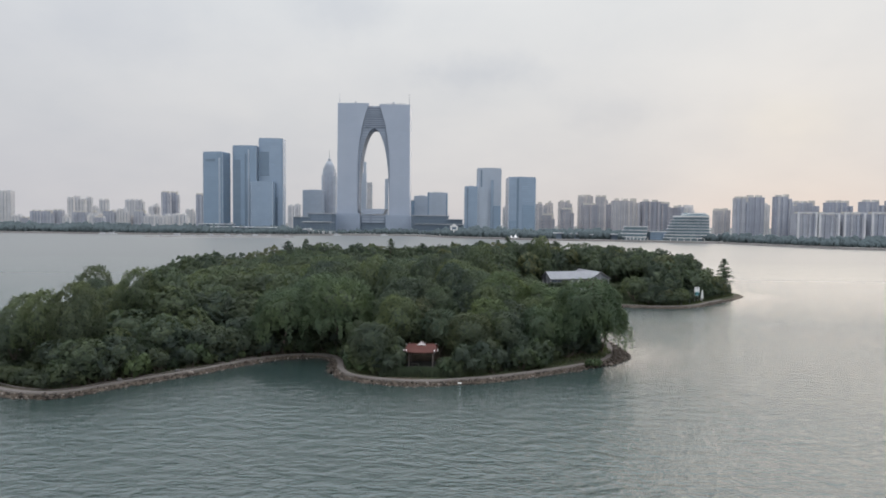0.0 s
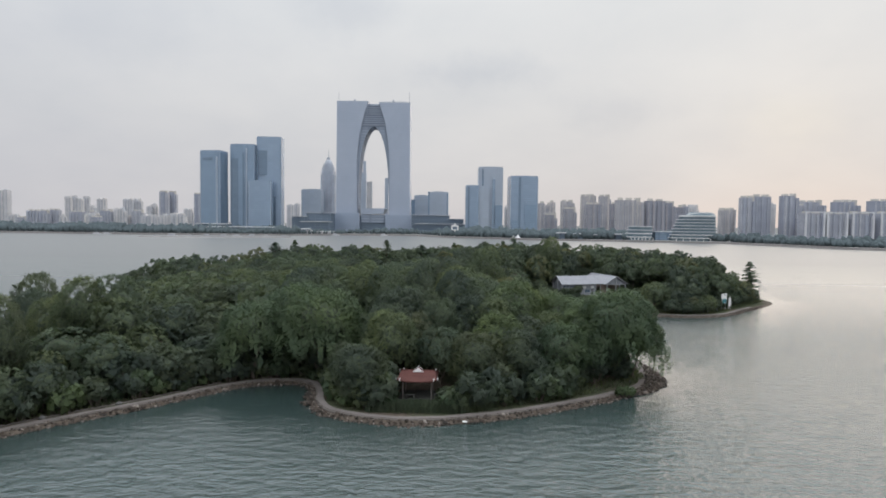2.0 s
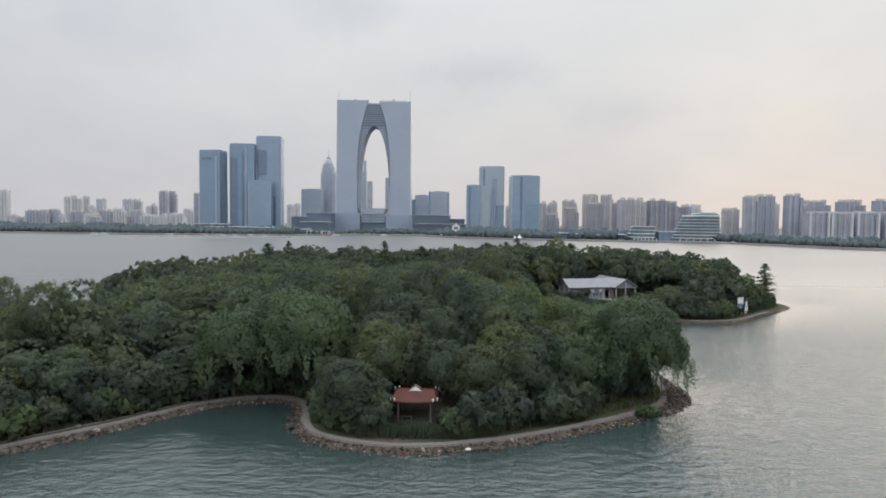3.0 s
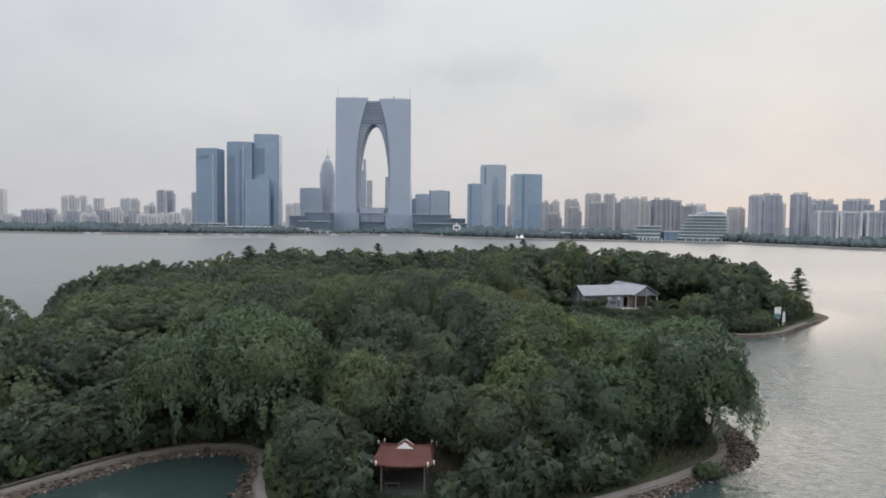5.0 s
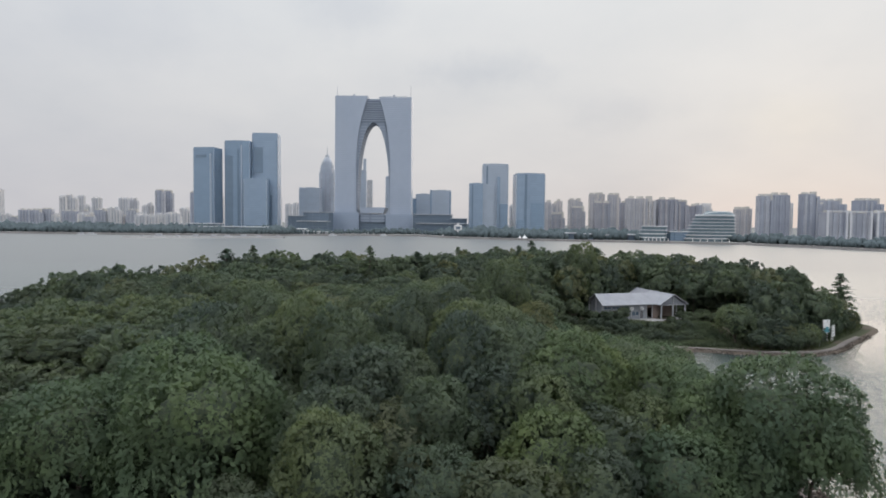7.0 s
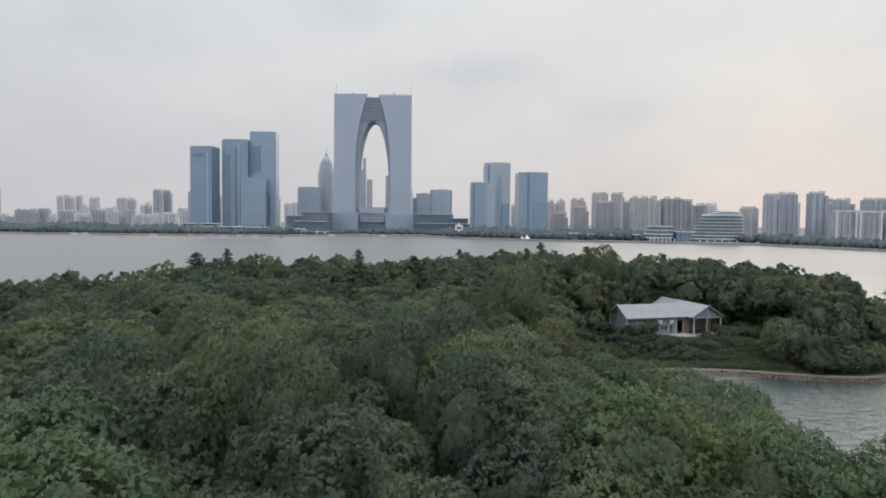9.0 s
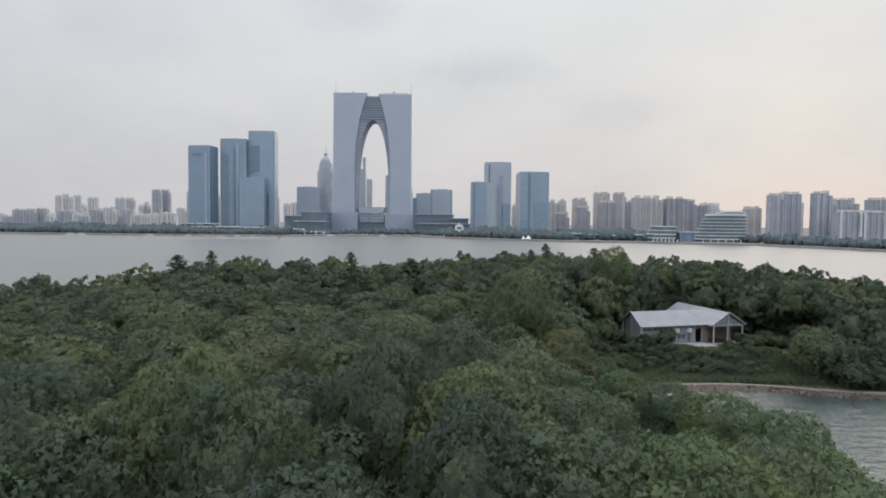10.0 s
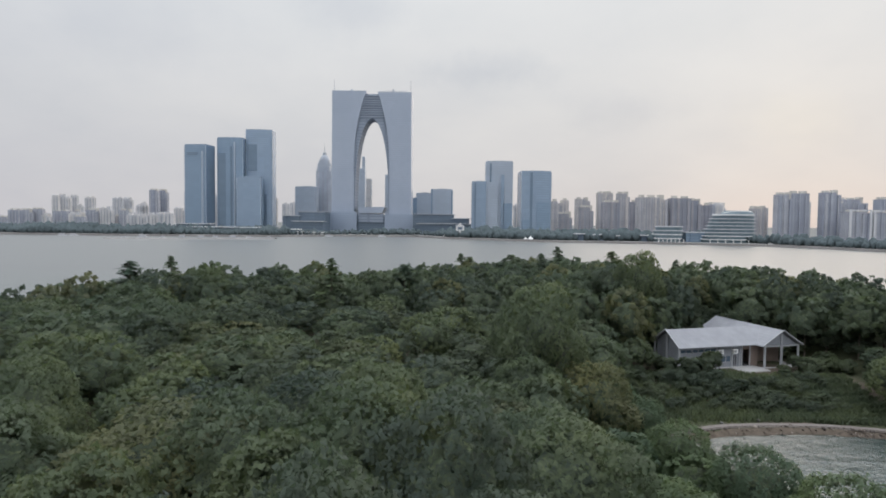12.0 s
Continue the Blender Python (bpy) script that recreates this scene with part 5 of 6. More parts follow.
    bmesh.ops.transform(b, matrix=Matrix.Rotation(math.pi / 2, 4, "Z"), verts=b.verts)
    part("gable", b, M_BOARD, t, "triangular boarded gable")
    b = bmesh.new()
    gable_roof(b, 0, wing, 0, half, ez, rz)
    part("roof", b, M_METAL_ROOF, t, "pale grey sheet-metal roof")
    b = bmesh.new()
    gable_roof(b, -w1, -w0, 0, wh, ez, rz + 0.06)
    bmesh.ops.transform(b, matrix=Matrix.Translation((wing, 0, 0)) @ Matrix.Rotation(-math.pi / 2, 4, "Z"), verts=b.verts)
    part("wing_roof", b, M_METAL_ROOF, t, "pale grey sheet-metal cross roof")
    # pale barge boards along the gable edges
    for p, q in (((wing, w0, rz + 0.08), (wing - wh, w0, ez + 0.02)), ((wing, w0, rz + 0.08), (wing + wh, w0, ez + 0.02)), ((0, 0, rz + 0.02), (0, -half, ez - 0.02)), ((0, 0, rz + 0.02), (0, half, ez - 0.02))):
        b = bmesh.new()
        rod(b, p, q, 0.13, 0.13, 4)
        part("barge_board", b, M_TRIM, t)
    for x in (8.9, 11.9):
        u = thing("air_conditioner", "white air-conditioner outdoor unit on the house wall", "air conditioner", group="outdoor units on the house")
        u.matrix_world = pose(ox, oy, gz, 0, 0, HOUSE_TURN) @ pose(x * HOUSE_STRETCH, -wall, 2.55)
        b = bmesh.new()
        box(b, -0.5, 0.5, -0.55, -0.15, 0, 0.8, 0.03)
        part("casing", b, M_WHITE, u)
        b = bmesh.new()
        bmesh.ops.create_cone(b, segments=16, radius1=0.28, radius2=0.28, depth=0.02, cap_ends=True, matrix=Matrix.Translation((-0.1, -0.562, 0.4)) @ Matrix.Rotation(math.pi / 2, 4, "X"))
        part("fan_grille", b, M_TRIM, u)
        b = bmesh.new()
        for dx in (-0.38, 0.38):
            box(b, dx - 0.03, dx + 0.03, -0.55, 0.0, -0.06, 0)
        part("bracket", b, M_TRIM, u)


house()


# ---------------------------------------------------------------- billboards on the point
M_SIGN_TEAL = plain("teal_print", (0.10, 0.33, 0.38), 0.6, grain=3, amount=0.15, bump=0)
M_SIGN_BACK = plain("sign_frame", (0.35, 0.36, 0.37), 0.6, grain=3, amount=0.2)


def billboard(x, y, turn, width, label, two_tone):
    g = float(ground_height([(x, y)])[0])
    t = thing("billboard", label, "billboard", (x, y, g), turn, "billboards on the point")
    z0, z1 = 2.4, 5.6
    bm = bmesh.new()
    if two_tone:
        box(bm, -width / 2, width / 2, -0.12, 0.12, z0, z1, 0.02)
    else:
        slab_xz(bm, [(-width / 2, 1.3), (width / 2, 1.3), (0.12, z1 - 0.4), (-0.12, z1 - 0.4)], -0.12, 0.12)
    part("board", bm, M_WHITE, t)
    if two_tone:
        bm = bmesh.new()
        slab_xz(bm, [(-width / 2 + 0.1, z0 + 0.08), (width / 2 - 0.1, z0 + 0.08), (width / 2 - 0.1, z0 + 1.0), (0.2, z0 + 1.5), (-width / 2 + 0.1, z0 + 1.1)], -0.135, -0.125)
        part("print", bm, M_SIGN_TEAL, t, "teal printed lower band")
    else:
        for z, w in ((1.75, 0.26), (2.45, 0.17), (3.15, 0.10)):
            bm = bmesh.new()
            box(bm, -width * w, width * w, -0.135, -0.125, z, z + 0.34)
            part("print", bm, M_SIGN_BACK, t, "plain grey printed bar")
    for sx in (-0.32, 0.32):
        bm = bmesh.new()
        rod(bm, (sx * width, 0.22, -0.4), (sx * width * (1.0 if two_tone else 0.3), 0.22, z1 - (0.2 if two_tone else 1.4)), 0.11, 0.11, 8)
        part("leg", bm, M_WHITE, t)
    bm = bmesh.new()
    reach = width / 2 - 0.1 if two_tone else width * 0.3
    box(bm, -reach, reach, 0.13, 0.32, z0 + 0.2, z0 + 0.35)
    part("cross_rail", bm, M_SIGN_BACK, t)


billboard(93.6, 229.4, 22, 2.3, "white and teal billboard on two white legs by the shore", True)
billboard(96.0, 230.4, 40, 1.9, "tapering white sign board with grey bars on two legs", False)


def marker_posts():
    """Short white posts along the point."""
    first = None
    for x, y in ((77, 221.4), (80, 220.9), (83.4, 221.2), (85.0, 221.8), (89, 224.2)):
        m = pose(x, y, float(ground_height([(x, y)])[0]))
        if first is None:
            first = thing("marker_post", "short white post beside the shore path", "post", group="posts on the point")
            bm = bmesh.new()
            rod(bm, (0, 0, -0.3), (0, 0, 1.0), 0.10, 0.09, 8)
            part("shaft", bm, M_TRIM, first)
            bm = bmesh.new()
            bmesh.ops.create_icosphere(bm, subdivisions=2, radius=0.13, matrix=Matrix.Translation((0, 0, 1.05)))
            part("cap", bm, M_TRIM, first)
            first.matrix_basis = m
        else:
            copy_thing(first, m)


marker_posts()


def path_stones():
    """Pale seat stones and bits of litter beside the path."""
    rng = np.random.default_rng(17)
    made = None
    for x, y, s in ((-57.4, 109.6, 1.0), (-50.4, 117.0, 0.8), (-42.8, 124.0, 0.6), (-66, 105.5, 0.7), (9, 120.2, 0.6), (33.5, 134.2, 0.5), (46, 222.4, 0.7), (40, 221, 0.6), (58, 222.5, 0.6)):
        m = pose(x, y, float(ground_height([(x, y)])[0]) - 0.02, 0, 0, rng.uniform(0, 180)) @ Matrix.Diagonal((s, s, s, 1))
        if made is None:
            bm = bmesh.new()
            bmesh.ops.create_icosphere(bm, subdivisions=2, radius=0.5)
            for v in bm.verts:
                v.co = Vector((v.co.x * 1.3, v.co.y * 0.8, max(v.co.z, -0.25) * 0.8 + 0.2)) * (1 + 0.12 * noise.noise(v.co * 3))
            made = part("seat_stone", bm, M_STONE)
            made.matrix_basis = m
            tagged(made, "grey rounded seat stone on the grass verge", "stone", group="seat stones by the path")
        else:
            copy_thing(made, m)
    bm = bmesh.new()
    box(bm, -0.34, 0.34, -0.16, 0.16, -0.05, 0.16, 0.05)
    b = part("foam_block", bm, M_WHITE)
    b.matrix_world = pose(2.8, 111.6, 0.3, 8, 4, 12)
    tagged(b, "washed-up white foam block lying on the rubble", "litter")


path_stones()


# ---------------------------------------------------------------- the far shore
CITY_Z = 2.4
SHORELINE = [(-4800, 1300), (-1500, 1130), (-900, 1105), (-640, 1095), (-520, 1090), (-290, 1120), (-196, 1195), (-58, 1208), (-8, 1120), (86, 1050), (160, 1010), (240, 1000), (313, 985), (372, 960), (418, 945), (459, 868), (497, 776), (560, 735), (1500, 560), (4800, 400)]
M_CITY_SOIL = plain("city_ground", (0.16, 0.165, 0.16), 0.95, grain=0.01, amount=0.3, bump=0)


def city_ground():
    bm = bmesh.new()
    lo = [bm.verts.new((x, y, -1.0)) for x, y in SHORELINE]
    hi = [bm.verts.new((x, y, 2.4)) for x, y in SHORELINE]
    back = [bm.verts.new((x, 5600, 2.4)) for x, _ in SHORELINE]
    for i in range(len(SHORELINE) - 1):
        bm.faces.new((lo[i], lo[i + 1], hi[i + 1], hi[i]))
        bm.faces.new((hi[i], hi[i + 1], back[i + 1], back[i]))
    tagged(part("city_ground", bm, M_CITY_SOIL), "flat grey ground of the city behind the lake shore", "ground", kind="structure")
    bm = bmesh.new()
    for (x0, y0), (x1, y1) in zip(SHORELINE[1:-1], SHORELINE[2:-1]):
        vs = [bm.verts.new(p) for p in ((x0, y0 - 2, -0.5), (x1, y1 - 2, -0.5), (x1, y1 - 2, 2.9), (x0, y0 - 2, 2.9), (x0, y0 + 12, 2.9), (x1, y1 + 12, 2.9))]
        bm.faces.new(vs[:4])
        bm.faces.new((vs[3], vs[2], vs[5], vs[4]))
    tagged(part("quay", bm, M_QUAY), "pale stone quay and promenade along the far shore", "quay", kind="structure")


city_ground()


def shoreline_y(x):
    return float(np.interp(x, [p[0] for p in SHORELINE], [p[1] for p in SHORELINE]))


def far_wood():
    """The belt of trees along the far shore, its crowns grown together."""
    rng = np.random.default_rng(77)
    iv, jf = ICO[2]
    shapes = []
    for k in range(9):
        r2 = np.random.default_rng(90 + k)
        shapes.append(iv * r2.uniform(0.62, 1.28, len(iv))[:, None])
    V, T, nv = [], [], 0

    def put(x, y, r, h):
        nonlocal nv
        v = shapes[int(rng.integers(0, 9))]
        a = rng.uniform(0, 6.28)
        ca, sa = math.cos(a) * r, math.sin(a) * r
        w = np.stack([v[:, 0] * ca - v[:, 1] * sa, v[:, 0] * sa + v[:, 1] * ca, v[:, 2] * h * 0.56], 1) + np.array([x, y, CITY_Z + h * 0.46])
        V.append(w); T.append(jf + nv); nv += len(w)

    for _ in range(3200):
        x = rng.uniform(-1100, 860)
        plaza = -285 < x < -15
        if plaza and rng.uniform() < 0.45:
            continue
        back = rng.uniform(0, 1) ** 1.4
        if 185 < x < 300 and back < 0.22:
            continue
        if 290 < x < 440:
            y = shoreline_y(x) + 74 + 80 * back
        elif plaza:
            y = shoreline_y(x) + 42 + 80 * back
        else:
            y = shoreline_y(x) + 15 + 75 * back
        h = (8.5 + 5.5 * back + 2.5 * math.sin(x * 0.021) * math.sin(x * 0.0137 + 1)) * rng.uniform(0.8, 1.2) * (0.7 if plaza else 1.0)
        put(x, y, h * rng.uniform(0.30, 0.52), h)
    ob = new("far_wood", array_mesh("far_wood", np.concatenate(V), None, np.concatenate(T), M_FAR_HAZED, True))
    tagged(ob, "dark green belt of trees along the far shore with haze in its colour", "woodland", kind="stuff")


far_wood()

# city glass and wall colours are lifted and blued to carry the distance haze
M_GATE = curtain("gate_glass", (0.392, 0.446, 0.535), (0.348, 0.397, 0.479), 4.4, 1.6, 0.25, 0.25, 0.3, 0.02)
M_GATE_IN = curtain("gate_louvres", (0.295, 0.340, 0.410), (0.235, 0.272, 0.330), 6.6, 40.0, 0.4, 0.2, 0.4, 0.05)
for socket, value in (("Specular IOR Level", 0.25), ("Metallic", 0.0), ("Roughness", 0.7)):
    M_GATE_IN.node_tree.nodes["Principled BSDF"].inputs[socket].default_value = value
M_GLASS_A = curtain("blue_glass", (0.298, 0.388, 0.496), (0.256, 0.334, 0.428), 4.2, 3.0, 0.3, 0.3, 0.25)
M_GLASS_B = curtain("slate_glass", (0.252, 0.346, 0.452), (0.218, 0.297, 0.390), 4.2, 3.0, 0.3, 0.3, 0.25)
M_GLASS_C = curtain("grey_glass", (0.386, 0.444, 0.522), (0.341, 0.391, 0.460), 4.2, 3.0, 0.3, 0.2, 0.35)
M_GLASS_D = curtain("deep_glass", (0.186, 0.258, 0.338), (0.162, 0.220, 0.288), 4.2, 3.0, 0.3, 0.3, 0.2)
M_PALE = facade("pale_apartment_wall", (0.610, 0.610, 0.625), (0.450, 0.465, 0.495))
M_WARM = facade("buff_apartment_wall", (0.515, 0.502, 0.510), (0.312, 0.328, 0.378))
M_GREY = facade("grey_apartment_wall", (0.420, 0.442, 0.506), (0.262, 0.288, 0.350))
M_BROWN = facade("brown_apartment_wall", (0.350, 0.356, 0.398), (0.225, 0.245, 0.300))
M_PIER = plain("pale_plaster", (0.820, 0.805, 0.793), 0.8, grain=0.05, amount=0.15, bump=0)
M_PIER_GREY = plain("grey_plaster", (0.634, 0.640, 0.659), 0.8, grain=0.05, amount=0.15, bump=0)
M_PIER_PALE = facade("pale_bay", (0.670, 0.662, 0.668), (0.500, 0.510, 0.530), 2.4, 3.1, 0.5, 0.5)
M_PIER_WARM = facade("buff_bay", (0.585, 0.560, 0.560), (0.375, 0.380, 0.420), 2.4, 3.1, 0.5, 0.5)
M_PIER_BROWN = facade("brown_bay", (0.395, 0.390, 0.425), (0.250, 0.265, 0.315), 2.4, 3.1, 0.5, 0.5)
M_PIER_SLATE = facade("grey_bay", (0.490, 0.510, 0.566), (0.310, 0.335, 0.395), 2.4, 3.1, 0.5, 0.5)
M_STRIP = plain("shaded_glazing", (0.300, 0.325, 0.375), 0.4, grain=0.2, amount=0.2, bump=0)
M_HALL_GLASS = plain("teal_glazing", (0.135, 0.190, 0.220), 0.45, grain=0.15, amount=0.25, bump=0)
M_ROOF_BOX = plain("buff_roof_box", (0.560, 0.535, 0.490), 0.8, grain=0.1, amount=0.15, bump=0)
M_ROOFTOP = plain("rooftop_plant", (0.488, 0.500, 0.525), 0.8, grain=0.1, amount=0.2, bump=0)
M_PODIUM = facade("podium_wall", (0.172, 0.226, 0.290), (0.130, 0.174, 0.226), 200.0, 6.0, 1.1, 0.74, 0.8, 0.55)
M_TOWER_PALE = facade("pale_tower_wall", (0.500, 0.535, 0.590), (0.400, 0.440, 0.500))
M_GATE_FOOT = curtain("gate_foot_glass", (0.330, 0.392, 0.490), (0.290, 0.345, 0.435), 4.4, 1.6, 0.25, 0.25, 0.3, 0.02)


def gate_tower():
    """The twin-legged arch tower, 300 m high, its legs meeting over a pointed opening."""
    t = thing("arch_skyscraper", "huge blue-grey glass arch skyscraper with two joined legs", "skyscraper", (-172.6, 1480, CITY_Z))
    top, half = 303.0, 85.0
    depth = 62.0

    def inner(z):
        """Half width between the inner edges of the outer skins."""
        s = min(1.0, max(0.0, (top - z) / 165.0))
        return 11.5 + 26.5 * (1 - (1 - s) ** 2.3)

    def opening(z):
        """Half width of the pointed arch."""
        apex = 245.0
        s = min(1.0, max(0.0, (apex - z) / 215.0))
        return 36.5 * (1 - (1 - s) ** 3.0) ** 0.54

    zs = [top * i / 44 for i in range(45)]
    for sgn in (-1, 1):
        bm = bmesh.new()
        tip = top if sgn < 0 else top - 2.5
        outline = [(sgn * (half + 1.2), 0.0), (sgn * half, tip)] + [(sgn * inner(z), min(z, tip)) for z in reversed(zs)]
        slab_xz(bm, outline, -depth / 2, depth / 2)
        part("leg", bm, M_GATE, t, "glass-clad leg of the arch")
    # recessed louvred surface behind the skins, with the opening through it
    ap = 245.0
    zz = [ap * (1 - (1 - i / 48) ** 2) for i in range(49)]
    for sgn in (-1, 1):
        bm = bmesh.new()
        y0, y1 = -depth / 2 + 5, depth / 2 - 5
        rings = []
        for z in zz:
            xo, xi = sgn * (inner(z) + 3), sgn * opening(z)
            rings.append([bm.verts.new(p) for p in ((xo, y0, z), (xi, y0, z), (xi, y1, z), (xo, y1, z))])
        for p, q in zip(rings, rings[1:]):
            for k in range(4):
                bm.faces.new((p[k], p[(k + 1) % 4], q[(k + 1) % 4], q[k]))
        bm.faces.new(rings[0])
        bm.faces.new(rings[-1])
        bmesh.ops.recalc_face_normals(bm, faces=bm.faces)
        part("arch_lining", bm, M_GATE_IN, t, "darker louvred lining of the arch")
    bm = bmesh.new()
    box(bm, -30, 30, -depth / 2 + 5, depth / 2 - 5, ap, top - 6)
    part("lintel", bm, M_GATE_IN, t, "darker louvred lintel over the arch")
    for i in range(26):
        z = 170 + i * 4.9
        bm = bmesh.new()
        if z < ap:
            continue
        w = inner(z) - 0.3
        box(bm, -w, w, -depth / 2 + 2.5, -depth / 2 + 4.9, z, z + 1.5)
        part("louvre", bm, M_GATE, t)
    bm = bmesh.new()
    slab_xz(bm, [(-24, 42), (24, 42), (29, 55), (-29, 55)], -depth / 2 - 4, depth / 2 - 8)
    part("entrance_canopy", bm, M_GATE, t, "wedge-shaped glass canopy between the legs")
    bm = bmesh.new()
    box(bm, -35, 35, -depth / 2 + 2, depth / 2 - 8, 0, 38)
    part("entrance_hall", bm, M_PODIUM, t)
    bm = bmesh.new()
    box(bm, -27, 27, -depth / 2 - 1, -depth / 2 + 1.9, 22, 41)
    part("entrance_front", bm, M_GATE_IN, t)
    for sgn in (-1, 1):
        bm = bmesh.new()
        x = sgn * (half - 2.5)
        rod(bm, (x, -20, top - 3), (x, -20, top + 24), 0.7, 0.4, 6)
        part("mast", bm, M_ROOFTOP, t)
        bm = bmesh.new()
        xx = sgn * 45
        box(bm, xx - 2, xx + 2, -22, -16, top - 3, top + 5)
        rod(bm, (xx - sgn * 30, -20, top + 1.0), (xx + sgn * 30, -20, top + 1.6), 0.5, 0.5, 5)
        part("maintenance_crane", bm, M_ROOFTOP, t)
    for sgn in (-1, 1):
        bm = bmesh.new()
        box(bm, sgn * 60 - 30, sgn * 60 + 30, -depth / 2 - 10, -depth / 2 - 0.1, 0, 44 if sgn < 0 else 40)
        part("foot", bm, M_GATE_FOOT, t, "darker glass hall at the foot")


gate_tower()


def office_tower(x, y, w, h, mat, label, depth=None, turn=0.0, notch=None, stripes=(), curved=0.0, crown=True, lower=None):
    """A glass office tower: shaft, dark recessed strips, parapet and plant room."""
    t = thing("office_tower", label, "skyscraper", (x, y, CITY_Z), turn, "office towers by the lake")
    d = depth or w * 0.8
    n = 8
    front = [(-w / 2 + w * i / n, -d / 2 - curved * math.sin(math.pi * i / n)) for i in range(n + 1)]
    outline = front + [(w / 2, d / 2), (-w / 2, d / 2)]
    bm = bmesh.new()
    prism(bm, outline, 0, h - CITY_Z - (3 if crown else 0))
    part("shaft", bm, mat, t)
    for u, ww, z0, z1, m in stripes:
        bm = bmesh.new()
        c = -curved * math.sin(math.pi * (u / w + 0.5))
        box(bm, u - ww / 2, u + ww / 2, -d / 2 + c - 1.2, -d / 2 + 1.0, z0, z1)
        part("glazed_strip", bm, m, t, "contrasting vertical strip of glazing")
    if crown:
        bm = bmesh.new()
        prism(bm, [(px * 0.985, py * 0.985) for px, py in outline], h - CITY_Z - 3, h - CITY_Z)
        part("parapet", bm, mat, t)
        bm = bmesh.new()
        box(bm, -w * 0.2, w * 0.25, -d * 0.2, d * 0.3, h - CITY_Z, h - CITY_Z + 1.6)
        part("plant_room", bm, M_ROOFTOP, t)
    for i in (0, 1):
        bm = bmesh.new()
        xx = (-w / 2, w / 2)[i]
        box(bm, xx - 0.5, xx + 0.5, -d / 2 - 0.5, -d / 2 + 0.6, 0, h - CITY_Z - 3)
        part("corner_fin", bm, M_GLASS_C, t)
    return t


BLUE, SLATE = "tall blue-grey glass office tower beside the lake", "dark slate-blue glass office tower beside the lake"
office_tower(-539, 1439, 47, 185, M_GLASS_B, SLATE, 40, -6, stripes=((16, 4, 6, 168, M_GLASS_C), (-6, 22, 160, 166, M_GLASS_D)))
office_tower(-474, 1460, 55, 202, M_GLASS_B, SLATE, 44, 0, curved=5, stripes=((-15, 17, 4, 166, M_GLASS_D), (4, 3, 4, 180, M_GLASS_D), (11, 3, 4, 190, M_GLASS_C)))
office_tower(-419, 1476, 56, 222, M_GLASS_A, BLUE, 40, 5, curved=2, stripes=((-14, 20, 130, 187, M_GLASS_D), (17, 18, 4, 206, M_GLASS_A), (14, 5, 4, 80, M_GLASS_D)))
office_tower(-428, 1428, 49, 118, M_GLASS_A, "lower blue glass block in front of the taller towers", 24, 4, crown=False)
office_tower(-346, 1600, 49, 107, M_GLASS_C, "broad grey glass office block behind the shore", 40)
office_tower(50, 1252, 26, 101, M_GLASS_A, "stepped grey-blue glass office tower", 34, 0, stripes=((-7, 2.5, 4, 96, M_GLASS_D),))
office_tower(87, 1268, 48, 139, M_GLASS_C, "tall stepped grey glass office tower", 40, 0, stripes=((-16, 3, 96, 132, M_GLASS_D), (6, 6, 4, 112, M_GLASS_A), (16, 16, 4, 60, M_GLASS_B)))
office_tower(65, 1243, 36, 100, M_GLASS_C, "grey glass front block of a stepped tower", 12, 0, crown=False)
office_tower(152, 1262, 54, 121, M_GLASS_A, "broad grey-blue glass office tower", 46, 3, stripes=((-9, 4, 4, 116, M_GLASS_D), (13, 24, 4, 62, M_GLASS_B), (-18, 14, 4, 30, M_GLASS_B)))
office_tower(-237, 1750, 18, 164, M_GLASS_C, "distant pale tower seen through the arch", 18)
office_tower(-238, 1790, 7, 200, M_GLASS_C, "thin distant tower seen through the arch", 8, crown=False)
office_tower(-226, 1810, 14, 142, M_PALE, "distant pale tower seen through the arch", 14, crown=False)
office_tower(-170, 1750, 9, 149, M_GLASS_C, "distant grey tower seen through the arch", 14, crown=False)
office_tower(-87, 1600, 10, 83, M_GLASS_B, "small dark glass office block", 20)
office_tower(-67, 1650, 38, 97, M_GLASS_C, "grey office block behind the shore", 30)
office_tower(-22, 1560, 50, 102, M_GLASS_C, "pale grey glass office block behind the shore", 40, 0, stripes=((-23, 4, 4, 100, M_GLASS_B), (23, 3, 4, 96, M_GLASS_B)))


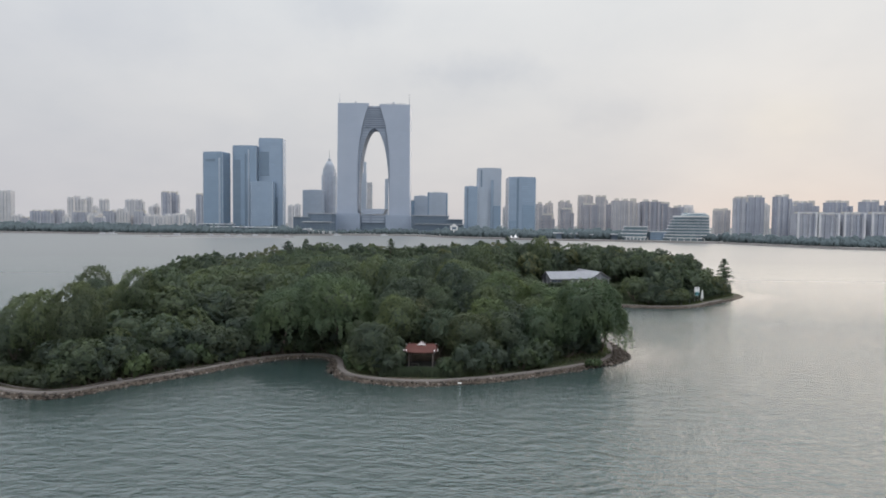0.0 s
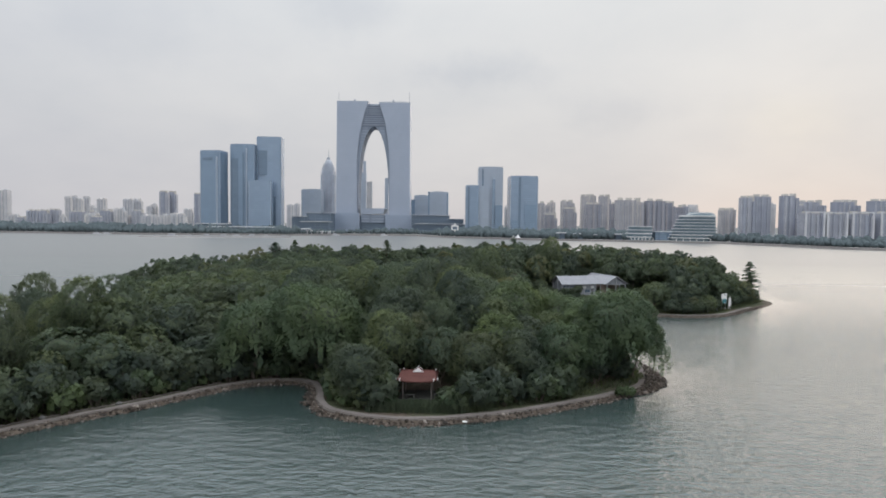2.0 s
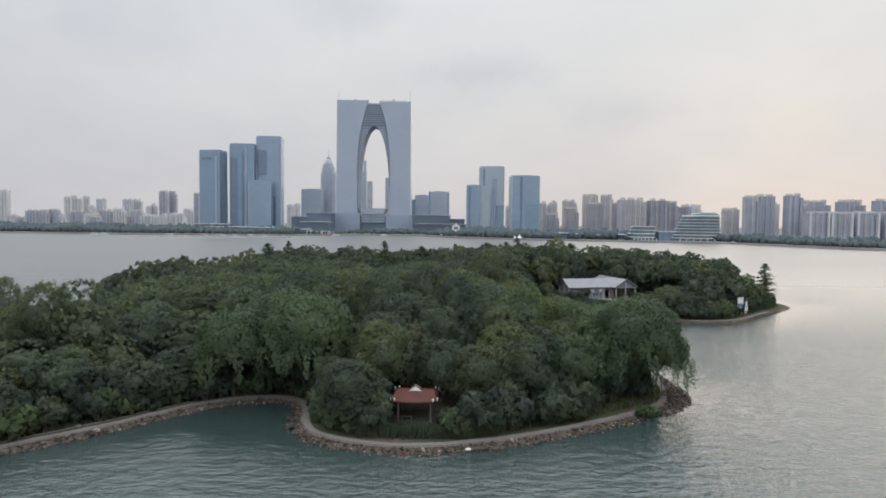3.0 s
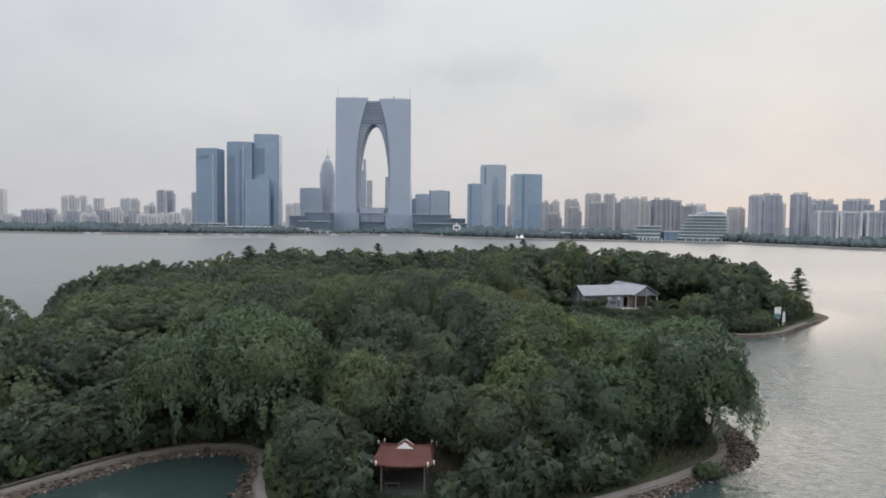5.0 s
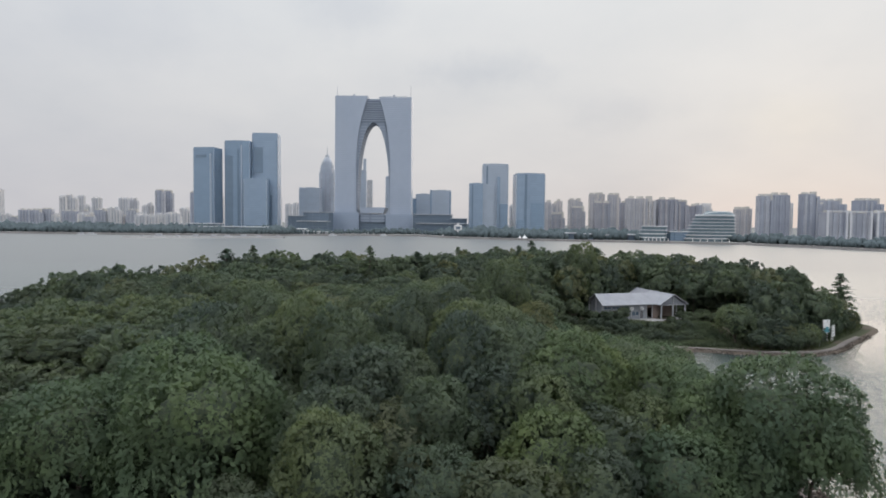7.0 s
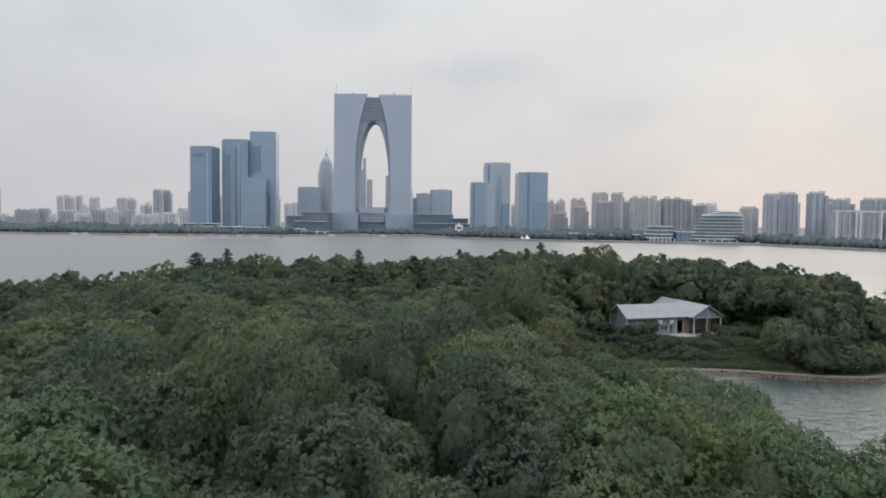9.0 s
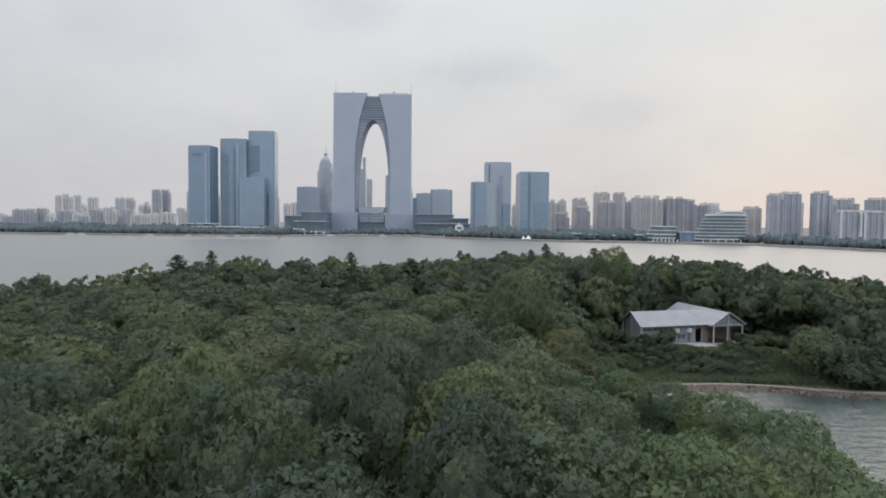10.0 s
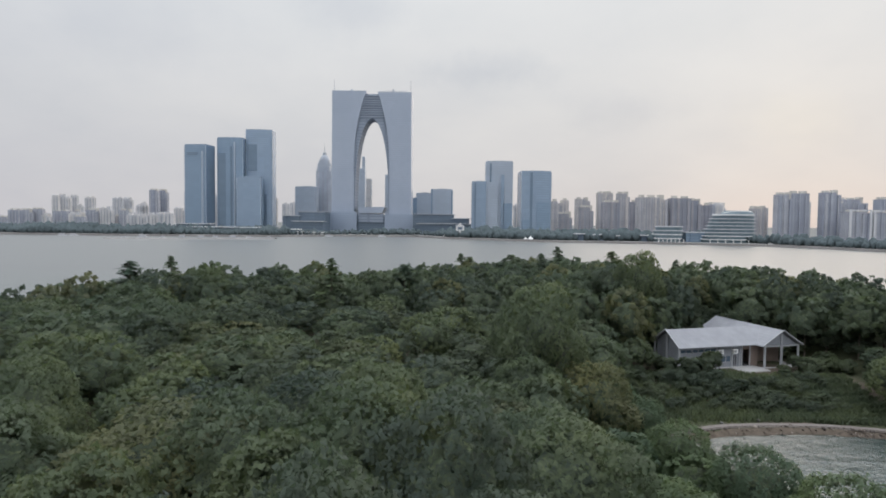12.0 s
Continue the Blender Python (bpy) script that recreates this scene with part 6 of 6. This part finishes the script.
def ornate_tower():
    t = thing("spired_tower", "slender pale tower with a stepped crown and spire", "skyscraper", (-315.4, 1650, CITY_Z))
    for name, w, z0, z1 in (("shaft", 38, 0, 146), ("upper_shaft", 35, 146, 155), ("setback", 31, 155, 166), ("crown", 26, 166, 173), ("lantern", 9, 187, 192)):
        bm = bmesh.new()
        c = w * 0.18
        prism(bm, [(-w / 2 + c, -w / 2), (w / 2 - c, -w / 2), (w / 2, -w / 2 + c), (w / 2, w / 2 - c), (w / 2 - c, w / 2), (-w / 2 + c, w / 2), (-w / 2, w / 2 - c), (-w / 2, -w / 2 + c)], z0, z1, 0.98)
        part(name, bm, M_TOWER_PALE, t)
    for (r0, z0), (r1, z1) in zip(((11.5, 173), (10.9, 177), (9.2, 181), (6.6, 184.5)), ((10.9, 177), (9.2, 181), (6.6, 184.5), (3.4, 187))):
        bm = bmesh.new()
        prism(bm, oval(0, 0, r0, r0, 20), z0, z1, r1 / r0)
        part("dome_ring", bm, M_TOWER_PALE, t)
    for x in (-15, 15):
        bm = bmesh.new()
        prism(bm, oval(x, -12, 2.6, 2.6, 10), 146, 158, 0.5)
        part("turret", bm, M_PIER_GREY, t)
    bm = bmesh.new()
    rod(bm, (0, 0, 190), (0, 0, 216), 1.2, 0.25, 6)
    part("spire", bm, M_ROOFTOP, t)
    for x in (-11, 0, 11):
        bm = bmesh.new()
        box(bm, x - 2, x + 2, -19.8, -18.9, 4, 146)
        part("pier", bm, M_PIER_SLATE, t)


ornate_tower()

TONES = {"pale": (M_PALE, M_PIER_PALE, "haze-pale concrete apartment tower"), "warm": (M_WARM, M_PIER_WARM, "buff apartment tower"), "grey": (M_GREY, M_PIER_SLATE, "grey apartment tower"), "brown": (M_BROWN, M_PIER_BROWN, "brown-grey apartment tower")}


def apartment_tower(x, y, w, h, tone, seed=0, slab=False):
    """A housing tower: body, projecting bays, dark stair strips, stepped roof boxes."""
    rng = random.Random(int(x * 13 + y * 7 + seed))
    wall, pier, words = TONES[tone]
    label = words + (" with arched roof frame" if slab else " with roof boxes") + " behind the far shore"
    t = thing("apartment_building", label, "apartment block", (x, y, CITY_Z), rng.uniform(-4, 4), "apartment buildings along the far shore")
    d = min(22.0, max(11.0, w * 0.5))
    H = h - CITY_Z
    step = rng.choice((0, 3.1, 6.2)) if w > 18 else 0
    bm = bmesh.new()
    box(bm, -w / 2, w / 2 - (w * 0.28 if step else 0), -d / 2, d / 2, 0, H - 4)
    part("body", bm, wall, t)
    if step:
        bm = bmesh.new()
        box(bm, w / 2 - w * 0.28, w / 2, -d / 2 + 1.0, d / 2 - 1, 0, H - 4 - step)
        part("side_wing", bm, wall, t)
    bays = max(2, int(w / 9))
    for i in range(bays):
        u = -w / 2 + w * (i + 0.5) / bays
        bw = w / bays * rng.uniform(0.26, 0.46)
        u += rng.uniform(-0.08, 0.08) * w / bays
        hh = H - 4 - (step + 0.3 if step and u > w / 2 - w * 0.33 else 0) - (0 if i % 2 else 2.0)
        bm = bmesh.new()
        box(bm, u - bw / 2, u + bw / 2, -d / 2 - 1.8, -d / 2 + 1.2, 0, hh)
        part("bay", bm, pier if (i + int(x)) % 3 else wall, t)
        bm = bmesh.new()
        box(bm, u + bw * 0.62, u + bw * 0.62 + rng.uniform(0.8, 1.7), -d / 2 - 0.35, -d / 2 + 1.2, 3, hh - 3)
        part("stair_strip", bm, M_STRIP, t, "dark recessed strip of windows")
    boxes = 1 if w < 22 else (2 if w < 45 else 3)
    for i in range(boxes):
        u = -w / 2 + w * (i + 0.5) / boxes * (0.94 if step else 1.0)
        bw = rng.uniform(8, 11) if w > 16 else w * 0.45
        bm = bmesh.new()
        box(bm, u - bw / 2, u + bw / 2, -d / 4, d / 4, H - 4 - (step + 0.2 if step and u > w * 0.2 else 0), H + rng.uniform(0.4, 1.8))
        part("roof_box", bm, M_ROOF_BOX if tone != "pale" else pier, t)
    bm = bmesh.new()
    e = w * 0.28 if step else 0
    box(bm, -w / 2 - 0.3, w / 2 - e + 0.3, -d / 2 - 0.3, d / 2 + 0.3, H - 4.0, H - 3.1)
    part("parapet", bm, pier, t)
    if slab:
        for sgn in (-1, 1):
            bm = bmesh.new()
            box(bm, sgn * w * 0.44 - 1.6, sgn * w * 0.44 + 1.6, -d / 2 - 2.6, -d / 2 - 0.4, 0, H + 0.5)
            part("frame_pier", bm, M_PIER_GREY, t)
        bm = bmesh.new()
        box(bm, -w * 0.44 + 1.6, w * 0.44 - 1.6, -d / 2 - 2.4, -d / 2 - 0.6, H - 1.6, H + 0.3)
        part("frame_beam", bm, M_PIER_GREY, t)
    return t


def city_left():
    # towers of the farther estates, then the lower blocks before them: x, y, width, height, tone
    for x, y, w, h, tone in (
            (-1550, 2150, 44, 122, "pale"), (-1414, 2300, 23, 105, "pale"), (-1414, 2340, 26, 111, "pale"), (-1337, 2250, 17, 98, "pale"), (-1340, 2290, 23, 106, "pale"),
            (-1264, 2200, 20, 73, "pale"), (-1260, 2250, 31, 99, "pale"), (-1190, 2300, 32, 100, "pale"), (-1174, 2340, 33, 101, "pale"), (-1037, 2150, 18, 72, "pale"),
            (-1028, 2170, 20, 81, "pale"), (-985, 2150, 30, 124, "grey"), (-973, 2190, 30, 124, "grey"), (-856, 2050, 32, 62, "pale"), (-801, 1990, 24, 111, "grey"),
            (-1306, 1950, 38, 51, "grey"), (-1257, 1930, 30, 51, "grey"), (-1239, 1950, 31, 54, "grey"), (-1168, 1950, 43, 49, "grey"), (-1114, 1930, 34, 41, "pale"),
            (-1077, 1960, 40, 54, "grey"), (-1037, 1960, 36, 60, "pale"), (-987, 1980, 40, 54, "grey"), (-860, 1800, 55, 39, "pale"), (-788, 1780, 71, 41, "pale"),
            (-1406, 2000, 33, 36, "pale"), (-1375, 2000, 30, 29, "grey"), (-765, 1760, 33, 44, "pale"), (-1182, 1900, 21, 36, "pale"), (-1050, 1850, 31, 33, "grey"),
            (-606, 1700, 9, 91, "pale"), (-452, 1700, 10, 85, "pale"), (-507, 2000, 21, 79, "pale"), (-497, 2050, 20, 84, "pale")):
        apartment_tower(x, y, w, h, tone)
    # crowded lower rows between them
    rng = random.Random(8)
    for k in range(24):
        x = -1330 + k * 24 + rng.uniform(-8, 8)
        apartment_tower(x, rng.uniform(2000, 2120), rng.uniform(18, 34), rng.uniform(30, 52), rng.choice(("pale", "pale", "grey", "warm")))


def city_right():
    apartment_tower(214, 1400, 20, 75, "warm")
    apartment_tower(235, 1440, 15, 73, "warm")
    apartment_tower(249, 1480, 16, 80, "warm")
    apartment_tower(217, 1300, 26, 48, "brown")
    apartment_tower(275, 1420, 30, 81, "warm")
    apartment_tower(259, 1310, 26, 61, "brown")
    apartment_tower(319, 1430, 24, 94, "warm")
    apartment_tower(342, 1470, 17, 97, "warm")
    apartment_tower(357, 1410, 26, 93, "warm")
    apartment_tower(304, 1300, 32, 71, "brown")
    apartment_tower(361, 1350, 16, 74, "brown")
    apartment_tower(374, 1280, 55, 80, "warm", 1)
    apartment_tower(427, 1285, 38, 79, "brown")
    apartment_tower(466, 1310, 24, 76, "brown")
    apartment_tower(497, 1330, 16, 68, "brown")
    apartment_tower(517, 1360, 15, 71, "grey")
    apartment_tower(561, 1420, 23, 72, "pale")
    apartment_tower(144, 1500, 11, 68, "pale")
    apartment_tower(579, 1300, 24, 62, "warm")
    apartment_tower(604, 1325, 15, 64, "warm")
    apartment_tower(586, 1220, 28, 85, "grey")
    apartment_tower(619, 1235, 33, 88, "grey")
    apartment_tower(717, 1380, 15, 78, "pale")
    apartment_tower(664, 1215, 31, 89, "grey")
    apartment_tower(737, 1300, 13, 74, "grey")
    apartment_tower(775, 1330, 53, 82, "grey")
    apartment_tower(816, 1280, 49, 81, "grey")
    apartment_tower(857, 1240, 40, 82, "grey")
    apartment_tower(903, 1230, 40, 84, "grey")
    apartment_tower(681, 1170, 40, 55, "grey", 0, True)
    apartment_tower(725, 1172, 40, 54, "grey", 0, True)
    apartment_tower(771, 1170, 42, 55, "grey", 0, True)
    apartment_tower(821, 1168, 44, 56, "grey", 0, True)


city_left()
city_right()


# ---------------------------------------------------------------- low buildings on the shore
def terraced_hall(x, y, w, h, label, floors, dome):
    """A ship-like building of stacked white decks with glass between."""
    t = thing("lakeside_hall", label, "building", (x, y, CITY_Z), 0)
    step = (h - CITY_Z) / floors
    for i in range(floors):
        k = 1.0 - 0.035 * i
        shift = 1.2 * i
        bm = bmesh.new()
        prism(bm, oval(shift, 0, w / 2 * k * 0.95, 20 * k), i * step, i * step + step * 0.80)
        part("glazing", bm, M_HALL_GLASS, t)
        bm = bmesh.new()
        prism(bm, oval(shift, 0, w / 2 * k, 22 * k), i * step + step * 0.80, (i + 1) * step)
        part("deck", bm, M_PIER if i < 2 else M_PIER_GREY, t, "white rounded floor deck")
    if dome:
        bm = bmesh.new()
        prism(bm, oval(w * 0.17, 0, w * 0.30, 14), floors * step + 1.3, floors * step + 6.5, 0.72)
        part("roof_drum", bm, M_HALL_GLASS, t)
        bm = bmesh.new()
        prism(bm, oval(w * 0.1, 0, w * 0.36, 17), floors * step + 0.02, floors * step + 1.3)
        part("roof_rim", bm, M_WHITE, t)
        bm = bmesh.new()
        arc = [(-w * 0.16 + w * 0.5 * i / 10, -15.2, floors * step + 1.2 + 4.6 * math.sin(math.pi * (0.12 + 0.6 * i / 10))) for i in range(11)]
        for p, q in zip(arc, arc[1:]):
            rod(bm, p, q, 0.55, 0.55, 6)
        part("roof_arch", bm, M_WHITE, t, "white curved roof edge")
    for i in range(7):
        bm = bmesh.new()
        u = -w * 0.4 + w * 0.8 * i / 6
        rod(bm, (u, -21.5, -0.5), (u, -21.5, step * 0.7), 0.7, 0.7, 8)
        part("column", bm, M_WHITE, t)


terraced_hall(401, 1025, 82, 42, "white terraced round building with glass floors on the quay", 8, True)
terraced_hall(315, 1030, 44, 25, "small round white pavilion building on the quay", 4, False)


def low_hall(x, y, w, h, mat, label, depth=30, roof=M_ROOFTOP):
    t = thing("low_building", label, "building", (x, y, CITY_Z))
    bm = bmesh.new()
    box(bm, -w / 2, w / 2, -depth / 2, depth / 2, 0, h - CITY_Z - 1.2)
    part("body", bm, mat, t)
    bm = bmesh.new()
    box(bm, -w / 2 - 2, w / 2 + 2, -depth / 2 - 3, depth / 2 + 1, h - CITY_Z - 1.2, h - CITY_Z)
    part("roof_slab", bm, roof, t)
    n = max(3, int(w / 12))
    for i in range(n):
        bm = bmesh.new()
        u = -w / 2 + w * (i + 0.5) / n
        box(bm, u - 0.6, u + 0.6, -depth / 2 - 2.4, -depth / 2 - 1.4, 0, h - CITY_Z - 1.2)
        part("column", bm, mat, t)


low_hall(361, 1032, 40, 17, M_GLASS_B, "low curved glass link building on the quay", 20)
low_hall(-283, 1395, 54, 45, M_PODIUM, "dark shopping podium beside the arch tower", 50)
low_hall(-325, 1388, 34, 37, M_PODIUM, "lower dark wing of the shopping podium", 40)
low_hall(-283, 1350, 60, 26, M_PODIUM, "stepped dark podium with pale roof edges", 30, M_PIER_GREY)
low_hall(-36, 1400, 84, 43, M_PODIUM, "long dark shopping podium beside the arch tower", 60)
low_hall(20, 1396, 34, 35, M_PODIUM, "lower dark wing of the shopping podium", 50)
low_hall(-12, 1345, 110, 24, M_PODIUM, "low dark podium wing facing the lake", 30)
low_hall(-389, 1190, 138, 15, M_PODIUM, "long low lakeside pavilion with a flat pale roof", 24, M_PIER_GREY)
low_hall(-461, 1230, 60, 20, M_PODIUM, "low lakeside hall under the office towers", 24, M_PIER_GREY)
low_hall(-292, 1215, 46, 12, M_PODIUM, "small low restaurant building on the promenade", 18, M_WHITE)
for hx, hy, hw, hh in ((-410, 1178, 12, 8), (-372, 1176, 9, 6.5), (-345, 1182, 14, 7), (-318, 1190, 8, 6), (-270, 1212, 12, 8.5), (-248, 1222, 9, 7), (-232, 1226, 14, 6.5)):
    low_hall(hx, hy, hw, hh, M_PIER_GREY, "small pale kiosk building on the far promenade", 9, M_WHITE)
for hx, hy, hw, hh in ((190, 1044, 12, 13), (204, 1052, 9, 8.5), (219, 1046, 17, 12), (237, 1050, 10, 8), (252, 1040, 15, 11), (270, 1046, 9, 8.5), (284, 1036, 12, 12)):
    low_hall(hx, hy, hw, hh, M_PODIUM, "small lakeside teahouse with a pale roof", 14, M_PIER_GREY)


def tent(x, y, h):
    t = thing("sail_canopy", "white peaked tent canopy on the far promenade", "canopy", (x, y, 2.9), group="sail canopies on the promenade")
    bm = bmesh.new()
    r = h * 0.8
    apex = bm.verts.new((0, 0, h))
    ring = [bm.verts.new((r * math.cos(a), r * math.sin(a), 0.6 + 0.4 * (i % 2))) for i, a in enumerate(2 * math.pi * k / 8 for k in range(8))]
    mid = [bm.verts.new((v.co.x * 0.42, v.co.y * 0.42, h * 0.42)) for v in ring]
    for i in range(8):
        j = (i + 1) % 8
        bm.faces.new((ring[i], ring[j], mid[j], mid[i]))
        bm.faces.new((mid[i], mid[j], apex))
    part("canopy", bm, M_WHITE, t)
    bm = bmesh.new()
    rod(bm, (0, 0, 0), (0, 0, h * 0.98), 0.2, 0.12, 6)
    part("mast", bm, M_WHITE, t)


tent(118, 1036, 6.5)
tent(111, 1040, 4.5)
tent(-13, 1150, 5.5)
tent(-7, 1146, 4.0)


def landmark_sign():
    t = thing("promenade_sign", "tall pale ornamental sign on a post at the promenade", "sign", (14.7, 1118, 2.8))
    bm = bmesh.new()
    rod(bm, (0, 0, 0), (0, 0, 14), 1.3, 1.1, 8)
    part("post", bm, M_PIER, t)
    bm = bmesh.new()
    slab_xz(bm, [(-6.5, 11), (6.5, 11), (6.5, 19), (2.6, 20), (0, 24), (-2.6, 20), (-6.5, 19)], -1.32, -0.5)
    part("board", bm, M_PIER, t)
    bm = bmesh.new()
    box(bm, -4, 4, -1.36, -1.325, 12.5, 17)
    part("print", bm, M_PODIUM, t, "plain dark printed field")


landmark_sign()


def breakwater():
    bm = bmesh.new()
    pts = [(-470, 952), (-400, 966), (-320, 990), (-255, 1014)]
    for (x0, y0), (x1, y1) in zip(pts, pts[1:]):
        vs = [bm.verts.new(p) for p in ((x0, y0 - 3, -1), (x1, y1 - 3, -1), (x1, y1, 1.6), (x0, y0, 1.6), (x0, y0 + 7, 1.6), (x1, y1 + 7, 1.6), (x0, y0 + 9, -1), (x1, y1 + 9, -1))]
        bm.faces.new(vs[:4])
        bm.faces.new((vs[3], vs[2], vs[5], vs[4]))
        bm.faces.new((vs[4], vs[5], vs[7], vs[6]))
    tagged(part("breakwater", bm, M_QUAY), "long low stone breakwater in front of the far shore", "breakwater", kind="structure")


breakwater()


def boat(x, y, turn, s, tone):
    t = thing("moored_boat", "small " + tone + " cabin boat moored by the breakwater", "boat", (x, y, 0), turn, "boats by the breakwater")
    mat = M_PIER_GREY if tone == "white" else M_ROOFTOP
    bm = bmesh.new()
    outline = [(-6 * s, -1.7 * s), (3 * s, -1.8 * s), (6.5 * s, 0), (3 * s, 1.8 * s), (-6 * s, 1.7 * s)]
    prism(bm, [(p[0] * 0.88, p[1] * 0.8) for p in outline], -0.3, 1.5 * s, 1.15)
    part("hull", bm, mat, t)
    bm = bmesh.new()
    box(bm, -4 * s, 2 * s, -1.2 * s, 1.2 * s, 1.5 * s, 3.2 * s, 0.1)
    part("cabin", bm, M_ROOFTOP, t)
    bm = bmesh.new()
    box(bm, -4.4 * s, 2.4 * s, -1.4 * s, 1.4 * s, 3.2 * s, 3.45 * s)
    part("cabin_roof", bm, mat, t)


rngb = random.Random(4)
for k in range(9):
    bx = -455 + k * 23 + rngb.uniform(-4, 4)
    boat(bx, 978 + (bx + 462) * 0.31 + rngb.uniform(0, 10), rngb.uniform(-20, 30), rngb.uniform(0.8, 1.5), rngb.choice(("white", "grey")))
for bx, by in ((-600, 1068), (-585, 1071), (-210, 1178), (-120, 1190)):
    boat(bx, by, 10, 1.2, "white")


# ---------------------------------------------------------------- rubble bank along the water
def rubble():
    rng = np.random.default_rng(23)
    shapes = []
    for k in range(7):
        bm = bmesh.new()
        for _ in range(14):
            d = Vector(rng.normal(0, 1, 3)).normalized()
            bm.verts.new((d.x * rng.uniform(0.8, 1.15), d.y * rng.uniform(0.7, 1.0), d.z * rng.uniform(0.5, 0.8)))
        bmesh.ops.convex_hull(bm, input=bm.verts)
        bmesh.ops.delete(bm, geom=[v for v in bm.verts if not v.link_faces], context="VERTS")
        bmesh.ops.triangulate(bm, faces=bm.faces)
        me = bpy.data.meshes.new("rock")
        bm.normal_update()
        bm.to_mesh(me)
        bm.free()
        me.materials.append(M_ROCK)
        shapes.append(me)
    bank = thing("rubble_bank", "bank of loose brown and grey stones along the waterline", "rock bank")
    N = shore_normals()
    spots = []
    for i in range(len(SHORE)):
        p = SHORE[i]
        if not (p[1] < 240 and p[0] > -90):
            continue
        wide = 2.4 * math.exp(-((p[0] - 40) ** 2 + (p[1] - 137) ** 2) / 70) + 1.6 * math.exp(-((p[0] - 46) / 15) ** 2 - ((p[1] - 217) / 12) ** 2)
        tip = 1.6 if (p[0] > 31 and 126 < p[1] < 150) else 1.0
        bay = 26 < p[0] < 56 and p[1] > 205
        for _ in range(6 if bay else int(15 + 9 * wide)):
            u = rng.uniform(-0.45, 1.05 + wide)
            q = p + N[i] * u + rng.normal(0, 0.2, 2)
            s = rng.uniform(0.12, 0.27) * (0.75 if p[1] > 180 else 1) * (1.15 if tip > 1 else 1) * (1.0 if rng.uniform() < 0.94 else 1.8)
            spots.append((q[0], q[1], max(0.02, min(0.5, 0.42 * u) + 0.08), s))
    # big pale blocks at the corner of the left bank
    for x, y, r in ((-66.5, 100.3, 2.4), (-62.5, 100.9, 1.6), (-21.9, 119.6, 1.3), (-22.3, 123.6, 1.2), (-47.4, 115.8, 1.0)):
        for _ in range(12):
            spots.append((x + rng.normal(0, r * 0.6), y + rng.normal(0, 0.45), rng.uniform(0.15, 0.5), rng.uniform(0.26, 0.5)))
    spots.sort(key=lambda s: abs(s[0] - 8) + (60 if s[1] > 150 else 0))
    V, F, nv = [], [], 0
    data = [(np.array([v.co[:] for v in me.vertices]), np.array([p.vertices[:] for p in me.polygons])) for me in shapes]
    for k, (x, y, z, s) in enumerate(spots):
        turn = rng.uniform(0, 360, 3)
        m = pose(x, y, z, *(turn * (0.1, 0.1, 1))) @ Matrix.Diagonal((s * rng.uniform(0.8, 1.35), s, s * rng.uniform(0.6, 1.0), 1))
        if k < 300:
            ob = new("rock", shapes[k % 7])
            ob.parent = bank
            ob.matrix_basis = m
        else:
            v, f = data[k % 7]
            mm = np.array(m)
            V.append(v @ mm[:3, :3].T + mm[:3, 3]); F.append(f + nv); nv += len(v)
    ob = new("loose_rubble", array_mesh("loose_rubble", np.concatenate(V), None, np.concatenate(F), M_ROCK))
    ob.parent = bank
    ob["kind"] = "stuff"


rubble()
